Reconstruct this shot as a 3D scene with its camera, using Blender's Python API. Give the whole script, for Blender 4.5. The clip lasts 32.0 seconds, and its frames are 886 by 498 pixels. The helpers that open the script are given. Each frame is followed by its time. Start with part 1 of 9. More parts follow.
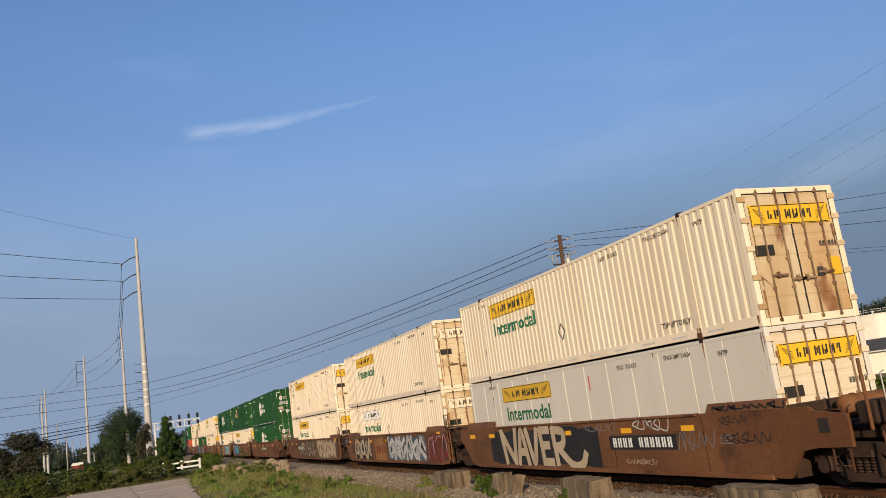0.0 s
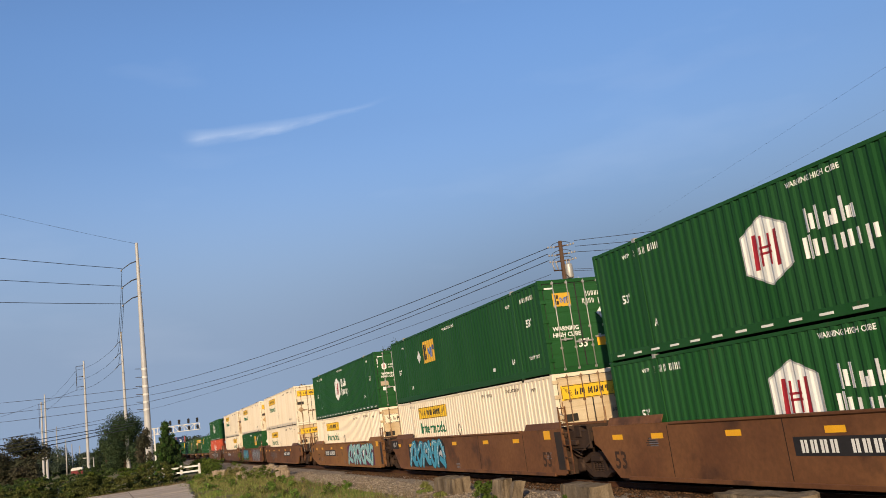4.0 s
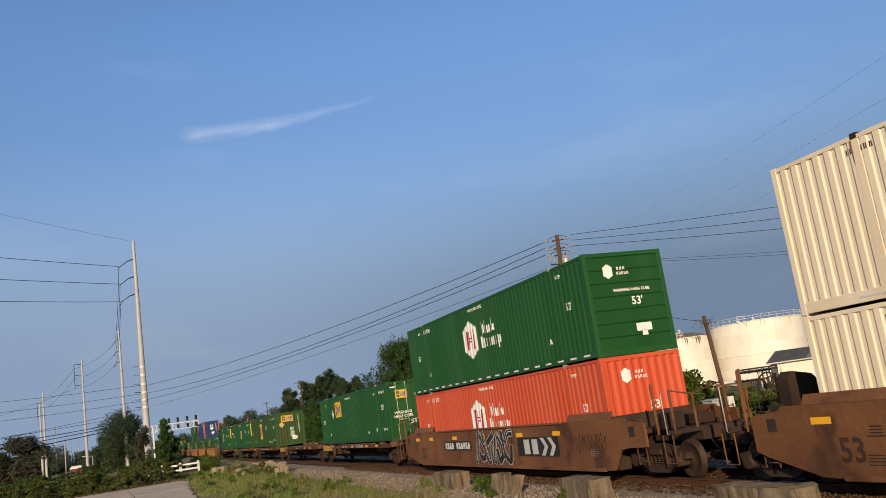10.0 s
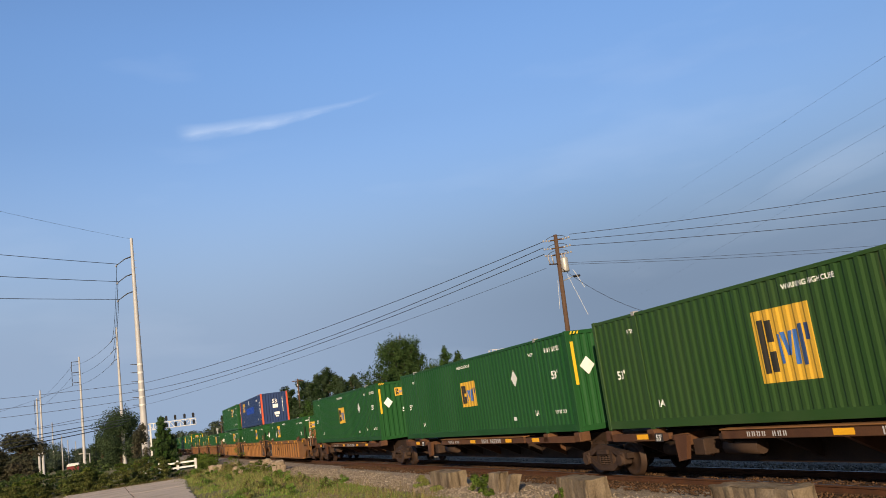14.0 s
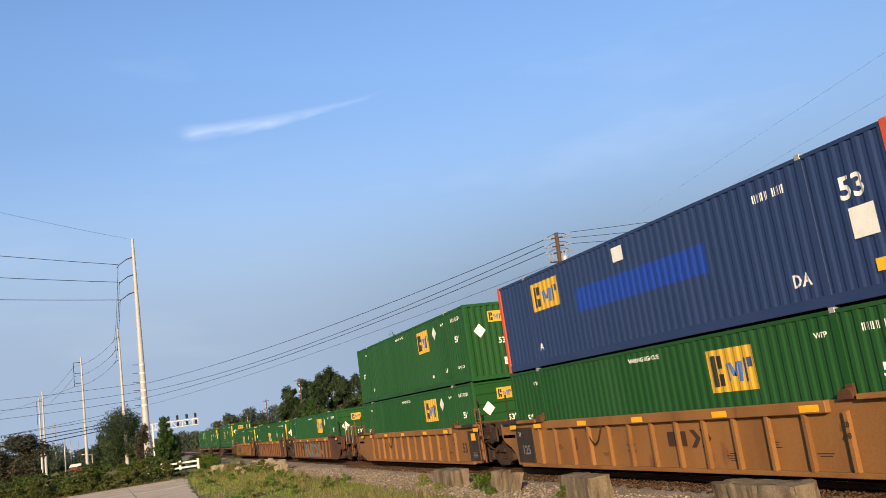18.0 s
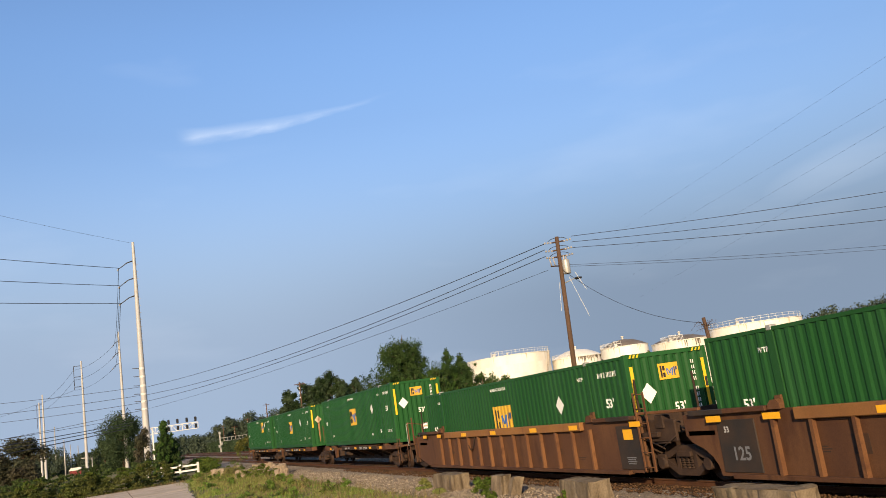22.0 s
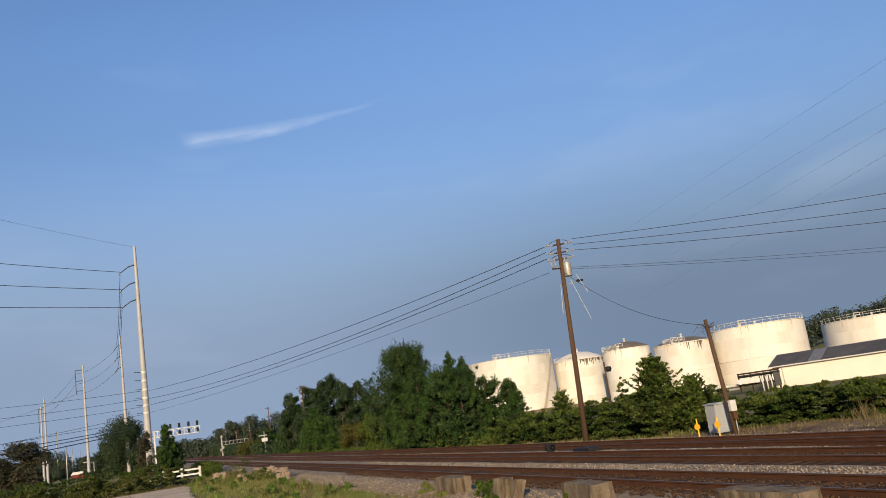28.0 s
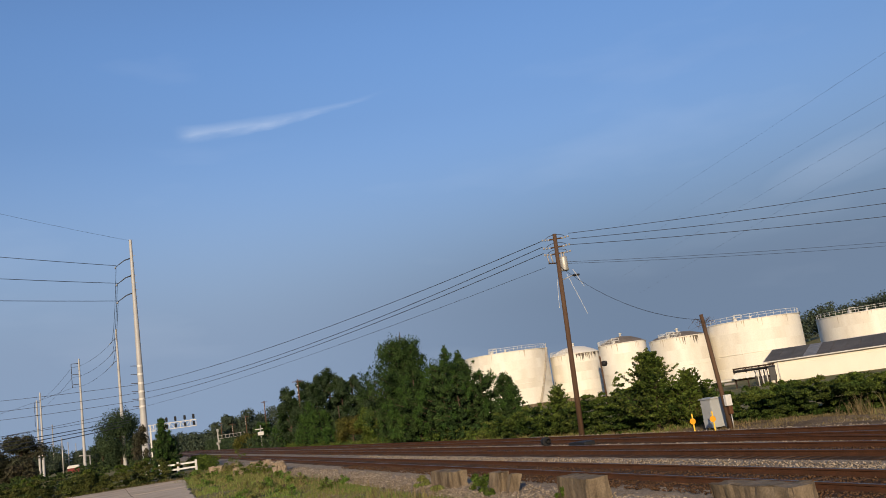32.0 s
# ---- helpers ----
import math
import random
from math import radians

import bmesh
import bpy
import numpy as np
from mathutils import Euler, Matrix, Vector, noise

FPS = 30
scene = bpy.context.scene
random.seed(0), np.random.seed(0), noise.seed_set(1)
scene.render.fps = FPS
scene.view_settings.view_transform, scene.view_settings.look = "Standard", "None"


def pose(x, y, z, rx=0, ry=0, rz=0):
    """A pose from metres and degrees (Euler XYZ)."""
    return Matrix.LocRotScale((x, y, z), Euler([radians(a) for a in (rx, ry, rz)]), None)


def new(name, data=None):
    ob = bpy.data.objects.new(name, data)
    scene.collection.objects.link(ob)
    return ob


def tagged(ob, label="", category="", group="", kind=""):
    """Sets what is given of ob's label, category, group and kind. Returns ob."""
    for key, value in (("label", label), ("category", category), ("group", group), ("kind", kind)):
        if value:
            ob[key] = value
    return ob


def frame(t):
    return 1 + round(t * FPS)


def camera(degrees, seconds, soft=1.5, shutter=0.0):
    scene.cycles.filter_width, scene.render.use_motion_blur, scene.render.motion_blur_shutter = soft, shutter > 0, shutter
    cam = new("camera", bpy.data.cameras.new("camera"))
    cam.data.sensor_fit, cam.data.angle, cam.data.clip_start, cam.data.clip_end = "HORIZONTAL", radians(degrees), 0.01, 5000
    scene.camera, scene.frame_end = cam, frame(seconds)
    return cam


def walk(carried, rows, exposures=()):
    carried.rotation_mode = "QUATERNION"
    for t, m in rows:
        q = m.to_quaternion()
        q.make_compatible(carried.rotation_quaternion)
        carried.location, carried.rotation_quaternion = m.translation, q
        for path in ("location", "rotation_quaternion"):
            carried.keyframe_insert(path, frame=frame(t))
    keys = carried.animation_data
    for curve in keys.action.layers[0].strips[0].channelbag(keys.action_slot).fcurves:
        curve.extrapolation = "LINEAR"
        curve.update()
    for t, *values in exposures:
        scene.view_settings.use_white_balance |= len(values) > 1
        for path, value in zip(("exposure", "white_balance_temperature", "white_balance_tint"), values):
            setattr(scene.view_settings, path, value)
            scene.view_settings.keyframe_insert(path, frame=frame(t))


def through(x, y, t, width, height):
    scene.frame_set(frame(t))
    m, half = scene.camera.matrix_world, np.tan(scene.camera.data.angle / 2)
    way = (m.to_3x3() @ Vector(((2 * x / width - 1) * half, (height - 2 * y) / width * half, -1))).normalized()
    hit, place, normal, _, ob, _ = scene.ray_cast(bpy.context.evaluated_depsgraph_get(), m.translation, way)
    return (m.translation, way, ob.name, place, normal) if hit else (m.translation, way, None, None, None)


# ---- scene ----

# ---------------------------------------------------------------- camera
EYE = (0.0, 0.0, 2.46)          # railhead is z = 0
TURNS = [                       # seconds, yaw, pitch, roll
    (0, -19.95, 10.78, 7.67),(0.5, -19.99, 10.85, 7.60),(1, -20.06, 10.83, 7.68),(1.5, -20.13, 10.91, 7.63),
    (2, -20.16, 11.00, 7.62),(2.5, -20.07, 11.09, 7.50),(3, -19.96, 11.20, 7.52),(3.5, -19.94, 11.22, 7.54),
    (5.5, -19.97, 10.81, 7.46),(6, -19.97, 10.87, 7.63),(6.5, -19.97, 10.85, 7.69),(7, -19.93, 10.82, 7.77),
    (7.5, -19.81, 10.87, 7.83),(8, -19.66, 10.82, 8.00),(8.5, -19.71, 10.79, 8.07),(9, -19.92, 10.73, 8.17),
    (9.5, -19.96, 10.75, 8.13),(10, -20.04, 10.81, 8.06),(10.5, -20.10, 10.74, 7.94),(11, -20.11, 10.69, 7.97),
    (11.5, -20.20, 10.73, 8.09),(12, -20.34, 10.77, 7.90),(12.5, -20.42, 10.83, 7.81),(13, -20.39, 10.77, 7.78),
    (13.5, -20.22, 10.74, 7.78),(15.5, -20.25, 10.68, 7.89),(16, -20.15, 10.70, 8.00),(16.5, -20.11, 10.74, 7.95),
    (17, -20.12, 10.70, 7.88),(17.5, -20.15, 10.66, 7.98),(18, -20.08, 10.65, 8.13),(18.5, -20.02, 10.64, 8.22),
    (19, -20.11, 10.71, 8.15),(19.5, -20.17, 10.66, 8.13),(20, -20.11, 10.60, 7.97),(20.5, -20.01, 10.72, 7.87),
    (21, -20.00, 10.81, 7.93),(21.5, -20.09, 10.87, 8.03),(22, -20.06, 10.92, 8.06),(22.5, -19.99, 10.92, 8.06),
    (23, -19.86, 10.93, 8.05),(23.5, -19.70, 11.01, 8.03),(24, -19.58, 10.96, 8.02),(24.5, -19.78, 10.93, 7.98),
    (25, -20.09, 10.95, 8.02),(25.5, -20.19, 10.92, 8.07),(26, -20.09, 10.94, 8.13),(26.5, -20.06, 10.93, 8.30),
    (28.5, -19.91, 11.17, 8.22),(29, -19.90, 11.11, 8.32),(29.5, -19.89, 11.06, 8.26),(30, -19.90, 10.91, 8.14),
    (30.5, -19.94, 10.79, 8.01),(31, -20.09, 10.78, 8.05),(31.5, -20.19, 10.74, 8.24),(32, -20.20, 10.71, 8.13),
]
cam = camera(55.75, 32.0, soft=0.9, shutter=0.0)
EXPOSURES = [(0.0, 0.05, 6500, 10), (1.0, 0.0, 6500, 10), (2.0, -0.06, 6500, 10), (3.5, 0.12, 6500, 10), (6.0, 0.26, 6550, 10), (7.0, 0.02, 6500, 10), (8.0, 0.0, 6500, 10), (9.0, 0.1, 6500, 10), (10.0, 0.08, 6500, 10), (11.0, 0.5, 6850, 10), (12.0, 0.48, 6850, 10), (13.0, 0.26, 6560, 10), (16.0, 0.54, 6850, 10), (17.0, 0.54, 6850, 10), (18.0, 0.6, 6900, 10), (19.0, 0.64, 7050, 10), (20.0, 0.34, 6900, 10), (21.0, 0.55, 6900, 10), (23.0, 0.55, 6950, 10), (26.0, 0.48, 6920, 10), (29.0, 0.06, 6430, 10), (32.0, 0.05, 6430, 10)]        # seconds, stops, kelvin, tint
walk(cam, [(t, pose(*EYE, 90 + p, r, y)) for t, y, p, r in TURNS], EXPOSURES)

# ---------------------------------------------------------------- world and sun
SUN_AZ, SUN_EL = radians(208.6), radians(16.0)      # clockwise from +y
world = bpy.data.worlds.new("sky")
scene.world = world
world.use_nodes = True
wn, wl = world.node_tree.nodes, world.node_tree.links
wn.clear()


def wmath(op, a, b=None, c=None):
    n = wn.new("ShaderNodeMath")
    n.operation = op
    for i, v in enumerate((a, b, c)):
        if v is None:
            continue
        if isinstance(v, (int, float)):
            n.inputs[i].default_value = v
        else:
            wl.new(v, n.inputs[i])
    return n.outputs[0]


def wdot(a, v):
    n = wn.new("ShaderNodeVectorMath")
    n.operation = "DOT_PRODUCT"
    wl.new(a, n.inputs[0])
    n.inputs[1].default_value = v
    return n.outputs["Value"]


def build_sky():
    sky = wn.new("ShaderNodeTexSky")
    sky.sky_type, sky.sun_disc = "NISHITA", False
    sky.sun_elevation, sky.sun_rotation = SUN_EL, SUN_AZ
    sky.air_density, sky.dust_density, sky.ozone_density = 1.0, 0.6, 2.5
    co = wn.new("ShaderNodeTexCoord").outputs["Generated"]
    # a thin streak of cirrus and a few faint wisps
    az, el = radians(10.4), math.atan(0.372)
    c = Vector((math.sin(az) * math.cos(el), math.cos(az) * math.cos(el), math.sin(el)))
    e1 = Vector((math.cos(az), -math.sin(az), 0.0))
    e2 = e1.cross(c)
    tilt = 0.115
    f1, f2 = e1 + tilt * e2, e2 - tilt * e1
    dc = wdot(co, c)
    u, v = wmath("DIVIDE", wdot(co, f1), dc), wmath("DIVIDE", wdot(co, f2), dc)
    comb = wn.new("ShaderNodeCombineXYZ")
    wl.new(wmath("MULTIPLY", u, 14.0), comb.inputs[0])
    wl.new(wmath("MULTIPLY", v, 60.0), comb.inputs[1])
    nz = wn.new("ShaderNodeTexNoise")
    nz.inputs["Scale"].default_value, nz.inputs["Detail"].default_value = 1.0, 5.0
    wl.new(comb.outputs[0], nz.inputs["Vector"])
    wob = wmath("MULTIPLY", wmath("SUBTRACT", nz.outputs["Fac"], 0.5), 0.012)
    bend = wmath("MULTIPLY", wmath("MULTIPLY", u, u), 0.45)
    vv = wmath("ABSOLUTE", wmath("ADD", wmath("SUBTRACT", v, bend), wob))
    half = wmath("MULTIPLY_ADD", u, -0.050, 0.0085)
    across = wmath("SUBTRACT", 1.0, wmath("DIVIDE", vv, wmath("MAXIMUM", half, 0.003)))
    across = wmath("MAXIMUM", across, 0.0)
    ends = wn.new("ShaderNodeMapRange")
    ends.interpolation_type = "SMOOTHSTEP"
    ends.inputs["From Min"].default_value, ends.inputs["From Max"].default_value = 0.17, 0.0
    wl.new(u, ends.inputs["Value"])
    head = wn.new("ShaderNodeMapRange")
    head.interpolation_type = "SMOOTHSTEP"
    head.inputs["From Min"].default_value, head.inputs["From Max"].default_value = -0.105, -0.075
    wl.new(u, head.inputs["Value"])
    streak = wmath("MULTIPLY", wmath("MULTIPLY", across, ends.outputs[0]), head.outputs[0])
    streak = wmath("MULTIPLY", streak, wmath("MAXIMUM", wmath("MULTIPLY_ADD", nz.outputs["Fac"], 1.9, -0.42), 0.05))
    wisp = wn.new("ShaderNodeTexNoise")
    wisp.inputs["Scale"].default_value, wisp.inputs["Detail"].default_value = 3.2, 6.0
    mp = wn.new("ShaderNodeMapping")
    mp.inputs["Scale"].default_value = (1.0, 1.0, 4.0)
    wl.new(co, mp.inputs["Vector"])
    wl.new(mp.outputs[0], wisp.inputs["Vector"])
    wr = wn.new("ShaderNodeMapRange")
    wr.inputs["From Min"].default_value, wr.inputs["From Max"].default_value = 0.58, 0.85
    wr.inputs["To Max"].default_value = 0.10
    wl.new(wisp.outputs["Fac"], wr.inputs["Value"])
    # a low, pale bank of thin cloud beyond the tanks
    az, el = radians(49.5), radians(11.6)
    c = Vector((math.sin(az) * math.cos(el), math.cos(az) * math.cos(el), math.sin(el)))
    e1 = Vector((math.cos(az), -math.sin(az), 0.0))
    e2 = e1.cross(c)
    bu, bv = wmath("MULTIPLY", wdot(co, e1), 9.0), wmath("MULTIPLY", wdot(co, e2 - 0.16 * e1), 38.0)
    bank = wmath("SUBTRACT", 1.0, wmath("ADD", wmath("MULTIPLY", bu, bu), wmath("MULTIPLY", bv, bv)))
    bank = wmath("MULTIPLY", wmath("MAXIMUM", bank, 0.0), wmath("GREATER_THAN", wdot(co, c), 0.5))
    bank = wmath("MULTIPLY", bank, wmath("MAXIMUM", wmath("MULTIPLY_ADD", wisp.outputs["Fac"], 2.0, -0.55), 0.0))
    fac = wmath("MINIMUM", wmath("ADD", wmath("ADD", wmath("MULTIPLY", streak, 0.44), wr.outputs[0]), wmath("MULTIPLY", bank, 0.22)), 1.0)
    grade = wn.new("ShaderNodeMix")
    grade.data_type, grade.blend_type = "RGBA", "MULTIPLY"
    grade.inputs["Factor"].default_value = 1.0
    wl.new(sky.outputs[0], grade.inputs["A"])
    ramp = wn.new("ShaderNodeValToRGB")
    ramp.color_ramp.interpolation = "B_SPLINE"
    sep = wn.new("ShaderNodeSeparateXYZ")
    wl.new(co, sep.inputs[0])
    wl.new(sep.outputs["Z"], ramp.inputs[0])
    els = ramp.color_ramp.elements
    for k, (pos, rgb) in enumerate(HAZE):
        e = els[k] if k < 2 else els.new(pos)
        e.position, e.color = pos, (*[c / 2 for c in rgb], 1)
    dbl = wn.new("ShaderNodeVectorMath")
    dbl.operation = "SCALE"
    dbl.inputs["Scale"].default_value = 2.0
    wl.new(ramp.outputs[0], dbl.inputs[0])
    wl.new(dbl.outputs[0], grade.inputs["B"])
    # the haze near the ground: paler on the sun's side of the line, deeper beyond the tanks
    bearing = wmath("ARCTAN2", sep.outputs["X"], sep.outputs["Y"])
    east = wn.new("ShaderNodeMapRange")
    east.interpolation_type = "SMOOTHSTEP"
    east.inputs["From Min"].default_value, east.inputs["From Max"].default_value = radians(4), radians(36)
    wl.new(bearing, east.inputs["Value"])
    tone = wn.new("ShaderNodeMix")
    tone.data_type = "RGBA"
    wl.new(east.outputs[0], tone.inputs["Factor"])
    tone.inputs["A"].default_value, tone.inputs["B"].default_value = HAZE_WEST, HAZE_EAST
    # towards the sun the haze is dimmer between glare and ground, and less blue
    south = wn.new("ShaderNodeMapRange")
    south.interpolation_type = "SMOOTHSTEP"
    south.inputs["From Min"].default_value, south.inputs["From Max"].default_value = radians(55), radians(125)
    wl.new(wmath("ABSOLUTE", bearing), south.inputs["Value"])
    back = wn.new("ShaderNodeMix")
    back.data_type = "RGBA"
    wl.new(south.outputs[0], back.inputs["Factor"])
    wl.new(tone.outputs["Result"], back.inputs["A"])
    back.inputs["B"].default_value = HAZE_SOUTH
    low = wn.new("ShaderNodeMapRange")
    low.interpolation_type = "SMOOTHSTEP"
    low.inputs["From Min"].default_value, low.inputs["From Max"].default_value = 0.36, 0.10
    wl.new(sep.outputs["Z"], low.inputs["Value"])
    veil = wn.new("ShaderNodeMix")
    veil.data_type = "RGBA"
    wl.new(low.outputs[0], veil.inputs["Factor"])
    wl.new(grade.outputs["Result"], veil.inputs["A"])
    wl.new(back.outputs["Result"], veil.inputs["B"])
    mix = wn.new("ShaderNodeMix")
    mix.data_type = "RGBA"
    wl.new(fac, mix.inputs["Factor"])
    wl.new(veil.outputs["Result"], mix.inputs["A"])
    mix.inputs["B"].default_value = CLOUD_COLOUR
    bg = wn.new("ShaderNodeBackground")
    bg.inputs["Strength"].default_value = SKY_STRENGTH
    wl.new(mix.outputs["Result"], bg.inputs["Color"])
    wl.new(bg.outputs[0], wn.new("ShaderNodeOutputWorld").inputs["Surface"])


SKY_STRENGTH = 0.12
HAZE = ((0.0, (0.80, 0.80, 0.95)), (1.0, (0.36, 0.43, 0.55)), (0.62, (0.98, 1.09, 1.29)), (0.342, (0.935, 0.96, 1.08)), (0.44, (1.04, 1.16, 1.37)))      # morning haze by the sine of the height
HAZE_WEST, HAZE_EAST, HAZE_SOUTH = (2.06, 2.76, 3.93, 1), (1.36, 1.88, 2.72, 1), (1.75, 1.95, 2.25, 1)
CLOUD_COLOUR = (6.0, 6.6, 7.6, 1)
build_sky()

sun_data = bpy.data.lights.new("sun", "SUN")
sun_data.energy, sun_data.angle, sun_data.color = 4.75, radians(0.6), (1.0, 0.79, 0.53)
sun = new("sun", sun_data)
to_sun = Vector((math.sin(SUN_AZ) * math.cos(SUN_EL), math.cos(SUN_AZ) * math.cos(SUN_EL), math.sin(SUN_EL)))
sun.rotation_euler = to_sun.to_track_quat("Z", "Y").to_euler()
sun.location = (-30, -60, 40)

# ---------------------------------------------------------------- materials
def surface(name, base, rough=0.6, metal=0.0, second=None, amount=0.5, scale=1.5, stretch=(1, 1, 1), rust=None,
            rust_at=0.62, rust_scale=2.0, fine=0.15, fine_scale=40.0, bump=0.15, bump_scale=60.0, vary=0.0,
            island=0.0, spec=0.28, through=0.0):
    """Base colour broken up at two scales, with patches of a second colour, rust or dirt with edges, and a fine relief."""
    m = bpy.data.materials.new(name)
    m.use_nodes = True
    n, l = m.node_tree.nodes, m.node_tree.links
    bsdf = n["Principled BSDF"]
    bsdf.inputs["Roughness"].default_value, bsdf.inputs["Metallic"].default_value = rough, metal
    bsdf.inputs["Specular IOR Level"].default_value = spec
    co = n.new("ShaderNodeTexCoord").outputs["Object"]
    info = n.new("ShaderNodeObjectInfo")
    shift = n.new("ShaderNodeVectorMath")
    shift.operation = "MULTIPLY_ADD"
    l.new(co, shift.inputs[0])
    shift.inputs[1].default_value = (1, 1, 1)
    cmb = n.new("ShaderNodeCombineXYZ")
    mu = n.new("ShaderNodeMath")
    mu.operation = "MULTIPLY"
    mu.inputs[1].default_value = 37.0
    l.new(info.outputs["Random"], mu.inputs[0])
    for i in range(3):
        l.new(mu.outputs[0], cmb.inputs[i])
    l.new(cmb.outputs[0], shift.inputs[2])

    def noise_at(sc, detail=4.0, st=(1, 1, 1)):
        mp = n.new("ShaderNodeMapping")
        mp.inputs["Scale"].default_value = st
        l.new(shift.outputs[0], mp.inputs["Vector"])
        t = n.new("ShaderNodeTexNoise")
        t.inputs["Scale"].default_value, t.inputs["Detail"].default_value = sc, detail
        l.new(mp.outputs[0], t.inputs["Vector"])
        return t.outputs["Fac"]

    def ranged(v, a, b, c, d):
        r = n.new("ShaderNodeMapRange")
        for k, x in zip(("From Min", "From Max", "To Min", "To Max"), (a, b, c, d)):
            r.inputs[k].default_value = x
        l.new(v, r.inputs["Value"])
        return r.outputs[0]

    def mix(f, a, b, kind="MIX"):
        x = n.new("ShaderNodeMix")
        x.data_type, x.blend_type = "RGBA", kind
        for key, v in (("Factor", f), ("A", a), ("B", b)):
            if isinstance(v, (int, float)):
                x.inputs[key].default_value = v
            elif isinstance(v, tuple):
                x.inputs[key].default_value = (*v[:3], 1)
            else:
                l.new(v, x.inputs[key])
        return x.outputs["Result"]

    col = tuple(base)
    if second:
        col = mix(ranged(noise_at(scale, 5, stretch), 0.38, 0.68, 0, amount), col, tuple(second))
    if rust:
        col = mix(ranged(noise_at(rust_scale, 8, stretch), rust_at, rust_at + 0.09, 0, 0.9), col, tuple(rust))
    gain = ranged(noise_at(fine_scale, 3), 0.3, 0.7, 1 - fine, 1 + fine)
    if vary:
        g2 = n.new("ShaderNodeMath")
        g2.operation = "MULTIPLY"
        l.new(gain, g2.inputs[0])
        l.new(ranged(info.outputs["Random"], 0, 1, 1 - vary, 1 + vary), g2.inputs[1])
        gain = g2.outputs[0]
    if island:
        g3 = n.new("ShaderNodeMath")
        g3.operation = "MULTIPLY"
        l.new(gain, g3.inputs[0])
        l.new(ranged(n.new("ShaderNodeNewGeometry").outputs["Random Per Island"], 0, 1, 1 - island, 1 + island), g3.inputs[1])
        gain = g3.outputs[0]
    vec = n.new("ShaderNodeVectorMath")
    vec.operation = "SCALE"
    if isinstance(col, tuple):
        vec.inputs[0].default_value = col[:3]
    else:
        l.new(col, vec.inputs[0])
    l.new(gain, vec.inputs["Scale"])
    l.new(vec.outputs[0], bsdf.inputs["Base Color"])
    if bump:
        b = n.new("ShaderNodeBump")
        b.inputs["Strength"].default_value, b.inputs["Distance"].default_value = bump, 0.02
        l.new(noise_at(bump_scale, 4), b.inputs["Height"])
        l.new(b.outputs[0], bsdf.inputs["Normal"])
    if through:
        tr = n.new("ShaderNodeBsdfTranslucent")
        l.new(vec.outputs[0], tr.inputs["Color"])
        ms = n.new("ShaderNodeMixShader")
        ms.inputs[0].default_value = through
        l.new(bsdf.outputs[0], ms.inputs[1])
        l.new(tr.outputs[0], ms.inputs[2])
        l.new(ms.outputs[0], n["Material Output"].inputs["Surface"])
    return m


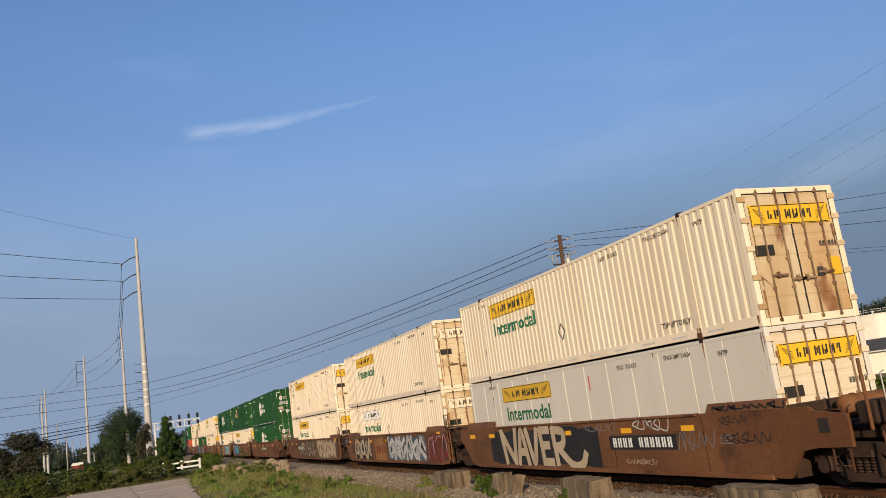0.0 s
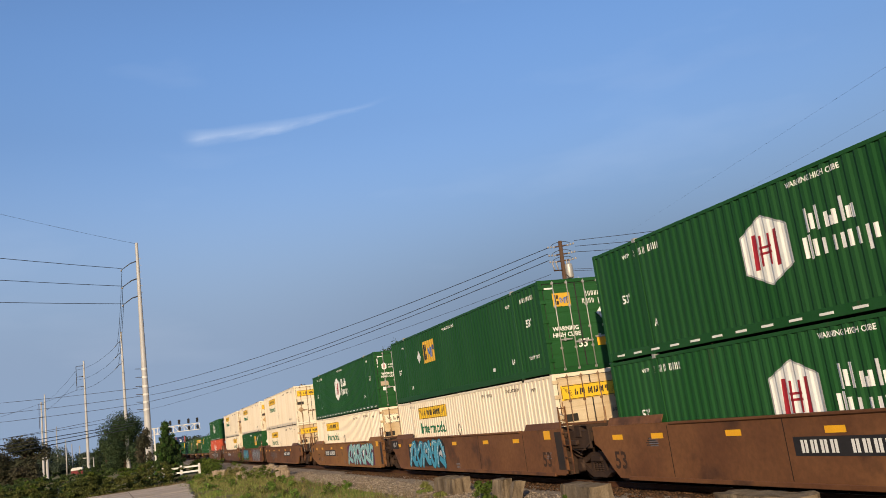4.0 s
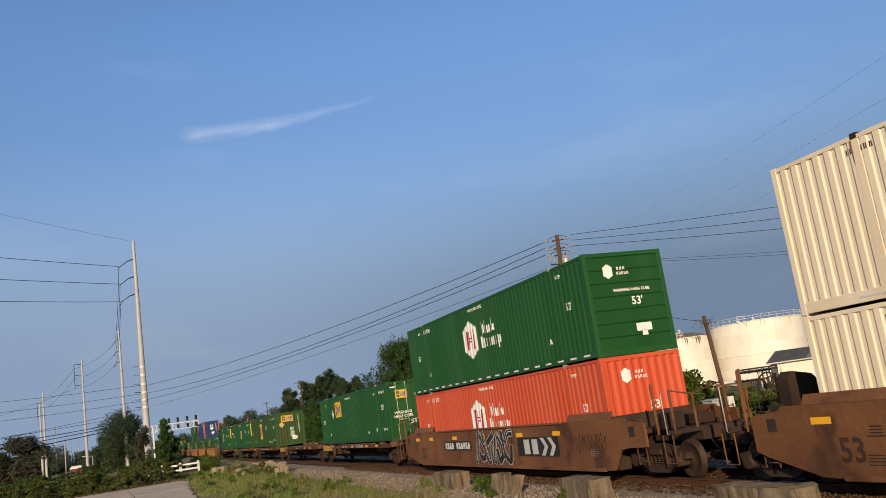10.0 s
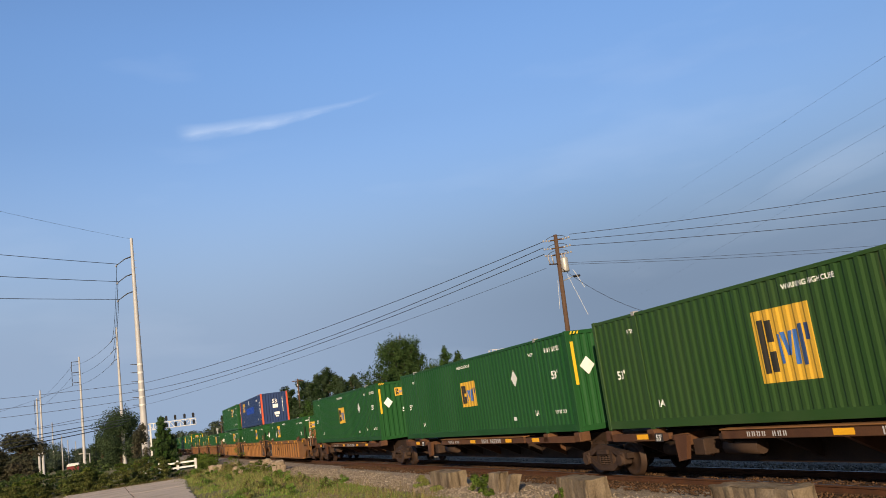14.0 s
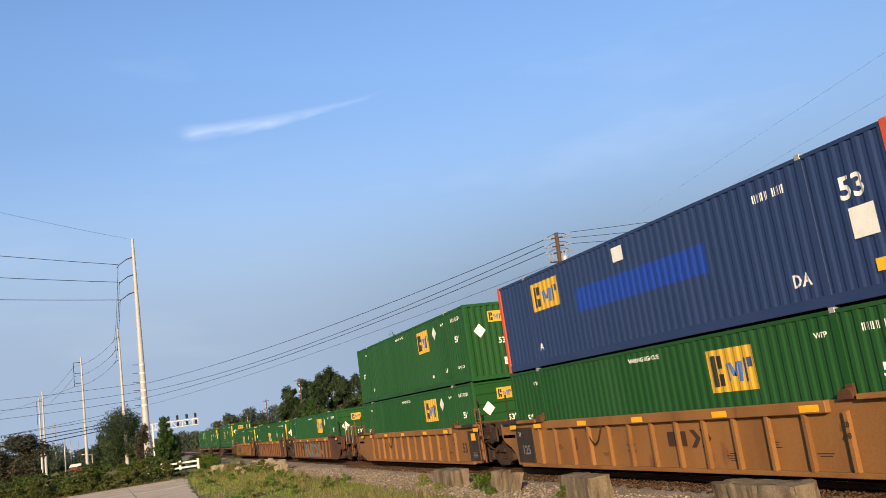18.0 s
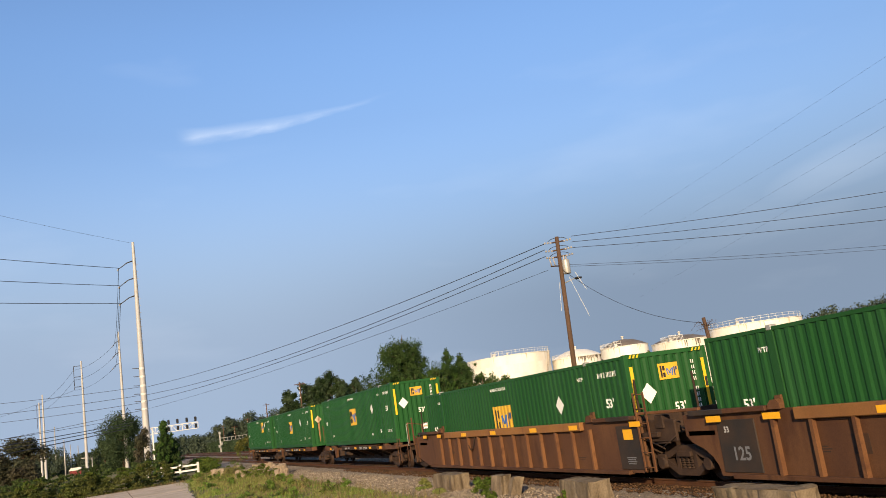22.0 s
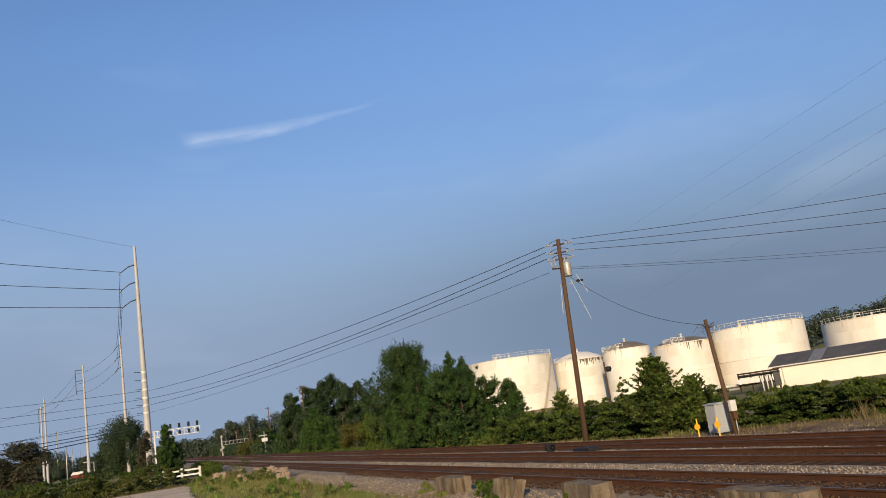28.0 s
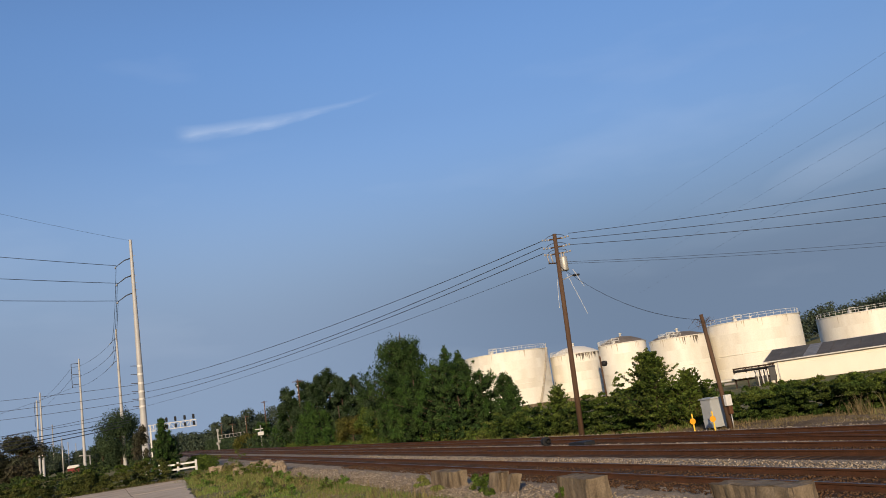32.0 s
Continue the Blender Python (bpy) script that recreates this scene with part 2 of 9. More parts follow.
STREAK = (1.0, 1.0, 0.12)
M = {
    "white": surface("white_paint", (0.82, 0.710, 0.545), 0.5, second=(0.67, 0.54, 0.37), amount=0.55, scale=1.3, stretch=STREAK,
                     rust=(0.30, 0.17, 0.08), rust_at=0.70, rust_scale=3.0, fine=0.05, bump=0.05, vary=0.05),
    "white_door": surface("scuffed_white_door_paint", (0.70, 0.61, 0.46), 0.5, second=(0.58, 0.46, 0.31), amount=0.6, scale=1.2, stretch=(1, 1, 0.3),
                          rust=(0.36, 0.21, 0.10), rust_at=0.68, rust_scale=2.4, fine=0.06, bump=0.05, vary=0.05),
    "white_smooth": surface("white_plate_paint", (0.64, 0.60, 0.53), 0.5, second=(0.53, 0.48, 0.41), amount=0.4, scale=1.0,
                            stretch=STREAK, fine=0.04, bump=0.04),
    "white_rusty": surface("stained_white_paint", (0.60, 0.49, 0.33), 0.55, second=(0.42, 0.26, 0.11), amount=0.9, scale=0.9,
                           stretch=(1, 1, 0.35), rust=(0.20, 0.085, 0.035), rust_at=0.61, rust_scale=1.7, fine=0.08, vary=0.06),
    "green": surface("green_paint", (0.0130, 0.068, 0.0175), 0.5, second=(0.0260, 0.092, 0.0310), amount=0.6, scale=0.8,
                     stretch=STREAK, rust=(0.04, 0.05, 0.022), rust_at=0.70, rust_scale=2.5, fine=0.07, bump=0.05, vary=0.10, spec=0.12),
    "green_faded": surface("faded_green_paint", (0.021, 0.062, 0.011), 0.6, second=(0.038, 0.074, 0.020), amount=0.7, scale=0.7,
                           stretch=STREAK, rust=(0.11, 0.065, 0.03), rust_at=0.68, rust_scale=2.0, fine=0.08, vary=0.06),
    "red": surface("orange_red_paint", (0.50, 0.072, 0.028), 0.5, second=(0.55, 0.11, 0.05), amount=0.6, scale=0.8, stretch=STREAK,
                   fine=0.06, bump=0.05),
    "blue": surface("dark_blue_paint", (0.017, 0.036, 0.105), 0.5, second=(0.025, 0.046, 0.120), amount=0.6, scale=0.8,
                    stretch=STREAK, rust=(0.06, 0.045, 0.05), rust_at=0.72, fine=0.06),
    "blue_patch": surface("bright_blue_paint", (0.010, 0.045, 0.30), 0.5, second=(0.015, 0.05, 0.25), amount=0.5, fine=0.05),
    "roof": surface("container_roof", (0.45, 0.43, 0.40), 0.6, second=(0.3, 0.27, 0.22), amount=0.6),
    "brown": surface("brown_car_paint", (0.112, 0.046, 0.019), 0.65, second=(0.200, 0.088, 0.033), amount=0.75, scale=0.9,
                     stretch=(1, 0.5, 0.5), rust=(0.062, 0.028, 0.014), rust_at=0.57, rust_scale=1.6, fine=0.13, fine_scale=9, bump=0.12, vary=0.12),
    "yellow_car": surface("weathered_yellow_car_paint", (0.245, 0.113, 0.034), 0.65, second=(0.155, 0.067, 0.024), amount=0.75,
                          scale=0.8, stretch=(1, 1, 0.35), rust=(0.15, 0.062, 0.028), rust_at=0.62, rust_scale=2.2, fine=0.12, bump=0.1, vary=0.1),
    "rust_car": surface("rusted_yellow_car_paint", (0.070, 0.030, 0.015), 0.7, second=(0.138, 0.062, 0.025), amount=0.75, scale=0.9,
                        stretch=(1, 1, 0.35), rust=(0.065, 0.027, 0.013), rust_at=0.54, rust_scale=1.8, fine=0.15, bump=0.12, vary=0.1),
    "rust_stake": surface("rusted_stake_paint", (0.115, 0.049, 0.021), 0.7, second=(0.185, 0.084, 0.032), amount=0.7, scale=1.2, rust=(0.085, 0.035, 0.016), rust_at=0.58, rust_scale=2.4, fine=0.15),
    "spine_yellow": surface("chipped_yellow_paint", (0.46, 0.25, 0.055), 0.65, second=(0.30, 0.14, 0.04), amount=0.8, scale=1.2, stretch=(1, 1, 0.4), rust=(0.10, 0.045, 0.02), rust_at=0.60, rust_scale=2.5, fine=0.12),
    "underframe": surface("grimy_steel", (0.024, 0.014, 0.010), 0.8, second=(0.050, 0.027, 0.015), amount=0.6, scale=2.5, fine=0.2),
    "truck": surface("rusty_cast_steel", (0.032, 0.018, 0.012), 0.8, second=(0.060, 0.033, 0.019), amount=0.7, scale=3.0, fine=0.2),
    "wheel": surface("wheel_steel", (0.040, 0.024, 0.017), 0.6, 0.3, second=(0.065, 0.036, 0.022), amount=0.6, scale=4.0, fine=0.15),
    "tread": surface("polished_tread_steel", (0.55, 0.54, 0.52), 0.25, 1.0, fine=0.08, bump=0.03),
    "black": surface("black_paint", (0.018, 0.017, 0.018), 0.55, second=(0.035, 0.03, 0.028), amount=0.5, fine=0.1),
    "grey_dark": surface("dark_grey_paint", (0.05, 0.048, 0.05), 0.55, second=(0.03, 0.028, 0.028), amount=0.6, fine=0.1),
    "yellow": surface("yellow_sign_paint", (0.74, 0.45, 0.025), 0.45, second=(0.60, 0.36, 0.03), amount=0.5, scale=2.0,
                      stretch=STREAK, fine=0.05, bump=0.04, vary=0.08),
    "sign_yellow": surface("faded_yellow_sign_paint", (0.62, 0.36, 0.035), 0.5, second=(0.48, 0.27, 0.04), amount=0.6, scale=2.0, stretch=STREAK, fine=0.07, bump=0.04, vary=0.08),
    "stencil_brown": surface("dull_stencil_paint", (0.040, 0.022, 0.014), 0.7, second=(0.060, 0.030, 0.016), amount=0.7, scale=3.0, fine=0.15),
    "reflector": surface("yellow_reflector", (0.85, 0.42, 0.02), 0.3, second=(0.7, 0.33, 0.02), amount=0.5, scale=3.0, fine=0.06),
    "mark_white": surface("white_lettering", (0.78, 0.77, 0.72), 0.5, second=(0.6, 0.58, 0.52), amount=0.4, scale=3.0, fine=0.06),
    "mark_black": surface("black_lettering", (0.03, 0.027, 0.022), 0.5, fine=0.1),
    "mark_green": surface("green_lettering", (0.012, 0.13, 0.060), 0.5, fine=0.08),
    "rust_run": surface("rust_stain", (0.30, 0.165, 0.075), 0.8, second=(0.17, 0.075, 0.032), amount=0.9, scale=5.0, fine=0.15),
    "mark_maroon": surface("dark_red_lettering", (0.30, 0.018, 0.028), 0.5, fine=0.06),
    "mark_navy": surface("navy_lettering", (0.030, 0.060, 0.150), 0.5, fine=0.06),
    "rod_rusty": surface("rust_spotted_rod_paint", (0.27, 0.18, 0.11), 0.6, second=(0.10, 0.048, 0.024), amount=0.95, scale=2.0, fine=0.1),
    "mark_red": surface("red_lettering", (0.55, 0.03, 0.035), 0.5, fine=0.06),
    "mark_blue": surface("blue_lettering", (0.05, 0.14, 0.40), 0.5, fine=0.06),
    "spray_cream": surface("cream_spray_paint", (0.46, 0.37, 0.255), 0.6, second=(0.32, 0.245, 0.16), amount=0.5, scale=1.0, fine=0.08),
    "spray_teal": surface("teal_spray_paint", (0.050, 0.27, 0.40), 0.6, second=(0.10, 0.36, 0.48), amount=0.7, scale=1.2, fine=0.08),
    "spray_blue_teal": surface("pale_teal_spray_paint", (0.09, 0.25, 0.32), 0.6, second=(0.05, 0.17, 0.24), amount=0.8, scale=1.2, fine=0.12),
    "spray_camo": surface("green_brown_spray_paint", (0.10, 0.10, 0.055), 0.6, second=(0.26, 0.12, 0.05), amount=0.9, scale=1.4, fine=0.1),
    "spray_pale": surface("pale_spray_paint", (0.50, 0.49, 0.48), 0.6, second=(0.36, 0.34, 0.33), amount=0.6, scale=1.5, fine=0.08),
    "spray_aqua": surface("aqua_spray_paint", (0.22, 0.44, 0.45), 0.6, second=(0.34, 0.52, 0.50), amount=0.7, scale=1.2, fine=0.08),
    "spray_grey": surface("grey_spray_paint", (0.125, 0.13, 0.145), 0.6, second=(0.22, 0.215, 0.22), amount=0.6, scale=1.2, fine=0.08),
    "spray_purple": surface("purple_spray_paint", (0.10, 0.02, 0.06), 0.6, second=(0.16, 0.03, 0.07), amount=0.6, scale=1.2, fine=0.08),
    "spray_blue_black": surface("blue_black_spray_paint", (0.05, 0.07, 0.10), 0.6, second=(0.12, 0.20, 0.26), amount=0.7, scale=1.2, fine=0.08),
    "maroon": surface("maroon_paint", (0.16, 0.02, 0.02), 0.6, second=(0.11, 0.02, 0.018), amount=0.6, scale=1.5, fine=0.1),
    "panel_grime": surface("grimy_dark_panel", (0.024, 0.020, 0.018), 0.75, second=(0.050, 0.030, 0.020), amount=0.8, scale=1.8, fine=0.15),
    "rail": surface("rusty_rail", (0.082, 0.032, 0.013), 0.85, 0.0, second=(0.045, 0.020, 0.010), amount=0.6, scale=3.0, fine=0.2),
    "rail_top": surface("worn_rail_head", (0.13, 0.115, 0.11), 0.42, 0.8, fine=0.1, bump=0.02),
    "tie": surface("creosoted_timber", (0.060, 0.032, 0.017), 0.9, second=(0.105, 0.057, 0.030), amount=0.7, scale=2.0,
                   stretch=(0.3, 3, 3), fine=0.25, vary=0.25),
    "concrete": surface("weathered_concrete", (0.190, 0.145, 0.096), 0.92, second=(0.070, 0.050, 0.031), amount=0.9, scale=3.6,
                        stretch=(1, 1, 0.25), rust=(0.11, 0.09, 0.055), rust_at=0.60, rust_scale=3.0, fine=0.22, fine_scale=25, bump=0.5, bump_scale=18),
    "placard_grey": surface("scuffed_placard", (0.52, 0.51, 0.48), 0.4, 0.3, second=(0.36, 0.34, 0.30), amount=0.7, scale=6.0, fine=0.15),
    "rubble": surface("pale_broken_concrete", (0.29, 0.225, 0.16), 0.95, second=(0.15, 0.11, 0.075), amount=0.8, scale=2.0, fine=0.2, fine_scale=15, bump=0.5, bump_scale=15),
    "tank": surface("cream_tank_paint", (0.74, 0.70, 0.615), 0.5, second=(0.60, 0.54, 0.44), amount=0.7, scale=0.35,
                    stretch=(1, 1, 0.08), rust=(0.40, 0.31, 0.22), rust_at=0.69, rust_scale=0.6, fine=0.05, fine_scale=4, bump=0.03, vary=0.04),
    "tank_roof": surface("tank_roof_paint", (0.19, 0.16, 0.13), 0.7, second=(0.11, 0.09, 0.075), amount=0.7, scale=0.4, fine=0.15, fine_scale=6),
    "tank_stain": surface("tank_grime", (0.075, 0.062, 0.050), 0.8, second=(0.20, 0.16, 0.12), amount=0.8, scale=0.8, fine=0.2, fine_scale=8),
    "tank_drip": surface("tank_drip_stain", (0.46, 0.38, 0.28), 0.7, second=(0.60, 0.52, 0.41), amount=0.7, scale=0.8, fine=0.1),
    "steel_white": surface("white_painted_steel", (0.62, 0.60, 0.56), 0.5, second=(0.45, 0.43, 0.40), amount=0.5, scale=2.0, fine=0.06),
    "galv": surface("galvanised_steel", (0.40, 0.39, 0.36), 0.5, 0.4, second=(0.32, 0.31, 0.29), amount=0.5, scale=0.8, fine=0.08),
    "pylon": surface("weathered_pole_steel", (0.42, 0.41, 0.40), 0.6, 0.1, second=(0.33, 0.32, 0.31), amount=0.6, scale=0.5, fine=0.08),
    "wire": surface("cable", (0.025, 0.026, 0.030), 0.6, fine=0.05, bump=0),
    "timber": surface("pole_timber", (0.100, 0.057, 0.034), 0.85, second=(0.060, 0.036, 0.024), amount=0.7, scale=2.0,
                      stretch=(4, 4, 0.25), fine=0.2, bump=0.3),
    "cabinet": surface("grey_cabinet_paint", (0.36, 0.37, 0.37), 0.5, second=(0.29, 0.29, 0.28), amount=0.5, scale=1.5, fine=0.05),
    "shingle": surface("dark_roofing", (0.075, 0.070, 0.068), 0.8, second=(0.13, 0.12, 0.11), amount=0.6, scale=0.5, fine=0.12),
    "roof_light": surface("dull_roof_light", (0.20, 0.20, 0.205), 0.6, second=(0.09, 0.09, 0.09), amount=0.6, fine=0.1),
    "hall": surface("cream_hall_cladding", (0.76, 0.70, 0.59), 0.6, second=(0.6, 0.54, 0.44), amount=0.4, scale=0.3, fine=0.04),
    "ground": surface("dry_grass_ground", (0.190, 0.155, 0.075), 0.95, second=(0.110, 0.130, 0.035), amount=0.9, scale=0.35,
                      rust=(0.28, 0.215, 0.14), rust_at=0.56, rust_scale=0.5, fine=0.3, fine_scale=6, bump=0.6, bump_scale=6, spec=0.1),
    "ballast": surface("crushed_stone", (0.27, 0.22, 0.165), 0.92, second=(0.175, 0.125, 0.082), amount=0.8, scale=0.9,
                       rust=(0.33, 0.30, 0.26), rust_at=0.60, rust_scale=9.0, fine=0.45, fine_scale=22, bump=1.0, bump_scale=20, spec=0.2),
    "stone": surface("ballast_stone", (0.285, 0.235, 0.178), 0.9, second=(0.145, 0.10, 0.066), amount=0.7, scale=2.0, island=0.45, fine=0.1, spec=0.2),
    "rusty_stone": surface("rust_stained_stone", (0.088, 0.047, 0.024), 0.9, second=(0.055, 0.031, 0.018), amount=0.7, scale=2.0, island=0.45, fine=0.1, spec=0.15),
    "track_dirt": surface("rusty_ballast", (0.064, 0.034, 0.017), 0.95, second=(0.042, 0.023, 0.012), amount=0.6, scale=1.5, fine=0.4,
                          fine_scale=24, bump=1.0, bump_scale=22, spec=0.15),
    "lane": surface("worn_concrete_lane", (0.56, 0.445, 0.325), 0.9, second=(0.38, 0.29, 0.20), amount=0.8, scale=0.6, fine=0.12, fine_scale=12, bump=0.3),
    "leaf": surface("broad_leaves", (0.066, 0.106, 0.018), 0.7, second=(0.126, 0.146, 0.029), amount=0.8, scale=0.5, fine=0.1, island=0.45, bump=0, through=0.2, spec=0.1),
    "soil": surface("brown_earth", (0.12, 0.082, 0.048), 0.95, second=(0.21, 0.16, 0.11), amount=0.8, scale=0.45, fine=0.25, fine_scale=9, bump=0.5, bump_scale=12, spec=0.1),
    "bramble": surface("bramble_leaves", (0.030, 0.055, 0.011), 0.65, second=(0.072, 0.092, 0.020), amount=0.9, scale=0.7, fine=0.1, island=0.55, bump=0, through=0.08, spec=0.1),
    # leaf_far: distance haze put into the leaf colour, greyer and bluer
    "leaf_far": surface("haze_tinted_far_leaves", (0.054, 0.074, 0.052), 0.8, second=(0.072, 0.092, 0.060), amount=0.8, scale=0.1, fine=0.1, island=0.25, bump=0, through=0.1, spec=0.05),
    # pine_dark: the shade between the tufts, put into the needle colour
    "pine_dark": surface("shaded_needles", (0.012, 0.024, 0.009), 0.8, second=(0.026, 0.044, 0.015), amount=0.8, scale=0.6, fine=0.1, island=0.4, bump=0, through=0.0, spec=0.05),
    "hedge_leaf": surface("hedge_leaves", (0.066, 0.084, 0.022), 0.65, second=(0.118, 0.116, 0.036), amount=0.9, scale=0.7, fine=0.1, island=0.5, bump=0, through=0.12, spec=0.1),
    # leaf_mid: dark leaves with a milder haze tint in the colour
    "leaf_mid": surface("haze_tinted_dark_leaves", (0.034, 0.055, 0.028), 0.75, second=(0.060, 0.084, 0.040), amount=0.8, scale=0.4, fine=0.1, island=0.4, bump=0, through=0.05, spec=0.05),
    "shoot": surface("fresh_pine_shoots", (0.034, 0.074, 0.016), 0.75, second=(0.060, 0.104, 0.022), amount=0.8, scale=0.7, fine=0.1, island=0.45, bump=0, through=0.10, spec=0.08),
    # bramble_light: lighter copy of bramble, with sunlight put into the leaf colour
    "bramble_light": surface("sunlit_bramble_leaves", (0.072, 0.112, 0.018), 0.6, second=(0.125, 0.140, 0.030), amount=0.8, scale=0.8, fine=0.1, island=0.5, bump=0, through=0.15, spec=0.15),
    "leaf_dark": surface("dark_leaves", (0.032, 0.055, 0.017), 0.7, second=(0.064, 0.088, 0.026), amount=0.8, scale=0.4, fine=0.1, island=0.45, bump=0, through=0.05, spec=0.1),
    "needle": surface("pine_needles", (0.026, 0.052, 0.015), 0.75, second=(0.056, 0.090, 0.026), amount=0.9, scale=0.6, fine=0.1, island=0.5, bump=0, through=0.05, spec=0.08),
    "leaf_red": surface("reddish_leaves", (0.046, 0.050, 0.030), 0.7, second=(0.086, 0.070, 0.046), amount=0.8, scale=0.4, fine=0.1, island=0.45, bump=0, through=0.15, spec=0.1),
    "lush": surface("fresh_grass", (0.125, 0.215, 0.035), 0.7, second=(0.180, 0.240, 0.055), amount=0.8, scale=0.9, fine=0.1, island=0.35, bump=0, through=0.3, spec=0.2),
    "leaf_olive": surface("olive_leaves", (0.088, 0.094, 0.018), 0.65, second=(0.120, 0.100, 0.022), amount=0.8, scale=0.5, fine=0.1, island=0.4, bump=0, through=0.25, spec=0.2),
    "grass": surface("grass_blades", (0.155, 0.205, 0.042), 0.7, second=(0.26, 0.215, 0.085), amount=0.9, scale=0.7, fine=0.1, island=0.4, bump=0, through=0.3, spec=0.2),
    "dry": surface("dry_stalks", (0.21, 0.155, 0.078), 0.8, second=(0.14, 0.115, 0.052), amount=0.8, scale=0.8, fine=0.1, island=0.35, bump=0, through=0.25, spec=0.2),
    "bark": surface("bark", (0.085, 0.058, 0.040), 0.9, second=(0.05, 0.035, 0.026), amount=0.7, scale=3.0, stretch=(2, 2, 0.4), fine=0.2, bump=0.5),
    "signal_black": surface("signal_black", (0.015, 0.015, 0.016), 0.6, fine=0.1),
    "marker": surface("orange_marker", (0.80, 0.33, 0.015), 0.5, fine=0.05),
    "porcelain": surface("grey_porcelain", (0.30, 0.28, 0.27), 0.35, fine=0.05),
}


# ---------------------------------------------------------------- mesh helpers
SMALL = ("number", "graffiti", "graffiti_outline", "scribble", "stencil", "lettering")      # marks too fine to pick apart


def part(name, bm, material, parent=None, label="", category="", group="", kind=""):
    """Links a bmesh as one mesh object, under a thing or a part if one is given."""
    me = bpy.data.meshes.new(name)
    bm.to_mesh(me)
    bm.free()
    me.materials.append(M[material])
    ob = new(name, me)
    ob.parent = parent
    return tagged(ob, label, category, group, kind or ("stuff" if name in SMALL else ""))


def share(name, me, parent=None, m=None, label=""):
    ob = new(name, me)
    ob.parent = parent
    if name in SMALL:
        tagged(ob, label, kind="stuff")
    if m is not None:
        ob.matrix_basis = m
    return ob if name in SMALL else tagged(ob, label)


def box(bm, x0, x1, y0, y1, z0, z1, bevel=0.0):
    vs = [bm.verts.new((x, y, z)) for z in (z0, z1) for y in (y0, y1) for x in (x0, x1)]
    fs = [bm.faces.new([vs[i] for i in f]) for f in
          ((0, 2, 3, 1), (4, 5, 7, 6), (0, 1, 5, 4), (2, 6, 7, 3), (0, 4, 6, 2), (1, 3, 7, 5))]
    if bevel:
        es = list({e for f in fs for e in f.edges})
        bmesh.ops.bevel(bm, geom=es, offset=bevel, segments=1, affect="EDGES")
    return bm


def tube(bm, pts, radii, n=8, caps=True):
    """A round bar along points, with one radius or a radius for each."""
    pts = [Vector(p) for p in pts]
    if isinstance(radii, (int, float)):
        radii = [radii] * len(pts)
    rings = []
    side = None
    for i, p in enumerate(pts):
        d = (pts[min(i + 1, len(pts) - 1)] - pts[max(i - 1, 0)]).normalized()
        if side is None:
            side = d.orthogonal().normalized()
        else:
            side = (side - d * side.dot(d)).normalized()
        up = d.cross(side)
        rings.append([bm.verts.new(p + radii[i] * (math.cos(a) * side + math.sin(a) * up))
                      for a in (2 * math.pi * k / n for k in range(n))])
    for a, b in zip(rings, rings[1:]):
        for k in range(n):
            f = bm.faces.new((a[k], a[(k + 1) % n], b[(k + 1) % n], b[k]))
            f.smooth = n > 5
    if caps:
        bm.faces.new(rings[0][::-1])
        bm.faces.new(rings[-1])
    return bm


def prism(bm, outline, axis, a, b):
    """An outline of (u, v) pushed out along an axis from a to b: x takes (y, z), y takes (x, z), z takes (x, y)."""
    def at(u, v, w):
        return {"x": (w, u, v), "y": (u, w, v), "z": (u, v, w)}[axis]
    lo = [bm.verts.new(at(u, v, a)) for u, v in outline]
    hi = [bm.verts.new(at(u, v, b)) for u, v in outline]
    n = len(outline)
    fs = [bm.faces.new((lo[i], lo[(i + 1) % n], hi[(i + 1) % n], hi[i])) for i in range(n)]
    fs += [bm.faces.new(lo[::-1]), bm.faces.new(hi)]
    bmesh.ops.recalc_face_normals(bm, faces=fs)
    return bm


def lathe(bm, profile, n=32, centre=(0, 0), smooth=True):
    """Turns (radius, z) round a vertical axis."""
    rings = []
    for r, z in profile:
        rings.append([bm.verts.new((centre[0] + r * math.cos(a), centre[1] + r * math.sin(a), z))
                      for a in (2 * math.pi * k / n for k in range(n))] if r > 1e-6 else [bm.verts.new((*centre, z))])
    for a, b in zip(rings, rings[1:]):
        for k in range(n):
            q = [a[k % len(a)], a[(k + 1) % len(a)], b[(k + 1) % len(b)], b[k % len(b)]]
            q = list(dict.fromkeys(q))
            if len(q) > 2:
                f = bm.faces.new(q)
                f.smooth = smooth
    return bm


def B():
    return bmesh.new()


def empty(name, loc, label, category, group=""):
    ob = new(name)
    ob.location = loc
    return tagged(ob, label, category, group)

# ---------------------------------------------------------------- ground and tracks
TRACKS = (13.27, 17.5, 21.2)        # centre lines, running along y
GAUGE = 0.75                        # half the distance between rail heads


def hill(x, y):
    """Height of the ground: level near the line, a wooded rise far beyond the tanks."""
    d = math.hypot(x, y)
    z = -0.36
    z += 5.0 * max(0.0, min(1.0, (x - 190) / 260)) ** 1.3 * max(0.0, min(1.0, (d - 240) / 250))
    z += 11.0 * max(0.0, min(1.0, (x - 190) / 100)) * max(0.0, min(1.0, (d - 240) / 150)) * max(0.0, min(1.0, (x - 0.85 * y) / 40))
    z -= 1.6 * max(0.0, min(1.0, (-4 - x) / 30)) * max(0.0, min(1.0, (y - 60) / 120))
    return z


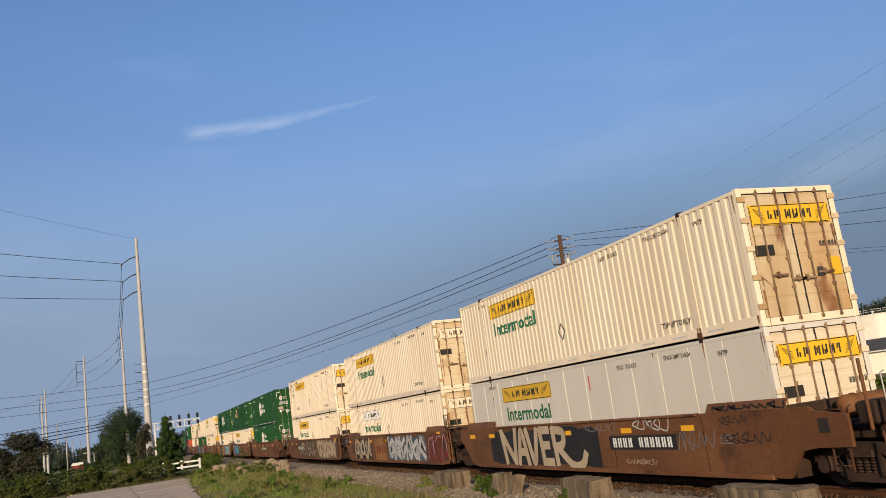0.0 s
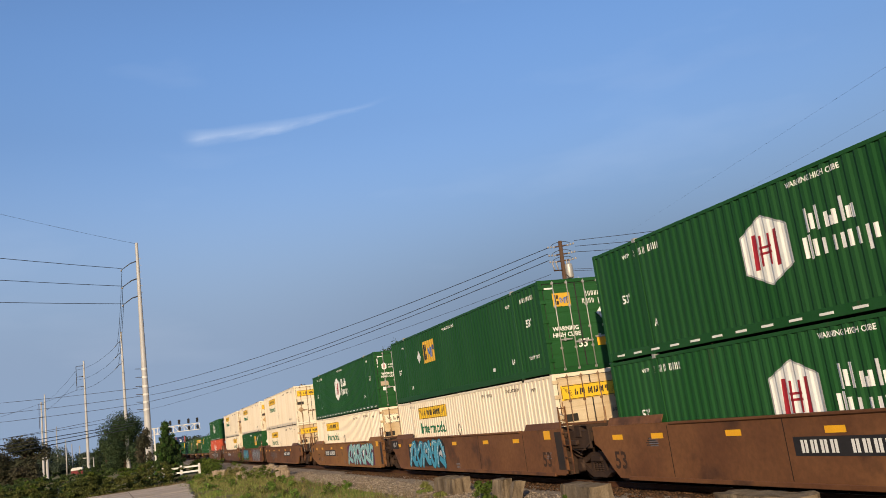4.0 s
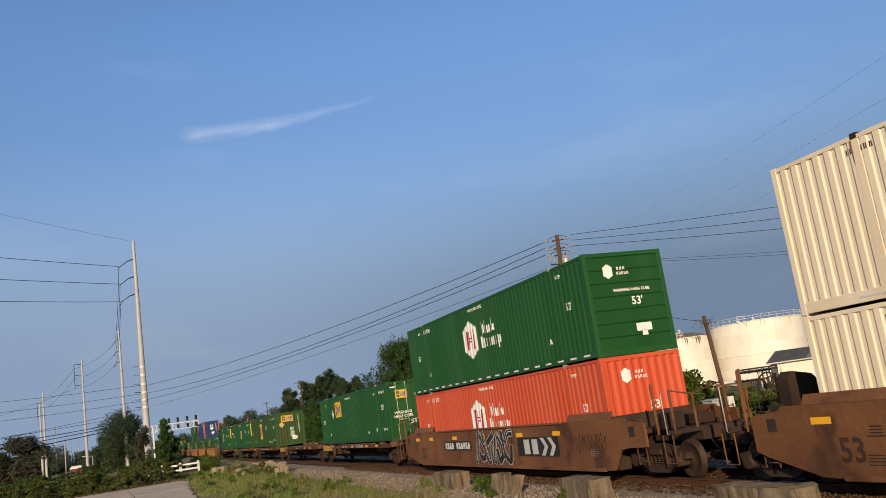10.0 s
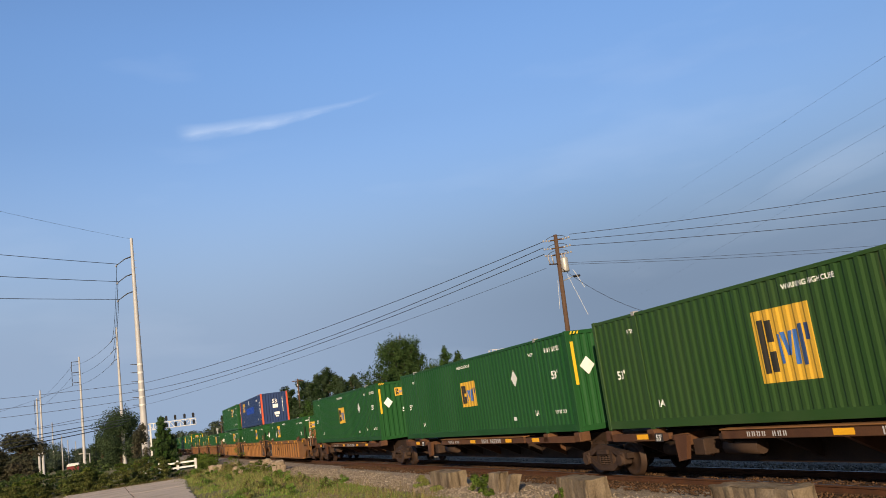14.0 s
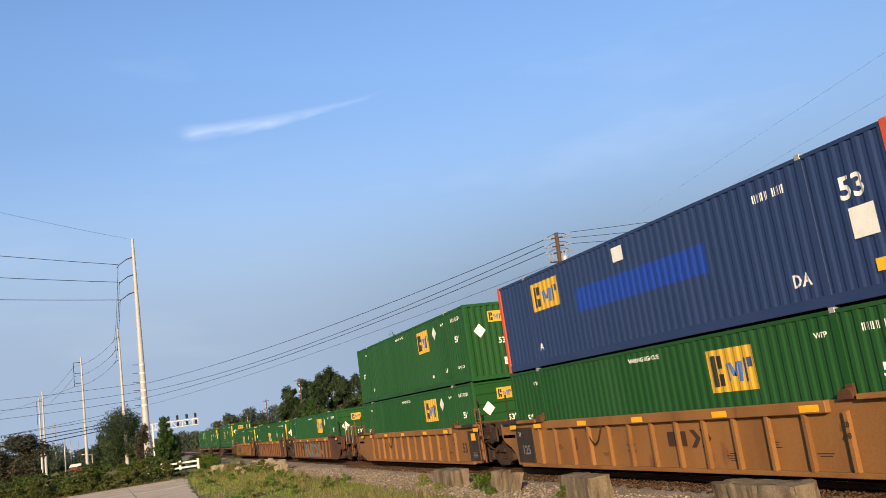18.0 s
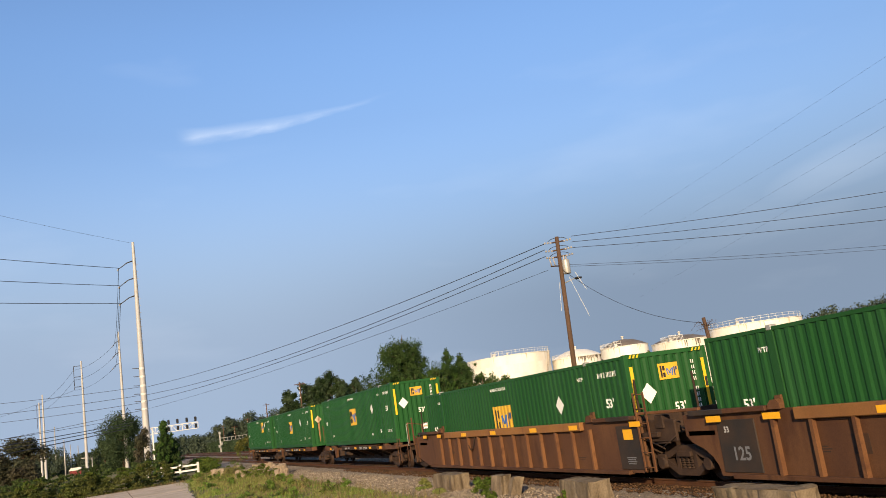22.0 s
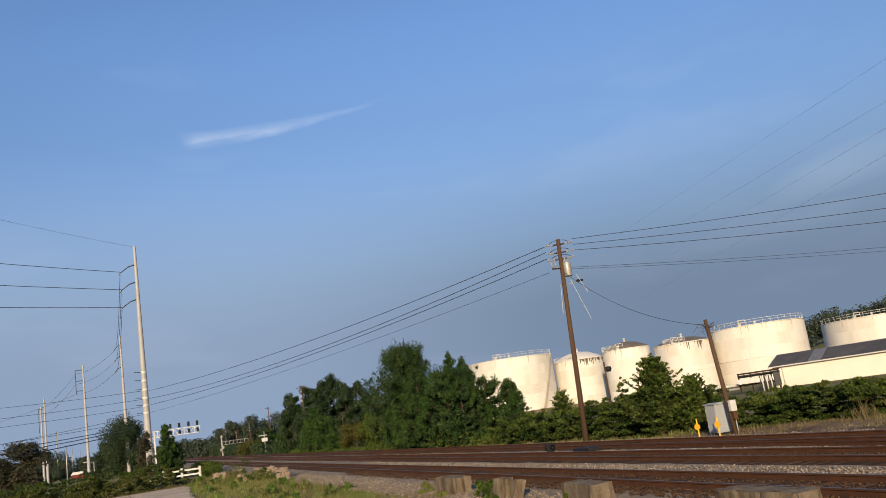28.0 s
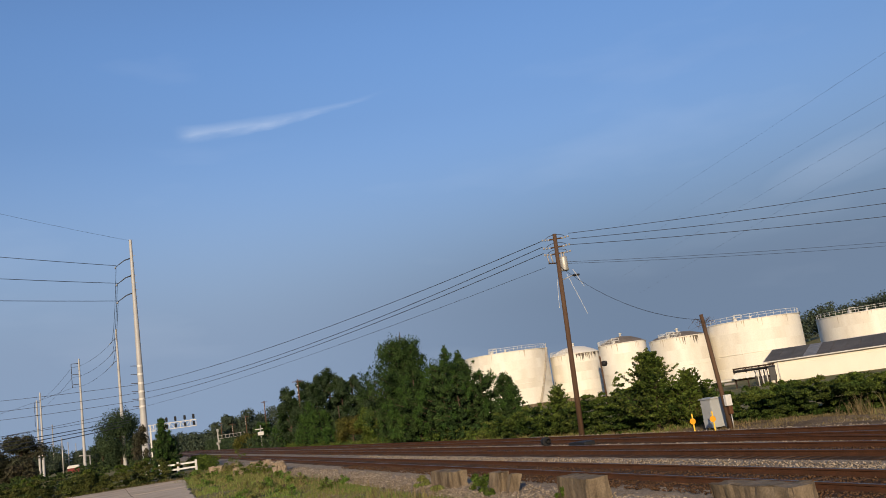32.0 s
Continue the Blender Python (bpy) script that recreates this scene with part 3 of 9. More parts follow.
def build_ground():
    xs = [-4000, -2000, -900, -400, -200, -120, -80, -50, -35, -25] + [-20 + i for i in range(0, 60)] + \
         [45, 55, 70, 90, 120, 160, 200, 240, 290, 350, 420, 600, 1000, 2000, 4000]
    ys = [-4000, -1500, -600, -300, -100, -40, -15] + [i for i in range(0, 100, 1)] + \
         [105, 115, 130, 150, 175, 200, 230, 270, 320, 380, 450, 600, 900, 1500, 2500, 4500]
    verts, faces = [], []
    for y in ys:
        for x in xs:
            near = -20 <= x <= 40 and 0 <= y < 100
            z = hill(x, y)
            if near and not 8.5 < x < 24.5:
                z += 0.10 * noise.noise((x * 0.35, y * 0.35, 0.0)) + 0.05 * noise.noise((x * 1.3, y * 1.3, 4.0))
            verts.append((x, y, z))
    w = len(xs)
    for j in range(len(ys) - 1):
        for i in range(w - 1):
            a = j * w + i
            faces.append((a, a + 1, a + w + 1, a + w))
    me = bpy.data.meshes.new("ground")
    me.from_pydata(verts, [], faces)
    me.materials.append(M["ground"])
    for p in me.polygons:
        p.use_smooth = True
    tagged(new("ground", me), "dry grass and bare earth beside the railway", "ground", kind="structure")


build_ground()


def build_bed():
    """The raised bed of crushed stone under the three tracks, and the rusty, oily strips under the rails."""
    prof = [(8.6, -0.42), (9.6, -0.27), (11.3, -0.23), (11.9, -0.155), (14.7, -0.155), (15.1, -0.19), (15.7, -0.19), (16.1, -0.155),
            (18.9, -0.155), (19.3, -0.18), (19.7, -0.155), (22.7, -0.155), (23.3, -0.25), (24.6, -0.42)]
    ys = [-700, -200, -60] + [i * 0.75 for i in range(-10, 120)] + [95, 105, 120, 140, 170, 210, 260, 330, 420, 600, 900]
    verts, faces = [], []
    for y in ys:
        for k, (x, z) in enumerate(prof):
            amp = 0.035 if 0 < k < len(prof) - 1 else 0.0
            verts.append((x + (0.25 * noise.noise((y * 0.4, k, 0)) if k in (0, 1, 12, 13) else 0), y, z + amp * noise.noise((x * 2.1, y * 2.1, 1.0))))
    w = len(prof)
    for j in range(len(ys) - 1):
        for i in range(w - 1):
            a = j * w + i
            faces.append((a, a + 1, a + w + 1, a + w))
    me = bpy.data.meshes.new("ballast_bed")
    me.from_pydata(verts, [], faces)
    me.materials.append(M["ballast"])
    me.materials.append(M["track_dirt"])
    cx = [(prof[i % (w - 1)][0] + prof[i % (w - 1) + 1][0]) / 2 for i in range(len(faces))]
    for p, x in zip(me.polygons, cx):
        p.material_index = 1 if any(abs(x - c) < 1.45 for c in TRACKS) else 0
    tagged(new("ballast_bed", me), "raised bed of grey crushed stone, rust-brown under the rails", "track bed", kind="structure")


build_bed()


def gravel_verge():
    """A strip of bare gravel and dust between the far track and the brambles."""
    verts, faces = [], []
    xs, ys = [24.2 + 0.6 * i for i in range(10)], [8 + i for i in range(30)]
    for y in ys:
        for i, x in enumerate(xs):
            xx = x + (0.7 * noise.noise((y * 0.35, 3.0, 0)) if i == len(xs) - 1 else 0)
            z = hill(xx, y) + 0.10 * noise.noise((xx * 0.35, y * 0.35, 0.0)) + 0.05 * noise.noise((xx * 1.3, y * 1.3, 4.0))
            verts.append((xx, y, z + (0.05 if i < len(xs) - 1 else -0.06)))
    w = len(xs)
    for j in range(len(ys) - 1):
        for i in range(w - 1):
            faces.append((j * w + i, j * w + i + 1, (j + 1) * w + i + 1, (j + 1) * w + i))
    me = bpy.data.meshes.new("gravel_verge")
    me.from_pydata(verts, [], faces)
    me.materials.append(M["soil"])
    tagged(new("gravel_verge", me), "strip of brown earth and thin gravel in front of the brambles", "gravel", kind="structure")


gravel_verge()


def rail_profile():
    return [(-0.07, -0.155), (0.07, -0.155), (0.07, -0.143), (0.012, -0.125), (0.010, -0.045), (0.036, -0.035), (0.037, -0.006),
            (0.030, 0.0), (-0.030, 0.0), (-0.037, -0.006), (-0.036, -0.035), (-0.010, -0.045), (-0.012, -0.125), (-0.07, -0.143)]


def build_rails():
    for c in TRACKS:
        for side in (-1, 1):
            bm = B()
            prism(bm, [(u + c + side * (GAUGE + 0.0), v) for u, v in rail_profile()], "y", -700, 900)
            rail = part("rail", bm, "rail", None, "rust-brown steel rail on timber sleepers", "rail", kind="structure")
            part("rail_head", box(B(), c + side * GAUGE - 0.028, c + side * GAUGE + 0.028, -700, 900, -0.004, 0.004), "rail_top", rail, "worn dark running surface")


build_rails()

# ---------------------------------------------------------------- lane, tanks and halls
def build_lane():
    """A worn concrete lane in cracked slabs with ragged edges, running off beside the track."""
    rnd = random.Random(31)
    lane = new("lane")
    tagged(lane, "worn pale concrete lane with cracked joints and weedy edges", "lane", kind="structure")
    rows = [(30, -0.6, 2.5), (36, -1.1, 2.65), (41, -1.6, 2.8), (47.5, -2.1, 3.0), (54, -2.9, 3.2), (60, -3.6, 3.4), (66.5, -4.3, 3.7), (70, -4.7, 3.9), (73.5, -4.8, 3.7)]
    part("joint_filling", prism(B(), [(-0.4, 30.3), (2.3, 30.3), (3.4, 70), (3.3, 73), (-4.4, 73), (-4.2, 66)], "z", -0.5, -0.243), "track_dirt", lane)

    def cross(y, a, b, seed):
        """A broken line from edge to edge."""
        r = random.Random(seed)
        return [(a + (b - a) * i / 8, y + r.uniform(-0.12, 0.12) * (1 if 0 < i < 8 else 2)) for i in range(9)]

    for j, ((y0, a0, b0), (y1, a1, b1)) in enumerate(zip(rows, rows[1:])):
        lo, hi = cross(y0, a0, b0, 40 + j), cross(y1, a1, b1, 41 + j)
        split = rnd.choice((3, 4, 5))
        for i0, i1 in ((0, split), (split, 8)):
            g = 0.025
            front = [(x, y + g) for x, y in lo[i0:i1 + 1]]
            back = [(x, y - g) for x, y in hi[i0:i1 + 1]]
            wall = [(0.16 if i1 == 8 else 0.03, front[-1], back[-1]), (0.16 if i0 == 0 else 0.03, back[0], front[0])]
            ring = []
            for line, (jag, p, q) in zip((front, back[::-1]), wall):
                ring += [(x + (g if k == 0 else -g if k == len(line) - 1 else 0) * (1 if line is front else -1), y) for k, (x, y) in enumerate(line)]
                for k in range(1, 9):
                    f = k / 9
                    ring.append((p[0] + (q[0] - p[0]) * f + rnd.uniform(-jag, jag) - (g if p is front[-1] else -g), p[1] + (q[1] - p[1]) * f))
            part("slab", prism(B(), ring, "z", -0.5, -0.238 + rnd.uniform(0.0, 0.010)), "lane", lane)


build_lane()


def polar(az, r):
    return r * math.sin(radians(az)), r * math.cos(radians(az))


def handrail(bm, pts, h=1.05, r=0.035):
    """Posts and two bars along points."""
    for a, b in zip(pts, pts[1:]):
        for z in (h, h * 0.55):
            tube(bm, [(a[0], a[1], a[2] + z), (b[0], b[1], b[2] + z)], r, 4, False)
    for p in pts:
        tube(bm, [p, (p[0], p[1], p[2] + h)], r, 4)
    return bm


def storage_tank(az, r, radius, top, roof, label, rail_span=None, stair=False, grime=0, dark_roof=False):
    x, y = polar(az, r)
    t = empty("storage_tank", (x, y, -0.5), label, "tank", "storage tanks")
    h = top + 0.5
    n_course = max(4, round(h / 2.4))
    for k in range(n_course):
        z0, z1 = h * k / n_course, h * (k + 1) / n_course
        bm = B()
        lathe(bm, [(radius + 0.012 * (k % 2), z0), (radius + 0.012 * (k % 2), z1)], 64)
        part("shell_course", bm, "tank", t)
    part("top_rim", lathe(B(), [(radius, h - 0.12), (radius + 0.10, h - 0.12), (radius + 0.10, h + 0.03), (radius - 0.1, h + 0.03)], 64), "tank", t)
    part("roof", lathe(B(), [(radius, h), (radius * 0.8, h + roof * 0.35), (radius * 0.45, h + roof * 0.8), (0, h + roof)], 48), "tank_roof" if dark_roof else "tank", t)
    back = math.atan2(-y, -x)
    lo, hi = rail_span or (-1.5, 1.5)
    n = 18
    pts = [(radius * 0.985 * math.cos(back + lo + (hi - lo) * i / n), radius * 0.985 * math.sin(back + lo + (hi - lo) * i / n), h) for i in range(n + 1)]
    part("handrail", handrail(B(), pts), "steel_white", t)
    # drips and grime below the rim
    rnd = random.Random(int(az * 100))
    for k in range(9 + grime):
        a = back + (rnd.uniform(-1.4, 1.4) if k < 9 else rnd.gauss(0.55, 0.45))
        w, l = rnd.uniform(0.04, 0.14 if k < 9 else 0.24), rnd.uniform(0.4, 2.2)
        bm, R2 = B(), radius + 0.03
        vs = [bm.verts.new((R2 * math.cos(a + s), R2 * math.sin(a + s), z)) for s, z in ((-w / radius, h - 0.13), (w / radius, h - 0.13), (w * 0.6 / radius, h - l * 0.6), (0.0, h - l), (-w * 0.5 / radius, h - l * 0.7))]
        bm.faces.new(vs)
        part("drip_stain", bm, "tank_drip" if k < 9 else "tank_stain", t)
    # a stair winding up the shell
    st = B()
    a0, a1 = back + 0.62, back + 1.17
    prev = None
    for i in range(25 if stair else 0):
        a = a0 + (a1 - a0) * i / 24
        p = (radius + 0.5) * math.cos(a), (radius + 0.5) * math.sin(a), h * (i / 24)
        box(st, p[0] - 0.20, p[0] + 0.20, p[1] - 0.20, p[1] + 0.20, p[2] - 0.03, p[2] + 0.03)
        if prev:
            tube(st, [(prev[0], prev[1], prev[2] + 1.0), (p[0], p[1], p[2] + 1.0)], 0.04, 4, False)
            tube(st, [prev, p], 0.08, 4, False)
        prev = p
    if stair:
        part("stair", st, "tank_drip", t)
    else:
        st.free()
    part("vent", lathe(B(), [(0.25, h + roof - 0.1), (0.25, h + roof + 0.5), (0.45, h + roof + 0.55), (0, h + roof + 0.8)], 12), "steel_white", t)
    part("wind_girder", lathe(B(), [(radius + 0.01, h * 0.42), (radius + 0.10, h * 0.42), (radius + 0.10, h * 0.42 + 0.08), (radius + 0.01, h * 0.42 + 0.08)], 64), "tank", t)
    bx = B()
    a = back - 0.35
    p = ((radius * 0.93) * math.cos(a), (radius * 0.93) * math.sin(a))
    rail = B()
    handrail(rail, [(p[0] - 0.9, p[1] - 0.9, h), (p[0] + 0.9, p[1] - 0.9, h), (p[0] + 0.9, p[1] + 0.9, h)], 1.2, 0.05)
    box(bx, p[0] - 0.3, p[0] + 0.3, p[1] - 0.3, p[1] + 0.3, h, h + 0.7)
    part("gauge_box", bx, "steel_white", t)
    part("platform_rail", rail, "steel_white", t)
    return t


storage_tank(24.91, 210, 10.33, 13.07, 0.4, "wide cream-white steel storage tank behind the pines", (-0.4, 1.4), stair=True)
storage_tank(29.47, 215, 6.26, 10.75, 2.1, "narrow cream-white storage tank with dark streaks under its rim", (-1.4, -0.2), grime=44)
storage_tank(32.65, 195, 5.36, 10.75, 1.75, "narrow cream-white storage tank with a dark domed roof", (-1.5, -0.3), dark_roof=True)
storage_tank(36.30, 185, 6.05, 9.7, 1.35, "cream-white storage tank with a dark stained roof", (-0.7, 0.1), dark_roof=True, grime=8)
storage_tank(40.95, 190, 9.62, 11.1, 0.3, "wide cream-white storage tank with a handrail round its top", (-1.5, 1.5))
storage_tank(47.65, 220, 11.3, 10.1, 0.4, "wide cream-white storage tank in front of the wooded hill", (-1.4, 1.4))


def long_hall():
    h = empty("long_hall", (88.0, 66.0, -0.45), "long low cream hall with a dark ribbed roof", "building")
    L, W, E, R = 46.0, 11.0, 2.75, 4.05
    h.rotation_euler = (0, 0, radians(35))
    part("wall", box(box(B(), 0, 0.25, -L / 2, L / 2, 0, E), W - 0.25, W, -L / 2, L / 2, 0, E), "hall", h)
    for y0, y1 in ((-L / 2, -L / 2 + 0.25), (L / 2 - 0.25, L / 2)):
        part("gable_wall", prism(B(), [(0, 0), (W, 0), (W, E), (W / 2, R - 0.1), (0, E)], "y", y0, y1), "hall", h)
    for sx, m in ((0, 1), (1, -1)):
        x0, x1 = (-0.35, W / 2) if sx == 0 else (W / 2, W + 0.35)
        z0, z1 = (E - 0.06, R) if sx == 0 else (R, E - 0.06)
        n = 30
        for k in range(n):
            y0, y1 = -L / 2 - 0.4 + (L + 0.8) * k / n, -L / 2 - 0.4 + (L + 0.8) * (k + 1) / n
            bm = prism(B(), [(x0, z0), (x0, z0 + 0.09), (x1, z1 + 0.09), (x1, z1)], "y", y0 + 0.03, y1 - 0.03)
            part("roof_panel", bm, "roof_light" if (k % 11 == 4 and sx == 0) else "shingle", h)
        part("roof_sheet", prism(B(), [(x0 + 0.02, z0), (x0 + 0.02, z0 + 0.05), (x1, z1 + 0.05), (x1, z1)], "y", -L / 2 - 0.4, L / 2 + 0.4), "shingle", h)
    part("gutter", box(B(), -0.47, -0.33, -L / 2 - 0.4, L / 2 + 0.4, E - 0.16, E - 0.02, 0.02), "steel_white", h)
    part("downpipe", tube(B(), [(-0.12, L / 2 - 1.2, 0), (-0.12, L / 2 - 1.2, E - 0.1)], 0.07, 8), "steel_white", h)
    part("bargeboard", prism(B(), [(-0.4, E - 0.2), (W / 2, R - 0.12), (W / 2, R + 0.1), (-0.4, E + 0.02)], "y", L / 2 + 0.4, L / 2 + 0.46), "steel_white", h)


long_hall()


def flat_hall():
    h = empty("flat_hall", (116, 101, -0.45), "low flat-roofed white building behind the hall", "building")
    part("wall", box(B(), -6, 8, -9, 9, 0, 4.3, 0.03), "hall", h)
    part("parapet", box(B(), -6.15, 8.15, -9.15, 9.15, 4.3, 4.55, 0.03), "steel_white", h)


flat_hall()


def pipe_rack():
    r = empty("pipe_rack", (70.0, 81.9, -0.45), "rack of white pipes and valves on dark steel posts", "pipes")
    r.rotation_euler = (0, 0, radians(49.5))
    for y in (-2.2, -1.4, -0.6, 0.9, 2.3):
        for x in (0, 1.8):
            part("post", box(B(), x - 0.07, x + 0.07, y - 0.07, y + 0.07, 0, 2.45), "underframe", r)
    for z in (1.05, 2.4):
        for x in (0, 1.8):
            part("beam", box(B(), x - 0.09, x + 0.09, -2.4, 2.4, z - 0.09, z + 0.09), "underframe", r)
    for k in range(3):
        part("cable_pipe", tube(B(), [(-0.3 + 0.5 * k, -2.4, 2.2 - 0.1 * k), (-0.3 + 0.5 * k, 2.4, 2.2 - 0.1 * k)], 0.07, 8), "grey_dark", r)
    part("valve_box", box(B(), -0.4, 0.5, -2.35, -1.6, 0.5, 2.1, 0.05), "grey_dark", r)
    for i in range(4):
        y = 0.25 + 0.64 * i
        pipe = part("pipe", tube(B(), [(-1.0, y, 1.52), (2.2, y, 1.52)], 0.27, 16), "steel_white", r)
        part("flange", tube(B(), [(-1.06, y, 1.52), (-0.97, y, 1.52)], 0.32, 16), "steel_white", pipe)
    for i in range(6):
        y = -1.3 + 0.25 * i
        part("riser", tube(B(), [(-0.3, y, 0), (-0.3, y, 1.7), (0.3, y, 1.85)], 0.08, 8), "grey_dark" if i % 2 else "steel_white", r)
    for k in range(2):
        part("run_pipe", tube(B(), [(0.2, 2.4, 0.75 + 0.42 * k), (0.2, 11.0, 0.75 + 0.42 * k)], 0.14, 10), "steel_white" if k else "porcelain", r)
    for k in range(4):
        part("post", box(B(), 0.1, 0.24, 4.6 + 1.9 * k, 4.74 + 1.9 * k, 0, 1.3), "underframe", r)


pipe_rack()


def retaining_wall():
    part("retaining_wall", box(B(), 82, 100, 176.5, 177.2, -0.5, 0.3, 0.03), "concrete", None, "low grey concrete wall round the tank yard", "wall", kind="structure")


retaining_wall()

# ---------------------------------------------------------------- lettering and marks
L53, W53, H53 = 16.154, 2.591, 2.896
PITCH, DEPTH = 0.2745, 0.024
RIBS = {True: (0.0, 0.44, 0.58, 0.86), False: (0.0, 0.32, 0.52, 0.80)}        # white boxes, others: outer face, then the recess
Y0 = -L53 / 2 + 0.14
N_RIB = 58
_words = {}


def word(body, size):
    """A word in the built-in font as flat triangles, centred, its capitals size high."""
    key = body
    if key not in _words:
        cu = bpy.data.curves.new("word", "FONT")
        cu.body, cu.size, cu.resolution_u = body, 1.0, 2
        cu.align_x = "CENTER"
        cu.offset = 0.022
        ob = new("word", cu)
        dg = bpy.context.evaluated_depsgraph_get()
        me = bpy.data.meshes.new_from_object(ob.evaluated_get(dg))
        vs = [tuple(v.co) for v in me.vertices]
        fs = [tuple(p.vertices) for p in me.polygons]
        bpy.data.objects.remove(ob)
        bpy.data.curves.remove(cu)
        bpy.data.meshes.remove(me)
        _words[key] = (vs, fs)
    vs, fs = _words[key]
    k = size / 0.69
    return [(x * k, (y - 0.345) * k) for x, y, z in vs], fs


def rect(cx, cy, w, h, lean=0.0):
    return [(cx - w / 2 - lean, cy - h / 2), (cx + w / 2 - lean, cy - h / 2), (cx + w / 2 + lean, cy + h / 2), (cx - w / 2 + lean, cy + h / 2)]


def flat(shapes):
    """A bmesh in the x-z sense (u, v, 0) of outlines and words."""
    bm = B()
    for s in shapes:
        if isinstance(s, dict):
            pts, fs = word(s["text"], s["size"])
            st = s.get("squeeze", 1.0)
            if s.get("down"):
                pts = [(y, -x) for x, y in pts]
            if s.get("wide"):
                st = s["wide"] / (max(x for x, y in pts) - min(x for x, y in pts))
            vs = [bm.verts.new((x * st + s["u"], y + s["v"], 0)) for x, y in pts]
            for f in fs:
                bm.faces.new([vs[i] for i in f])
        else:
            bm.faces.new([bm.verts.new((u, v, 0)) for u, v in s])
    return bm


def rib_at(y, prof):
    """How deep the side lies behind its outermost skin at y."""
    p = ((y - Y0) / PITCH) % 1.0
    a, b, c = prof[1:]
    if p < a:
        return 0.0
    if p < b:
        return DEPTH * (p - a) / (b - a)
    if p < c:
        return DEPTH
    return DEPTH * (1.0 - (p - c) / (1.0 - c))


def on_side(shapes, u0=0.0, v0=0.0, ribbed=True, lift=0.004, prof=RIBS[False]):
    """Marks on the near side of a container: u runs from its rear end forwards, v is the height. Follows the ribs."""
    bm = flat(shapes)
    for v in bm.verts:
        u, h = v.co.x + u0, v.co.y + v0
        v.co = (0, L53 / 2 - u, h)
    if ribbed and bm.verts:
        ys = [v.co.y for v in bm.verts]
        lo, hi = min(ys), max(ys)
        k = math.floor((lo - Y0) / PITCH)
        while Y0 + k * PITCH < hi:
            for q in prof:
                y = Y0 + (k + q) * PITCH
                if lo + 1e-4 < y < hi - 1e-4:
                    bmesh.ops.bisect_plane(bm, geom=bm.verts[:] + bm.edges[:] + bm.faces[:], plane_co=(0, y, 0), plane_no=(0, 1, 0), dist=1e-5)
            k += 1
    for v in bm.verts:
        v.co.x = -W53 / 2 + 0.008 - lift + (rib_at(v.co.y, prof) if ribbed else 0.0)
    return bm


def on_end(shapes, u0=0.0, v0=0.0, lift=0.004, y=None):
    """Marks on the leading end: u runs across, from the middle to the far side, v is the height."""
    bm = flat(shapes)
    for v in bm.verts:
        v.co = (v.co.x + u0, (-L53 / 2 if y is None else y) - lift, v.co.y + v0)
    return bm


# ---------------------------------------------------------------- containers
_cache = {}


def cached(key, make, material):
    if key not in _cache:
        bm = make()
        me = bpy.data.meshes.new(key[0])
        bm.to_mesh(me)
        bm.free()
        me.materials.append(M[material])
        _cache[key] = me
    return _cache[key]


def ribbed_side(sign, prof):
    """One long side with its upright ribs."""
    bm = B()
    ys = []
    for k in range(N_RIB):
        ys += [Y0 + (k + q) * PITCH for q in prof]
    ys.append(Y0 + N_RIB * PITCH)
    rows = []
    for y in ys:
        x = sign * (W53 / 2 - 0.008 - rib_at(y + 1e-7, prof))
        rows.append((bm.verts.new((x, y, 0.20)), bm.verts.new((x, y, H53 - 0.09))))
    for a, b in zip(rows, rows[1:]):
        bm.faces.new((a[0], b[0], b[1], a[1]) if sign > 0 else (a[0], a[1], b[1], b[0]))
    return bm


def plate_side(sign):
    """One long side of flat plates with narrow upright seams, as one skin."""
    bm = B()
    n = 13
    w = (L53 - 0.28) / n
    rows = []
    for k in range(n):
        y0 = -L53 / 2 + 0.14 + k * w
        for q, d in ((0.0, 0.024), (0.014, 0.024), (0.018, 0.010), (w - 0.018, 0.010), (w - 0.014, 0.024)):
            x = sign * (W53 / 2 - d)
            rows.append((bm.verts.new((x, y0 + q, 0.20)), bm.verts.new((x, y0 + q, H53 - 0.09))))
    for a, b in zip(rows, rows[1:]):
        bm.faces.new((a[0], b[0], b[1], a[1]) if sign > 0 else (a[0], a[1], b[1], b[0]))
    return bm


def frame_mesh():
    """Corner posts, rails and the roof of a container."""
    bm = B()
    hw, hl = W53 / 2, L53 / 2
    for sx in (-1, 1):
        for sy in (-1, 1):
            box(bm, *sorted((sx * hw, sx * (hw - 0.13))), *sorted((sy * hl, sy * (hl - 0.14))), 0.0, H53, 0.012)
        box(bm, *sorted((sx * (hw - 0.004), sx * (hw - 0.09))), -hl + 0.14, hl - 0.14, 0.03, 0.235, 0.006)
        box(bm, *sorted((sx * (hw - 0.002), sx * (hw - 0.07))), -hl + 0.14, hl - 0.14, H53 - 0.10, H53 - 0.02, 0.006)
    for sy in (-1, 1):
        box(bm, -hw + 0.13, hw - 0.13, *sorted((sy * (hl - 0.005), sy * (hl - 0.12))), 0.0, 0.16, 0.006)
        box(bm, -hw + 0.13, hw - 0.13, *sorted((sy * (hl - 0.005), sy * (hl - 0.12))), H53 - 0.12, H53 - 0.005, 0.006)
    return bm


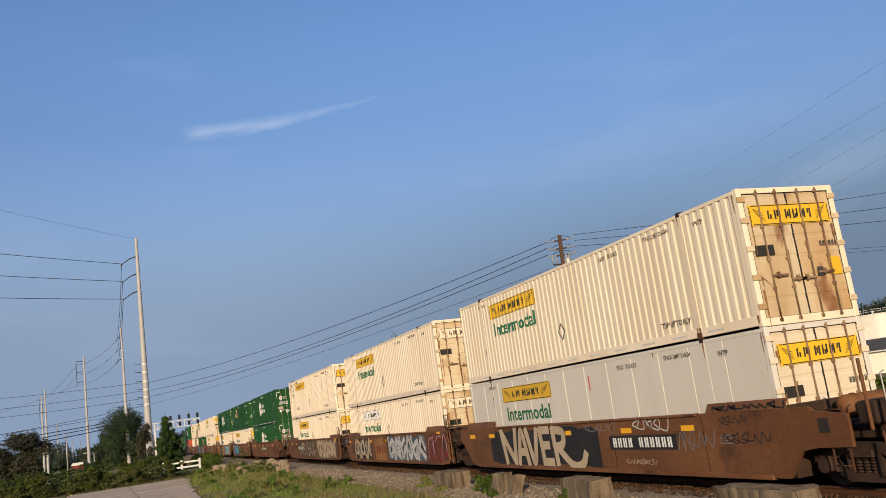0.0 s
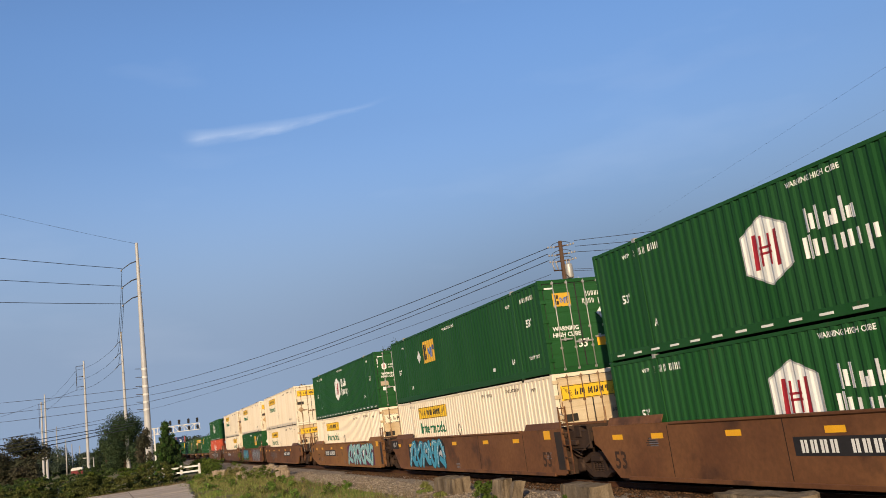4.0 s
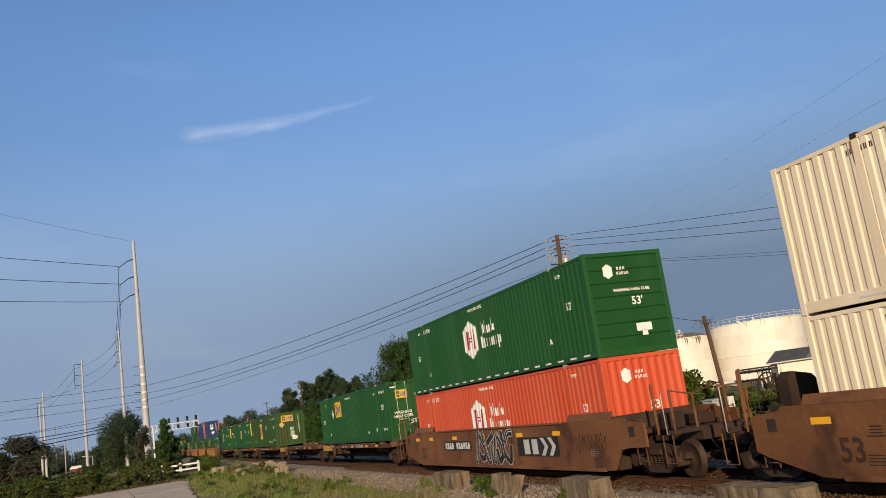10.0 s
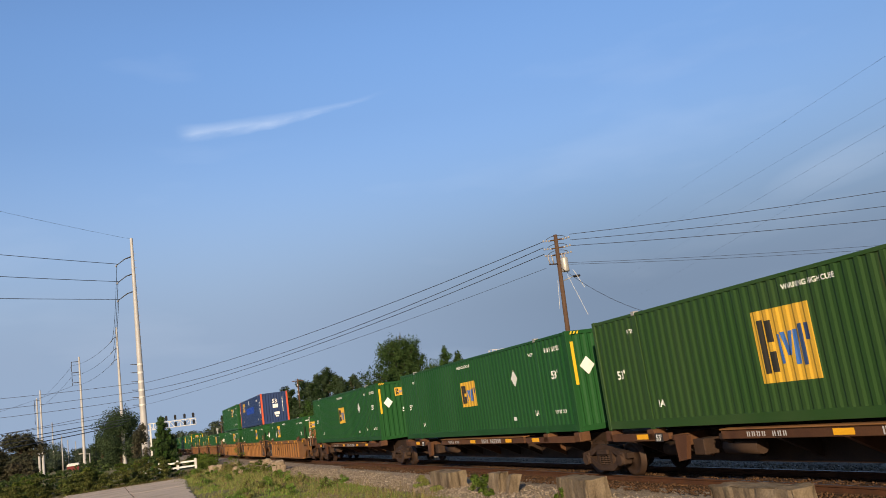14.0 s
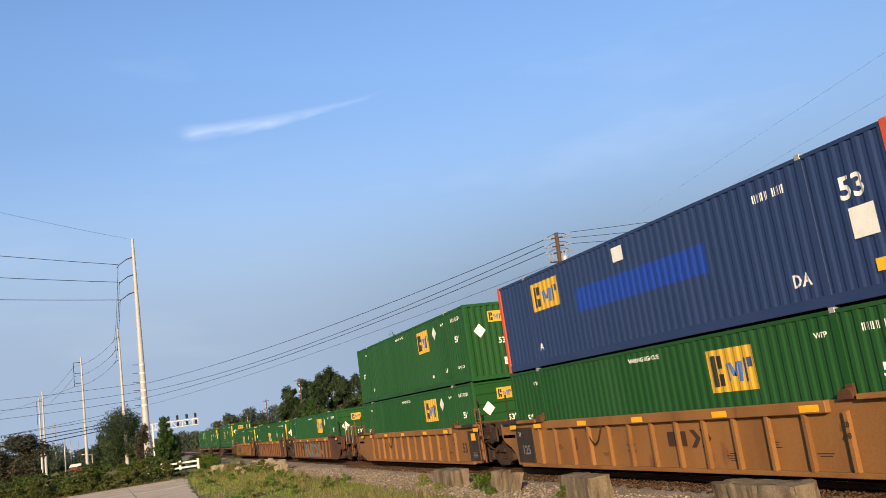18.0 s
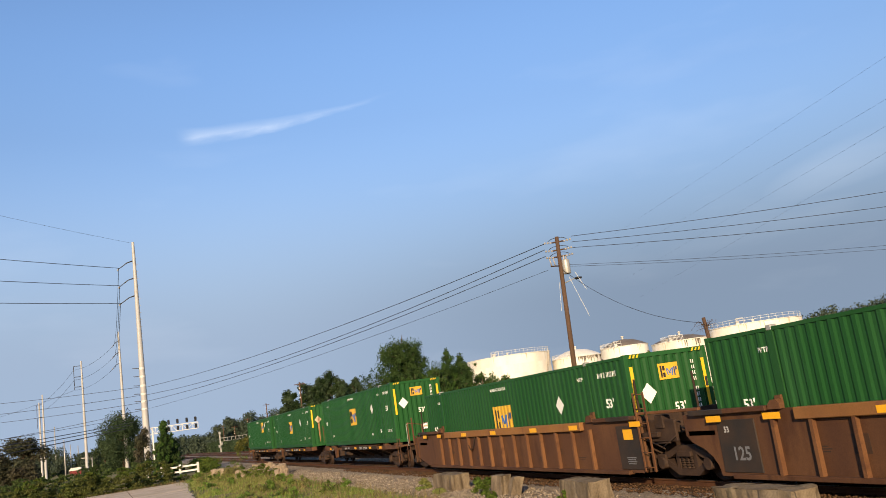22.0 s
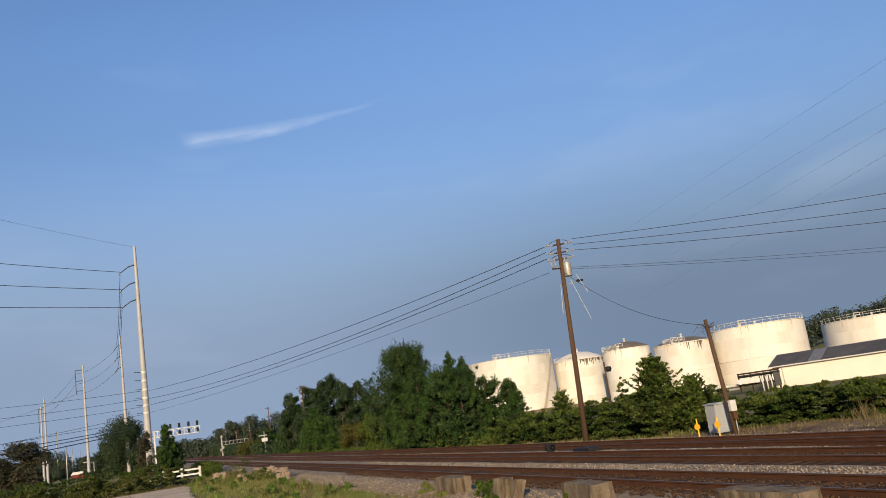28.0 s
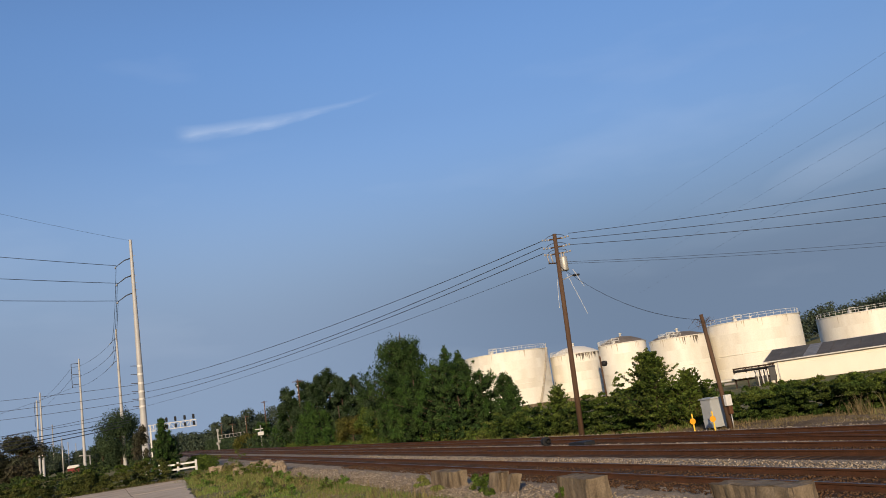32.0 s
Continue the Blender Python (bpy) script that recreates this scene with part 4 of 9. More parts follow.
def roof_mesh():
    bm = B()
    hw, hl = W53 / 2 - 0.07, L53 / 2 - 0.12
    n = 56
    rows = []
    for i in range(n + 1):
        y = -hl + 2 * hl * i / n
        z = H53 - 0.03 - (0.018 if i % 2 else 0)
        rows.append([bm.verts.new((x, y, z)) for x in (-hw, hw)])
    for a, b in zip(rows, rows[1:]):
        bm.faces.new((a[0], a[1], b[1], b[0]))
    return bm


def floor_mesh():
    return box(B(), -W53 / 2 + 0.09, W53 / 2 - 0.09, -L53 / 2 + 0.13, L53 / 2 - 0.13, 0.05, 0.18)


def mid_post():
    """The stout post at the lifting point, with its castings."""
    bm = B()
    box(bm, -W53 / 2 + 0.0035, -W53 / 2 + 0.05, -0.085, 0.085, 0.0, H53 - 0.02, 0.004)
    return bm


def lift_casting():
    bm = box(B(), -W53 / 2 - 0.006, -W53 / 2 + 0.15, -0.075, 0.075, H53 - 0.09, H53 + 0.022, 0.012)
    return bm


def end_panel(kind):
    hw, y = W53 / 2 - 0.13, -L53 / 2 + 0.012
    bm = B()
    if kind == "upright":
        n = 9
        w = 2 * hw / n
        pts = []
        for k in range(n):
            for q, d in ((0, 0), (0.3, 0), (0.5, 0.045), (0.8, 0.045)):
                pts.append((-hw + (k + q) * w, y + d))
        pts.append((hw, y))
        rows = [(bm.verts.new((x, yy, 0.15)), bm.verts.new((x, yy, H53 - 0.11))) for x, yy in pts]
        for a, b in zip(rows, rows[1:]):
            bm.faces.new((a[0], b[0], b[1], a[1]))
    else:
        zs = []
        n = 7
        h = (H53 - 0.26) / n
        for k in range(n):
            for q, d in ((0, 0.0), (0.62, 0.0), (0.72, 0.03), (0.90, 0.03)):
                zs.append((0.15 + (k + q) * h, y + d))
        zs.append((H53 - 0.11, y))
        rows = [(bm.verts.new((-hw, yy, z)), bm.verts.new((hw, yy, z))) for z, yy in zs]
        for a, b in zip(rows, rows[1:]):
            bm.faces.new((a[0], a[1], b[1], b[0]))
    return bm


def door_leaf(sx):
    """One door: a flat skin pressed with shallow level ribs."""
    bm = B()
    y = -L53 / 2 + 0.026
    x0, x1 = sorted((sx * 0.022, sx * (W53 / 2 - 0.155)))
    rows, n = [], 6
    h = (H53 - 0.33) / n
    for k in range(n):
        for q, d in ((0.0, 0.0), (0.70, 0.0), (0.78, 0.010), (0.92, 0.010)):
            z = 0.17 + (k + q) * h
            rows.append((bm.verts.new((x0, y + d, z)), bm.verts.new((x1, y + d, z))))
    rows.append((bm.verts.new((x0, y, 0.17 + n * h)), bm.verts.new((x1, y, 0.17 + n * h))))
    for a, b in zip(rows, rows[1:]):
        bm.faces.new((a[0], a[1], b[1], b[0]))
    box(bm, x0, x1, y + 0.014, y + 0.05, 0.16, H53 - 0.13)
    return bm


def gasket_and_shade_mesh(sx):
    """The black rubber seal round one door; outer strips paint the shadow gap."""
    y = -L53 / 2 + 0.034
    bm = B()
    x1 = W53 / 2 - 0.132
    for a, b in ((0.0, 0.022), (x1 - 0.024, x1)):
        box(bm, *sorted((sx * a, sx * b)), y - 0.006, y + 0.03, 0.15, H53 - 0.12)
    for z0, z1 in ((0.14, 0.165), (H53 - 0.135, H53 - 0.11)):
        box(bm, *sorted((0.0, sx * x1)), y - 0.006, y + 0.03, z0, z1)
    return bm


def lock_rod():
    bm = B()
    y = -L53 / 2 - 0.010
    tube(bm, [(0, y, 0.06), (0, y, H53 - 0.05)], 0.018, 8)
    for z in (0.10, 0.75, 1.35, 2.05, H53 - 0.12):
        box(bm, -0.042, 0.042, y - 0.010, y + 0.05, z - 0.035, z + 0.035, 0.008)
    return bm


def lock_handle():
    y = -L53 / 2 - 0.030
    bm = box(B(), -0.02, 0.40, y - 0.012, y + 0.012, 0.88, 0.93, 0.006)
    box(bm, 0.12, 0.18, y - 0.02, y + 0.05, 0.86, 0.98, 0.006)
    return bm


def hinge():
    y = -L53 / 2 - 0.012
    return box(B(), -0.10, 0.10, y - 0.012, y + 0.02, -0.06, 0.06, 0.01)


PLAIN = {"white": "mark_black", "green": "mark_white", "green_faded": "mark_white", "red": "mark_white", "blue": "mark_white", "white_smooth": "mark_black",
         "white_rusty": "mark_black"}


def bars(u, v, w, h, n, gap=0.5):
    """A row of slim plain bars in place of a number."""
    step = w / n
    out = []
    for i in range(n):
        if n > 6 and i == 4:
            continue
        c = u - w / 2 + (i + 0.5) * step
        thick = step * (1 - gap) * 0.42
        out += [rect(c - step * 0.20, v, thick, h), rect(c + step * 0.20, v, thick, h)]
    return out


def rust_runs(thing, seed, doors):
    """Rust that has run from hinges, rods, castings and rail seams; thin ragged streaks with a shape of their own."""
    rnd = random.Random(seed)
    y = -L53 / 2 + 0.0045
    for k in range(12 if doors else 5):
        u, v, l, w = rnd.choice((-0.80, -0.30, 0.30, 0.80, -1.1, 1.1)) + rnd.uniform(-0.04, 0.04), rnd.uniform(0.5, 2.5), rnd.uniform(0.2, 0.9), rnd.uniform(0.012, 0.05)
        bm = B()
        bm.faces.new([bm.verts.new((u + a, y - 0.0004 * k, v + b)) for a, b in ((-w, 0.0), (w, 0.02), (w * 0.7, -l * 0.45), (w * 0.1, -l), (-w * 0.3, -l * 0.85), (-w * 0.6, -l * 0.4))])
        part("rust_streak", bm, "rust_run", thing)
    x = -W53 / 2 - 0.0045
    for k in range(9):
        c = rnd.choice((2.05, L53 - 2.05, 0.08, L53 - 0.08, rnd.uniform(0.5, 15.5)))
        yy, w, l = L53 / 2 - c + rnd.uniform(-0.07, 0.07), rnd.uniform(0.010, 0.035), rnd.uniform(0.12, 0.55)
        v = rnd.choice((2.80, 0.24, 0.24, rnd.uniform(0.6, 2.6) if c in (2.05, L53 - 2.05) else 2.80))
        l = min(l, v - 0.02)
        bm = B()
        bm.faces.new([bm.verts.new((x - 0.0004 * k, yy + a, v + b)) for a, b in ((-w, 0.0), (-w * 0.6, -l * 0.4), (-w * 0.2, -l), (w * 0.3, -l * 0.8), (w * 0.8, -l * 0.3), (w, 0.0))])
        part("rust_streak", bm, "rust_run", thing)


def container(name, colour, end, at, label, marks=(), end_marks=(), end_colour=None, post_colour=None, streak=None):
    """A 53-foot box. at: its leading end and its base height at the clip's start. marks: (name, material, shapes, u, v)."""
    s0, z = at
    thing = empty("shipping_container", (TRACKS[0], s0 + L53 / 2, z), label, "container", "containers on the train")
    smooth = colour == "white_smooth"
    tag = (colour,)
    prof = RIBS[colour.startswith("white")]
    mk = plate_side if smooth else (lambda sign: ribbed_side(sign, prof))
    share("side_wall", cached(("side_wall", "n", smooth) + tag, lambda: mk(-1), colour), thing)
    share("side_wall", cached(("side_wall", "f", smooth) + tag, lambda: mk(1), colour), thing)
    share("frame", cached(("frame", colour), frame_mesh, colour), thing)
    if post_colour:
        for sx in (-1, 1):
            for sy in (-1, 1):
                share("corner_post", cached(("corner_post", sx, sy, post_colour), lambda: box(B(), *sorted((sx * (W53 / 2 + 0.004), sx * (W53 / 2 - 0.16))), *sorted((sy * (L53 / 2 + 0.004), sy * (L53 / 2 - 0.17))), 0.0, H53 + 0.004, 0.012), post_colour), thing)
    share("roof", cached(("roof",) + tag, roof_mesh, "roof" if colour.startswith("white") else colour), thing)
    share("floor", cached(("floor",), floor_mesh, "underframe"), thing)
    for u in (2.05, L53 - 2.05):
        share("lifting_post", cached(("lifting_post",) + tag, mid_post, colour), thing, pose(0, L53 / 2 - u, 0))
        share("lift_casting", cached(("lift_casting", colour), lift_casting, "underframe" if colour.startswith("white") else "galv"), thing, pose(0, L53 / 2 - u, 0))
        if colour.startswith("white"):
            share("lift_foot", cached(("lift_foot",), lambda: box(B(), -W53 / 2 - 0.010, -W53 / 2 + 0.10, -0.09, 0.09, -0.004, 0.14, 0.012), "rust_car"), thing, pose(0, L53 / 2 - u, 0))
    if colour.startswith("white"):
        for k in range(11):
            share("rail_pocket", cached(("rail_pocket",), lambda: box(B(), -W53 / 2 + 0.001, -W53 / 2 + 0.02, -0.28, 0.28, 0.10, 0.145, 0.003), "steel_white"), thing, pose(0, -6.6 + 1.3 * k, 0))
    ec = {"white": "white_door"}.get(end_colour or colour, end_colour or colour)
    if end == "doors":
        for sx in (-1, 1):
            door = share("door", cached(("door", sx, ec), lambda: door_leaf(sx), ec), thing)
            share("gasket", cached(("gasket", sx), lambda: gasket_and_shade_mesh(sx), "black"), door)
            rod_mat = "rod_rusty" if ec.startswith("white") else "galv"
            for x in (0.30, 0.80):
                share("lock_rod", cached(("lock_rod", rod_mat), lock_rod, rod_mat), door, pose(sx * x, 0, 0))
                share("handle", cached(("handle", rod_mat), lock_handle, rod_mat), door, pose(sx * x if sx < 0 else sx * x - 0.36, 0, 0.10 * (x > 0.5)))
            for zz in (0.40, 1.0, 1.6, 2.2, 2.65):
                share("hinge", cached(("hinge", ec), hinge, ec), door, pose(sx * (W53 / 2 - 0.08), 0, zz))
    else:
        share("end_wall", cached(("end_wall", end, ec), lambda: end_panel(end), ec), thing)
    if colour.startswith("white"):
        rust_runs(thing, int(s0 * 10) + int(z * 10), end == "doors")
    back = cached(("rear_wall",) + tag, lambda: box(B(), -W53 / 2 + 0.13, W53 / 2 - 0.13, L53 / 2 - 0.05, L53 / 2 - 0.01, 0.15, H53 - 0.11), colour)
    share("rear_wall", back, thing)
    for k, (nm, material, shapes, u, v) in enumerate(marks):
        key = ("mark", nm, material, str(shapes), u, v, smooth, prof)
        share(nm, cached(key, lambda: on_side(shapes, u, v, not smooth and nm not in ("reflector", "placard"), 0.010 if nm in ("reflector", "placard") else 0.003 + 0.0015 * (k % 4), prof), material), thing)
    for k, (nm, material, shapes, u, v) in enumerate(end_marks):
        lift = (0.004 if end != "doors" else 0.0) + 0.0015 * (k % 5)
        yy = -L53 / 2 + (0.012 if end != "doors" else 0.004)
        key = ("emark", nm, material, str(shapes), u, v, end)
        share(nm, cached(key, lambda: on_end(shapes, u, v, lift, yy), material), thing)
    return thing


def T(text, size, u=0.0, v=0.0, squeeze=1.0, down=False, wide=0.0):
    return {"text": text, "size": size, "u": u, "v": v, "squeeze": squeeze, "down": down, "wide": wide}


def panel_logo(w, h):
    """The dark marks of a bordered sign: a thin frame with cut corners, feathered ends and a row of slim plain bars."""
    b = 0.020
    out = [rect(0, h / 2 - b, w * 0.94, b), rect(0, -h / 2 + b, w * 0.94, b), rect(-w / 2 + b, 0, b, h * 0.80), rect(w / 2 - b, 0, b, h * 0.80)]
    span, tall, stroke = 0.56 * w, 0.46 * h, 0.036 * w * 0.56
    for q, k, y in ((0.02, 0.9, 0.0), (0.07, 0.5, -0.1), (0.17, 1.0, 0.0), (0.22, 0.7, 0.05), (0.27, 0.85, 0.0), (0.41, 1.0, 0.0), (0.455, 0.6, 0.0), (0.50, 1.0, 0.0), (0.58, 1.0, 0.0), (0.625, 0.5, -0.1), (0.665, 0.9, 0.04), (0.745, 1.0, 0.0), (0.785, 0.7, 0.0), (0.825, 1.0, 0.0), (0.91, 0.5, 0.1), (0.955, 1.0, 0.0)):
        out.append(rect((q - 0.5) * span, y * h, stroke * 1.05, tall * k, 0.004))
    for s in (-1, 1):
        for k in range(4):
            x0, y0 = s * w * (0.455 - 0.012 * k), h * (0.34 - 0.09 * k)
            x1, y1 = s * w * (0.335 - 0.005 * k), h * (0.10 - 0.13 * k)
            out.append([(x0, y0), (x0, y0 - 0.035 * h), (x1, y1 - 0.035 * h), (x1, y1)][::s])
    return out


def side_panel(u, v=2.31, w=3.62, h=0.50, pale=False, sub=True, sub_drop=0.64, size=0.43):
    out = [("logo_panel", "mark_white" if pale else "yellow", [rect(0, 0, w, h)], u, v),
           ("logo_mark", "mark_black", [[(a, b) for a, b in s] for s in panel_logo(w, h)], u, v)]
    out[1] = ("logo_mark", "mark_black", out[1][2], u, v + 0.0)
    if sub:
        out.append(("lettering", "mark_green", [T("Intermodal", size, wide=3.2)], u, v - sub_drop))
    return out


def hex_logo(u, v, s=1.0):
    """A tall white hexagon with a grey edge and red bars, and two rows of slim plain white bars beside it."""
    hx = [(0, 0.68), (0.64, 0.37), (0.64, -0.37), (0, -0.68), (-0.64, -0.37), (-0.64, 0.37)]
    red = [rect(-0.30, 0.0, 0.11, 0.72, 0.02), rect(-0.12, 0.0, 0.06, 0.62, 0.02), rect(0.12, 0.0, 0.06, 0.62, 0.02), rect(0.30, 0.0, 0.11, 0.72, 0.02), rect(0, 0.06, 0.34, 0.05), rect(0, -0.06, 0.34, 0.05)]
    txt = []
    for x, y, h in ((-0.62, 0.24, 0.46), (-0.50, 0.20, 0.30), (-0.36, 0.24, 0.46), (-0.16, 0.15, 0.28), (-0.05, 0.10, 0.18), (0.04, 0.15, 0.28), (0.24, 0.24, 0.46), (0.36, 0.15, 0.22), (0.46, 0.15, 0.26),
                    (-0.76, -0.26, 0.40), (-0.64, -0.26, 0.46), (-0.52, -0.30, 0.32), (-0.30, -0.31, 0.30), (-0.06, -0.31, 0.28), (0.12, -0.31, 0.28), (0.30, -0.31, 0.30), (0.48, -0.31, 0.30), (0.68, -0.38, 0.44), (0.86, -0.31, 0.26)):
        txt.append(rect(x, y, 0.088, h))
    k = lambda pts: [[(a * s, b * s) for a, b in p] for p in pts]
    rim = [[(a * 1.07, b * 1.06) for a, b in hx]]
    return [("logo_rim", "placard_grey", k(rim), u, v), ("logo_panel", "mark_white", k([hx]), u, v), ("logo_mark", "mark_maroon", k(red), u, v), ("lettering", "mark_white", k(txt), u + 1.80 * s, v + 0.05)]


def square_logo(u, v, w=1.52, h=0.92, blue="mark_blue", pale=False):
    """A yellow panel with a dark bracket and a blue zigzag beside it."""
    dark = [rect(-0.36 * w, 0.0, 0.09 * w, 0.74 * h), rect(-0.23 * w, 0.20 * h, 0.12 * w, 0.30 * h), rect(-0.23 * w, -0.22 * h, 0.12 * w, 0.28 * h)]
    zig = [rect(-0.07 * w, -0.06 * h, 0.05 * w, 0.40 * h, -0.02), rect(0.02 * w, 0.0, 0.06 * w, 0.32 * h, -0.05), rect(0.10 * w, 0.0, 0.06 * w, 0.32 * h, 0.05), rect(0.19 * w, -0.06 * h, 0.07 * w, 0.46 * h, 0.02)]
    navy = [rect(0.30 * w, -0.04 * h, 0.06 * w, 0.54 * h), rect(0.40 * w, 0.12 * h, 0.08 * w, 0.22 * h)]
    return [("logo_panel", "sign_yellow", [rect(0, 0, w, h)], u, v), ("logo_mark", "mark_black", dark, u, v), ("logo_mark", blue, zig, u, v), ("logo_mark", "mark_navy", navy, u, v)]


def diamond(u, v, s=0.28):
    return ("placard", "mark_white", [[(0, s), (s * 0.9, 0), (0, -s), (-s * 0.9, 0)]], u, v)


def lift_words(dark, u=11.6, v=0.50):
    m = "mark_black" if dark else "mark_white"
    return ("lettering", m, [T("TOP LIFT ONLY", 0.13, wide=1.15)], u, v)


def numbers(m, u, v, w=1.5, h=0.16, n=11):
    return ("number", m, bars(0, 0, w, h, n), u, v)


def white_box(at, label, upper=True, logo_u=4.65, end="doors", pale=False, colour="white", end_colour="white_rusty", pale_end=False, tag_end=False, sub=True, extra=()):
    k = "mark_black"
    marks = side_panel(logo_u, pale=pale, sub=sub)
    marks += [lift_words(True, 13.3, 0.46), numbers(k, 10.9, 2.58, 0.95, 0.12), ("lettering", k, [T("STACK LIMIT 2 HIGH", 0.10, wide=1.05)], 13.1, 2.62),
              ("lettering", k, [T("WTP", 0.11)], 14.75, 2.52), numbers(k, 2.1, 2.62, 0.6, 0.10, 6), ("placard", "grey_dark", [[(0, 0.26), (0.22, 0), (0.17, 0), (0, 0.20)], [(0.22, 0), (0, -0.26), (0, -0.20), (0.17, 0)], [(0, -0.26), (-0.22, 0), (-0.17, 0), (0, -0.20)], [(-0.22, 0), (0, 0.26), (0, 0.20), (-0.17, 0)]], 7.8, 1.0 if upper else 1.5)]
    if colour == "white_smooth":
        marks = [m for m in marks if m[0] != "placard"] + [("reflector", "mark_red", [rect(0, 0, 0.05, 0.42)], 8.9, 2.3)]
    em = []
    if end == "doors":
        em += [("logo_panel", "white" if pale_end else "yellow", [rect(0, 0, 2.14, 0.44)], 0, 2.30), ("logo_mark", "mark_black", panel_logo(2.14, 0.44), 0, 2.30),
               ("placard", "mark_black", [rect(0, 0, 0.50, 0.22)], -0.86, 1.55), ("number", "grey_dark", bars(0, 0, 0.5, 0.12, 6), 0.86, 1.62),
               ("placard", "yellow", [rect(0, 0, 0.30, 0.38)], 0.93, 1.12), ("placard", "grey_dark", [rect(0, 0, 0.17, 0.20)], 0.50, 1.02),
               ("placard", "white_rusty", [[(0, 0.24), (0.24, 0), (0, -0.24), (-0.24, 0)]], -0.86, 1.05)]
    else:
        em += [("logo_panel", "yellow", [rect(0, 0, 1.0, 0.26)], 0.1, 2.45), ("logo_mark", "mark_black", panel_logo(1.0, 0.26), 0.1, 2.45),
               ("lettering", "mark_black", [T("Intermodal", 0.15)], 0.2, 2.20), ("number", "mark_black", bars(0, 0, 0.9, 0.13, 10), 0.2, 1.85)]
    return container("c", colour, end, at, label, marks + list(extra), em, end_colour)


def hub_box(at, label, colour="green", end="doors", logo_u=6.5, red=False):
    k = "mark_white"
    marks = hex_logo(logo_u, 1.60, 1.0) + [("lettering", k, [T("WARNING HIGH CUBE", 0.105, wide=1.35)], 8.0, 2.66), numbers(k, 2.5, 2.55, 1.1, 0.17, 9),
             ("lettering", k, [T("WTP", 0.10)], 1.6, 2.55), ("lettering", k, [T("WTP", 0.10)], L53 - 1.6, 2.55), ("lettering", k, [T("53'", 0.21)], 1.3, 1.5), ("lettering", k, [T("53'", 0.21)], L53 - 1.2, 1.62),
             ("lettering", k, [T("A", 0.17)], 2.4, 0.75), ("lettering", k, [T("A", 0.17)], L53 - 2.6, 0.75)]
    em = []
    if end == "doors":
        em += [("logo_panel", k, [[(0, 0.19), (0.13, 0.11), (0.13, -0.11), (0, -0.19), (-0.13, -0.11), (-0.13, 0.11)]], -0.78, 2.10),
               ("logo_mark", "mark_red", [rect(-0.04, 0, 0.03, 0.18), rect(0.04, 0, 0.03, 0.18)], -0.78, 2.10),
               ("lettering", k, bars(-0.42, 2.17, 0.26, 0.08, 3) + bars(-0.40, 2.04, 0.36, 0.08, 5), 0, 0),
               ("lettering", k, [T("WARNING", 0.11, -0.58, 1.72), T("HIGH CUBE", 0.11, -0.58, 1.57)], 0, 0),
               ("number", k, bars(0.50, 2.24, 0.46, 0.15, 4) + bars(0.56, 2.02, 0.72, 0.15, 6), 0, 0), ("lettering", k, [T("53'", 0.19, 0.86, 1.15)], 0, 0),
               ("lettering", k, [rect(0.55, 1.80 - 0.07 * i, 0.6 + 0.1 * (i % 2), 0.03) for i in range(5)], 0, 0),
               ("placard", "spray_cream", [rect(-0.85, 1.22, 0.42, 0.22)], 0, 0), ("placard", k, [rect(-0.87, 0.95, 0.20, 0.18), rect(-0.30, 0.90, 0.20, 0.24), rect(0.42, 0.78, 0.36, 0.22)], 0, 0),
               ("placard", "yellow", [rect(0.86, 0.80, 0.32, 0.26)], 0, 0), ("reflector", k, [rect(-0.95, 2.62, 0.34, 0.05), rect(0.95, 2.62, 0.34, 0.05), rect(-1.12, 2.30, 0.05, 0.45), rect(1.12, 2.30, 0.05, 0.45)], 0, 0)]
    else:
        em += [("logo_panel", k, [[(0, 0.21), (0.15, 0.12), (0.15, -0.12), (0, -0.21), (-0.15, -0.12), (-0.15, 0.12)]], -0.55, 2.35),
               ("lettering", k, bars(-0.12, 2.42, 0.30, 0.09, 3) + bars(-0.08, 2.28, 0.42, 0.09, 5), 0, 0), ("lettering", k, [T("53'", 0.22, 0.25, 1.48)] + ([] if red else [T("WARNING HIGH CUBE", 0.08, 0.12, 1.80)]), 0, 0),
               ("placard", k, [rect(0.32, 0.72, 0.5, 0.22), rect(0.32, 0.55, 0.18, 0.14)], 0, 0)]
    box_ = container("c", colour, end, at, label, marks, em)
    if not red:
        for i in range(20):
            share("reflector", cached(("dash",), lambda: box(B(), -W53 / 2 - 0.006, -W53 / 2 + 0.002, -0.17, 0.17, 0.10, 0.15), "mark_white"), box_, pose(0, L53 / 2 - 0.62 - 0.785 * i, 0))
    return box_


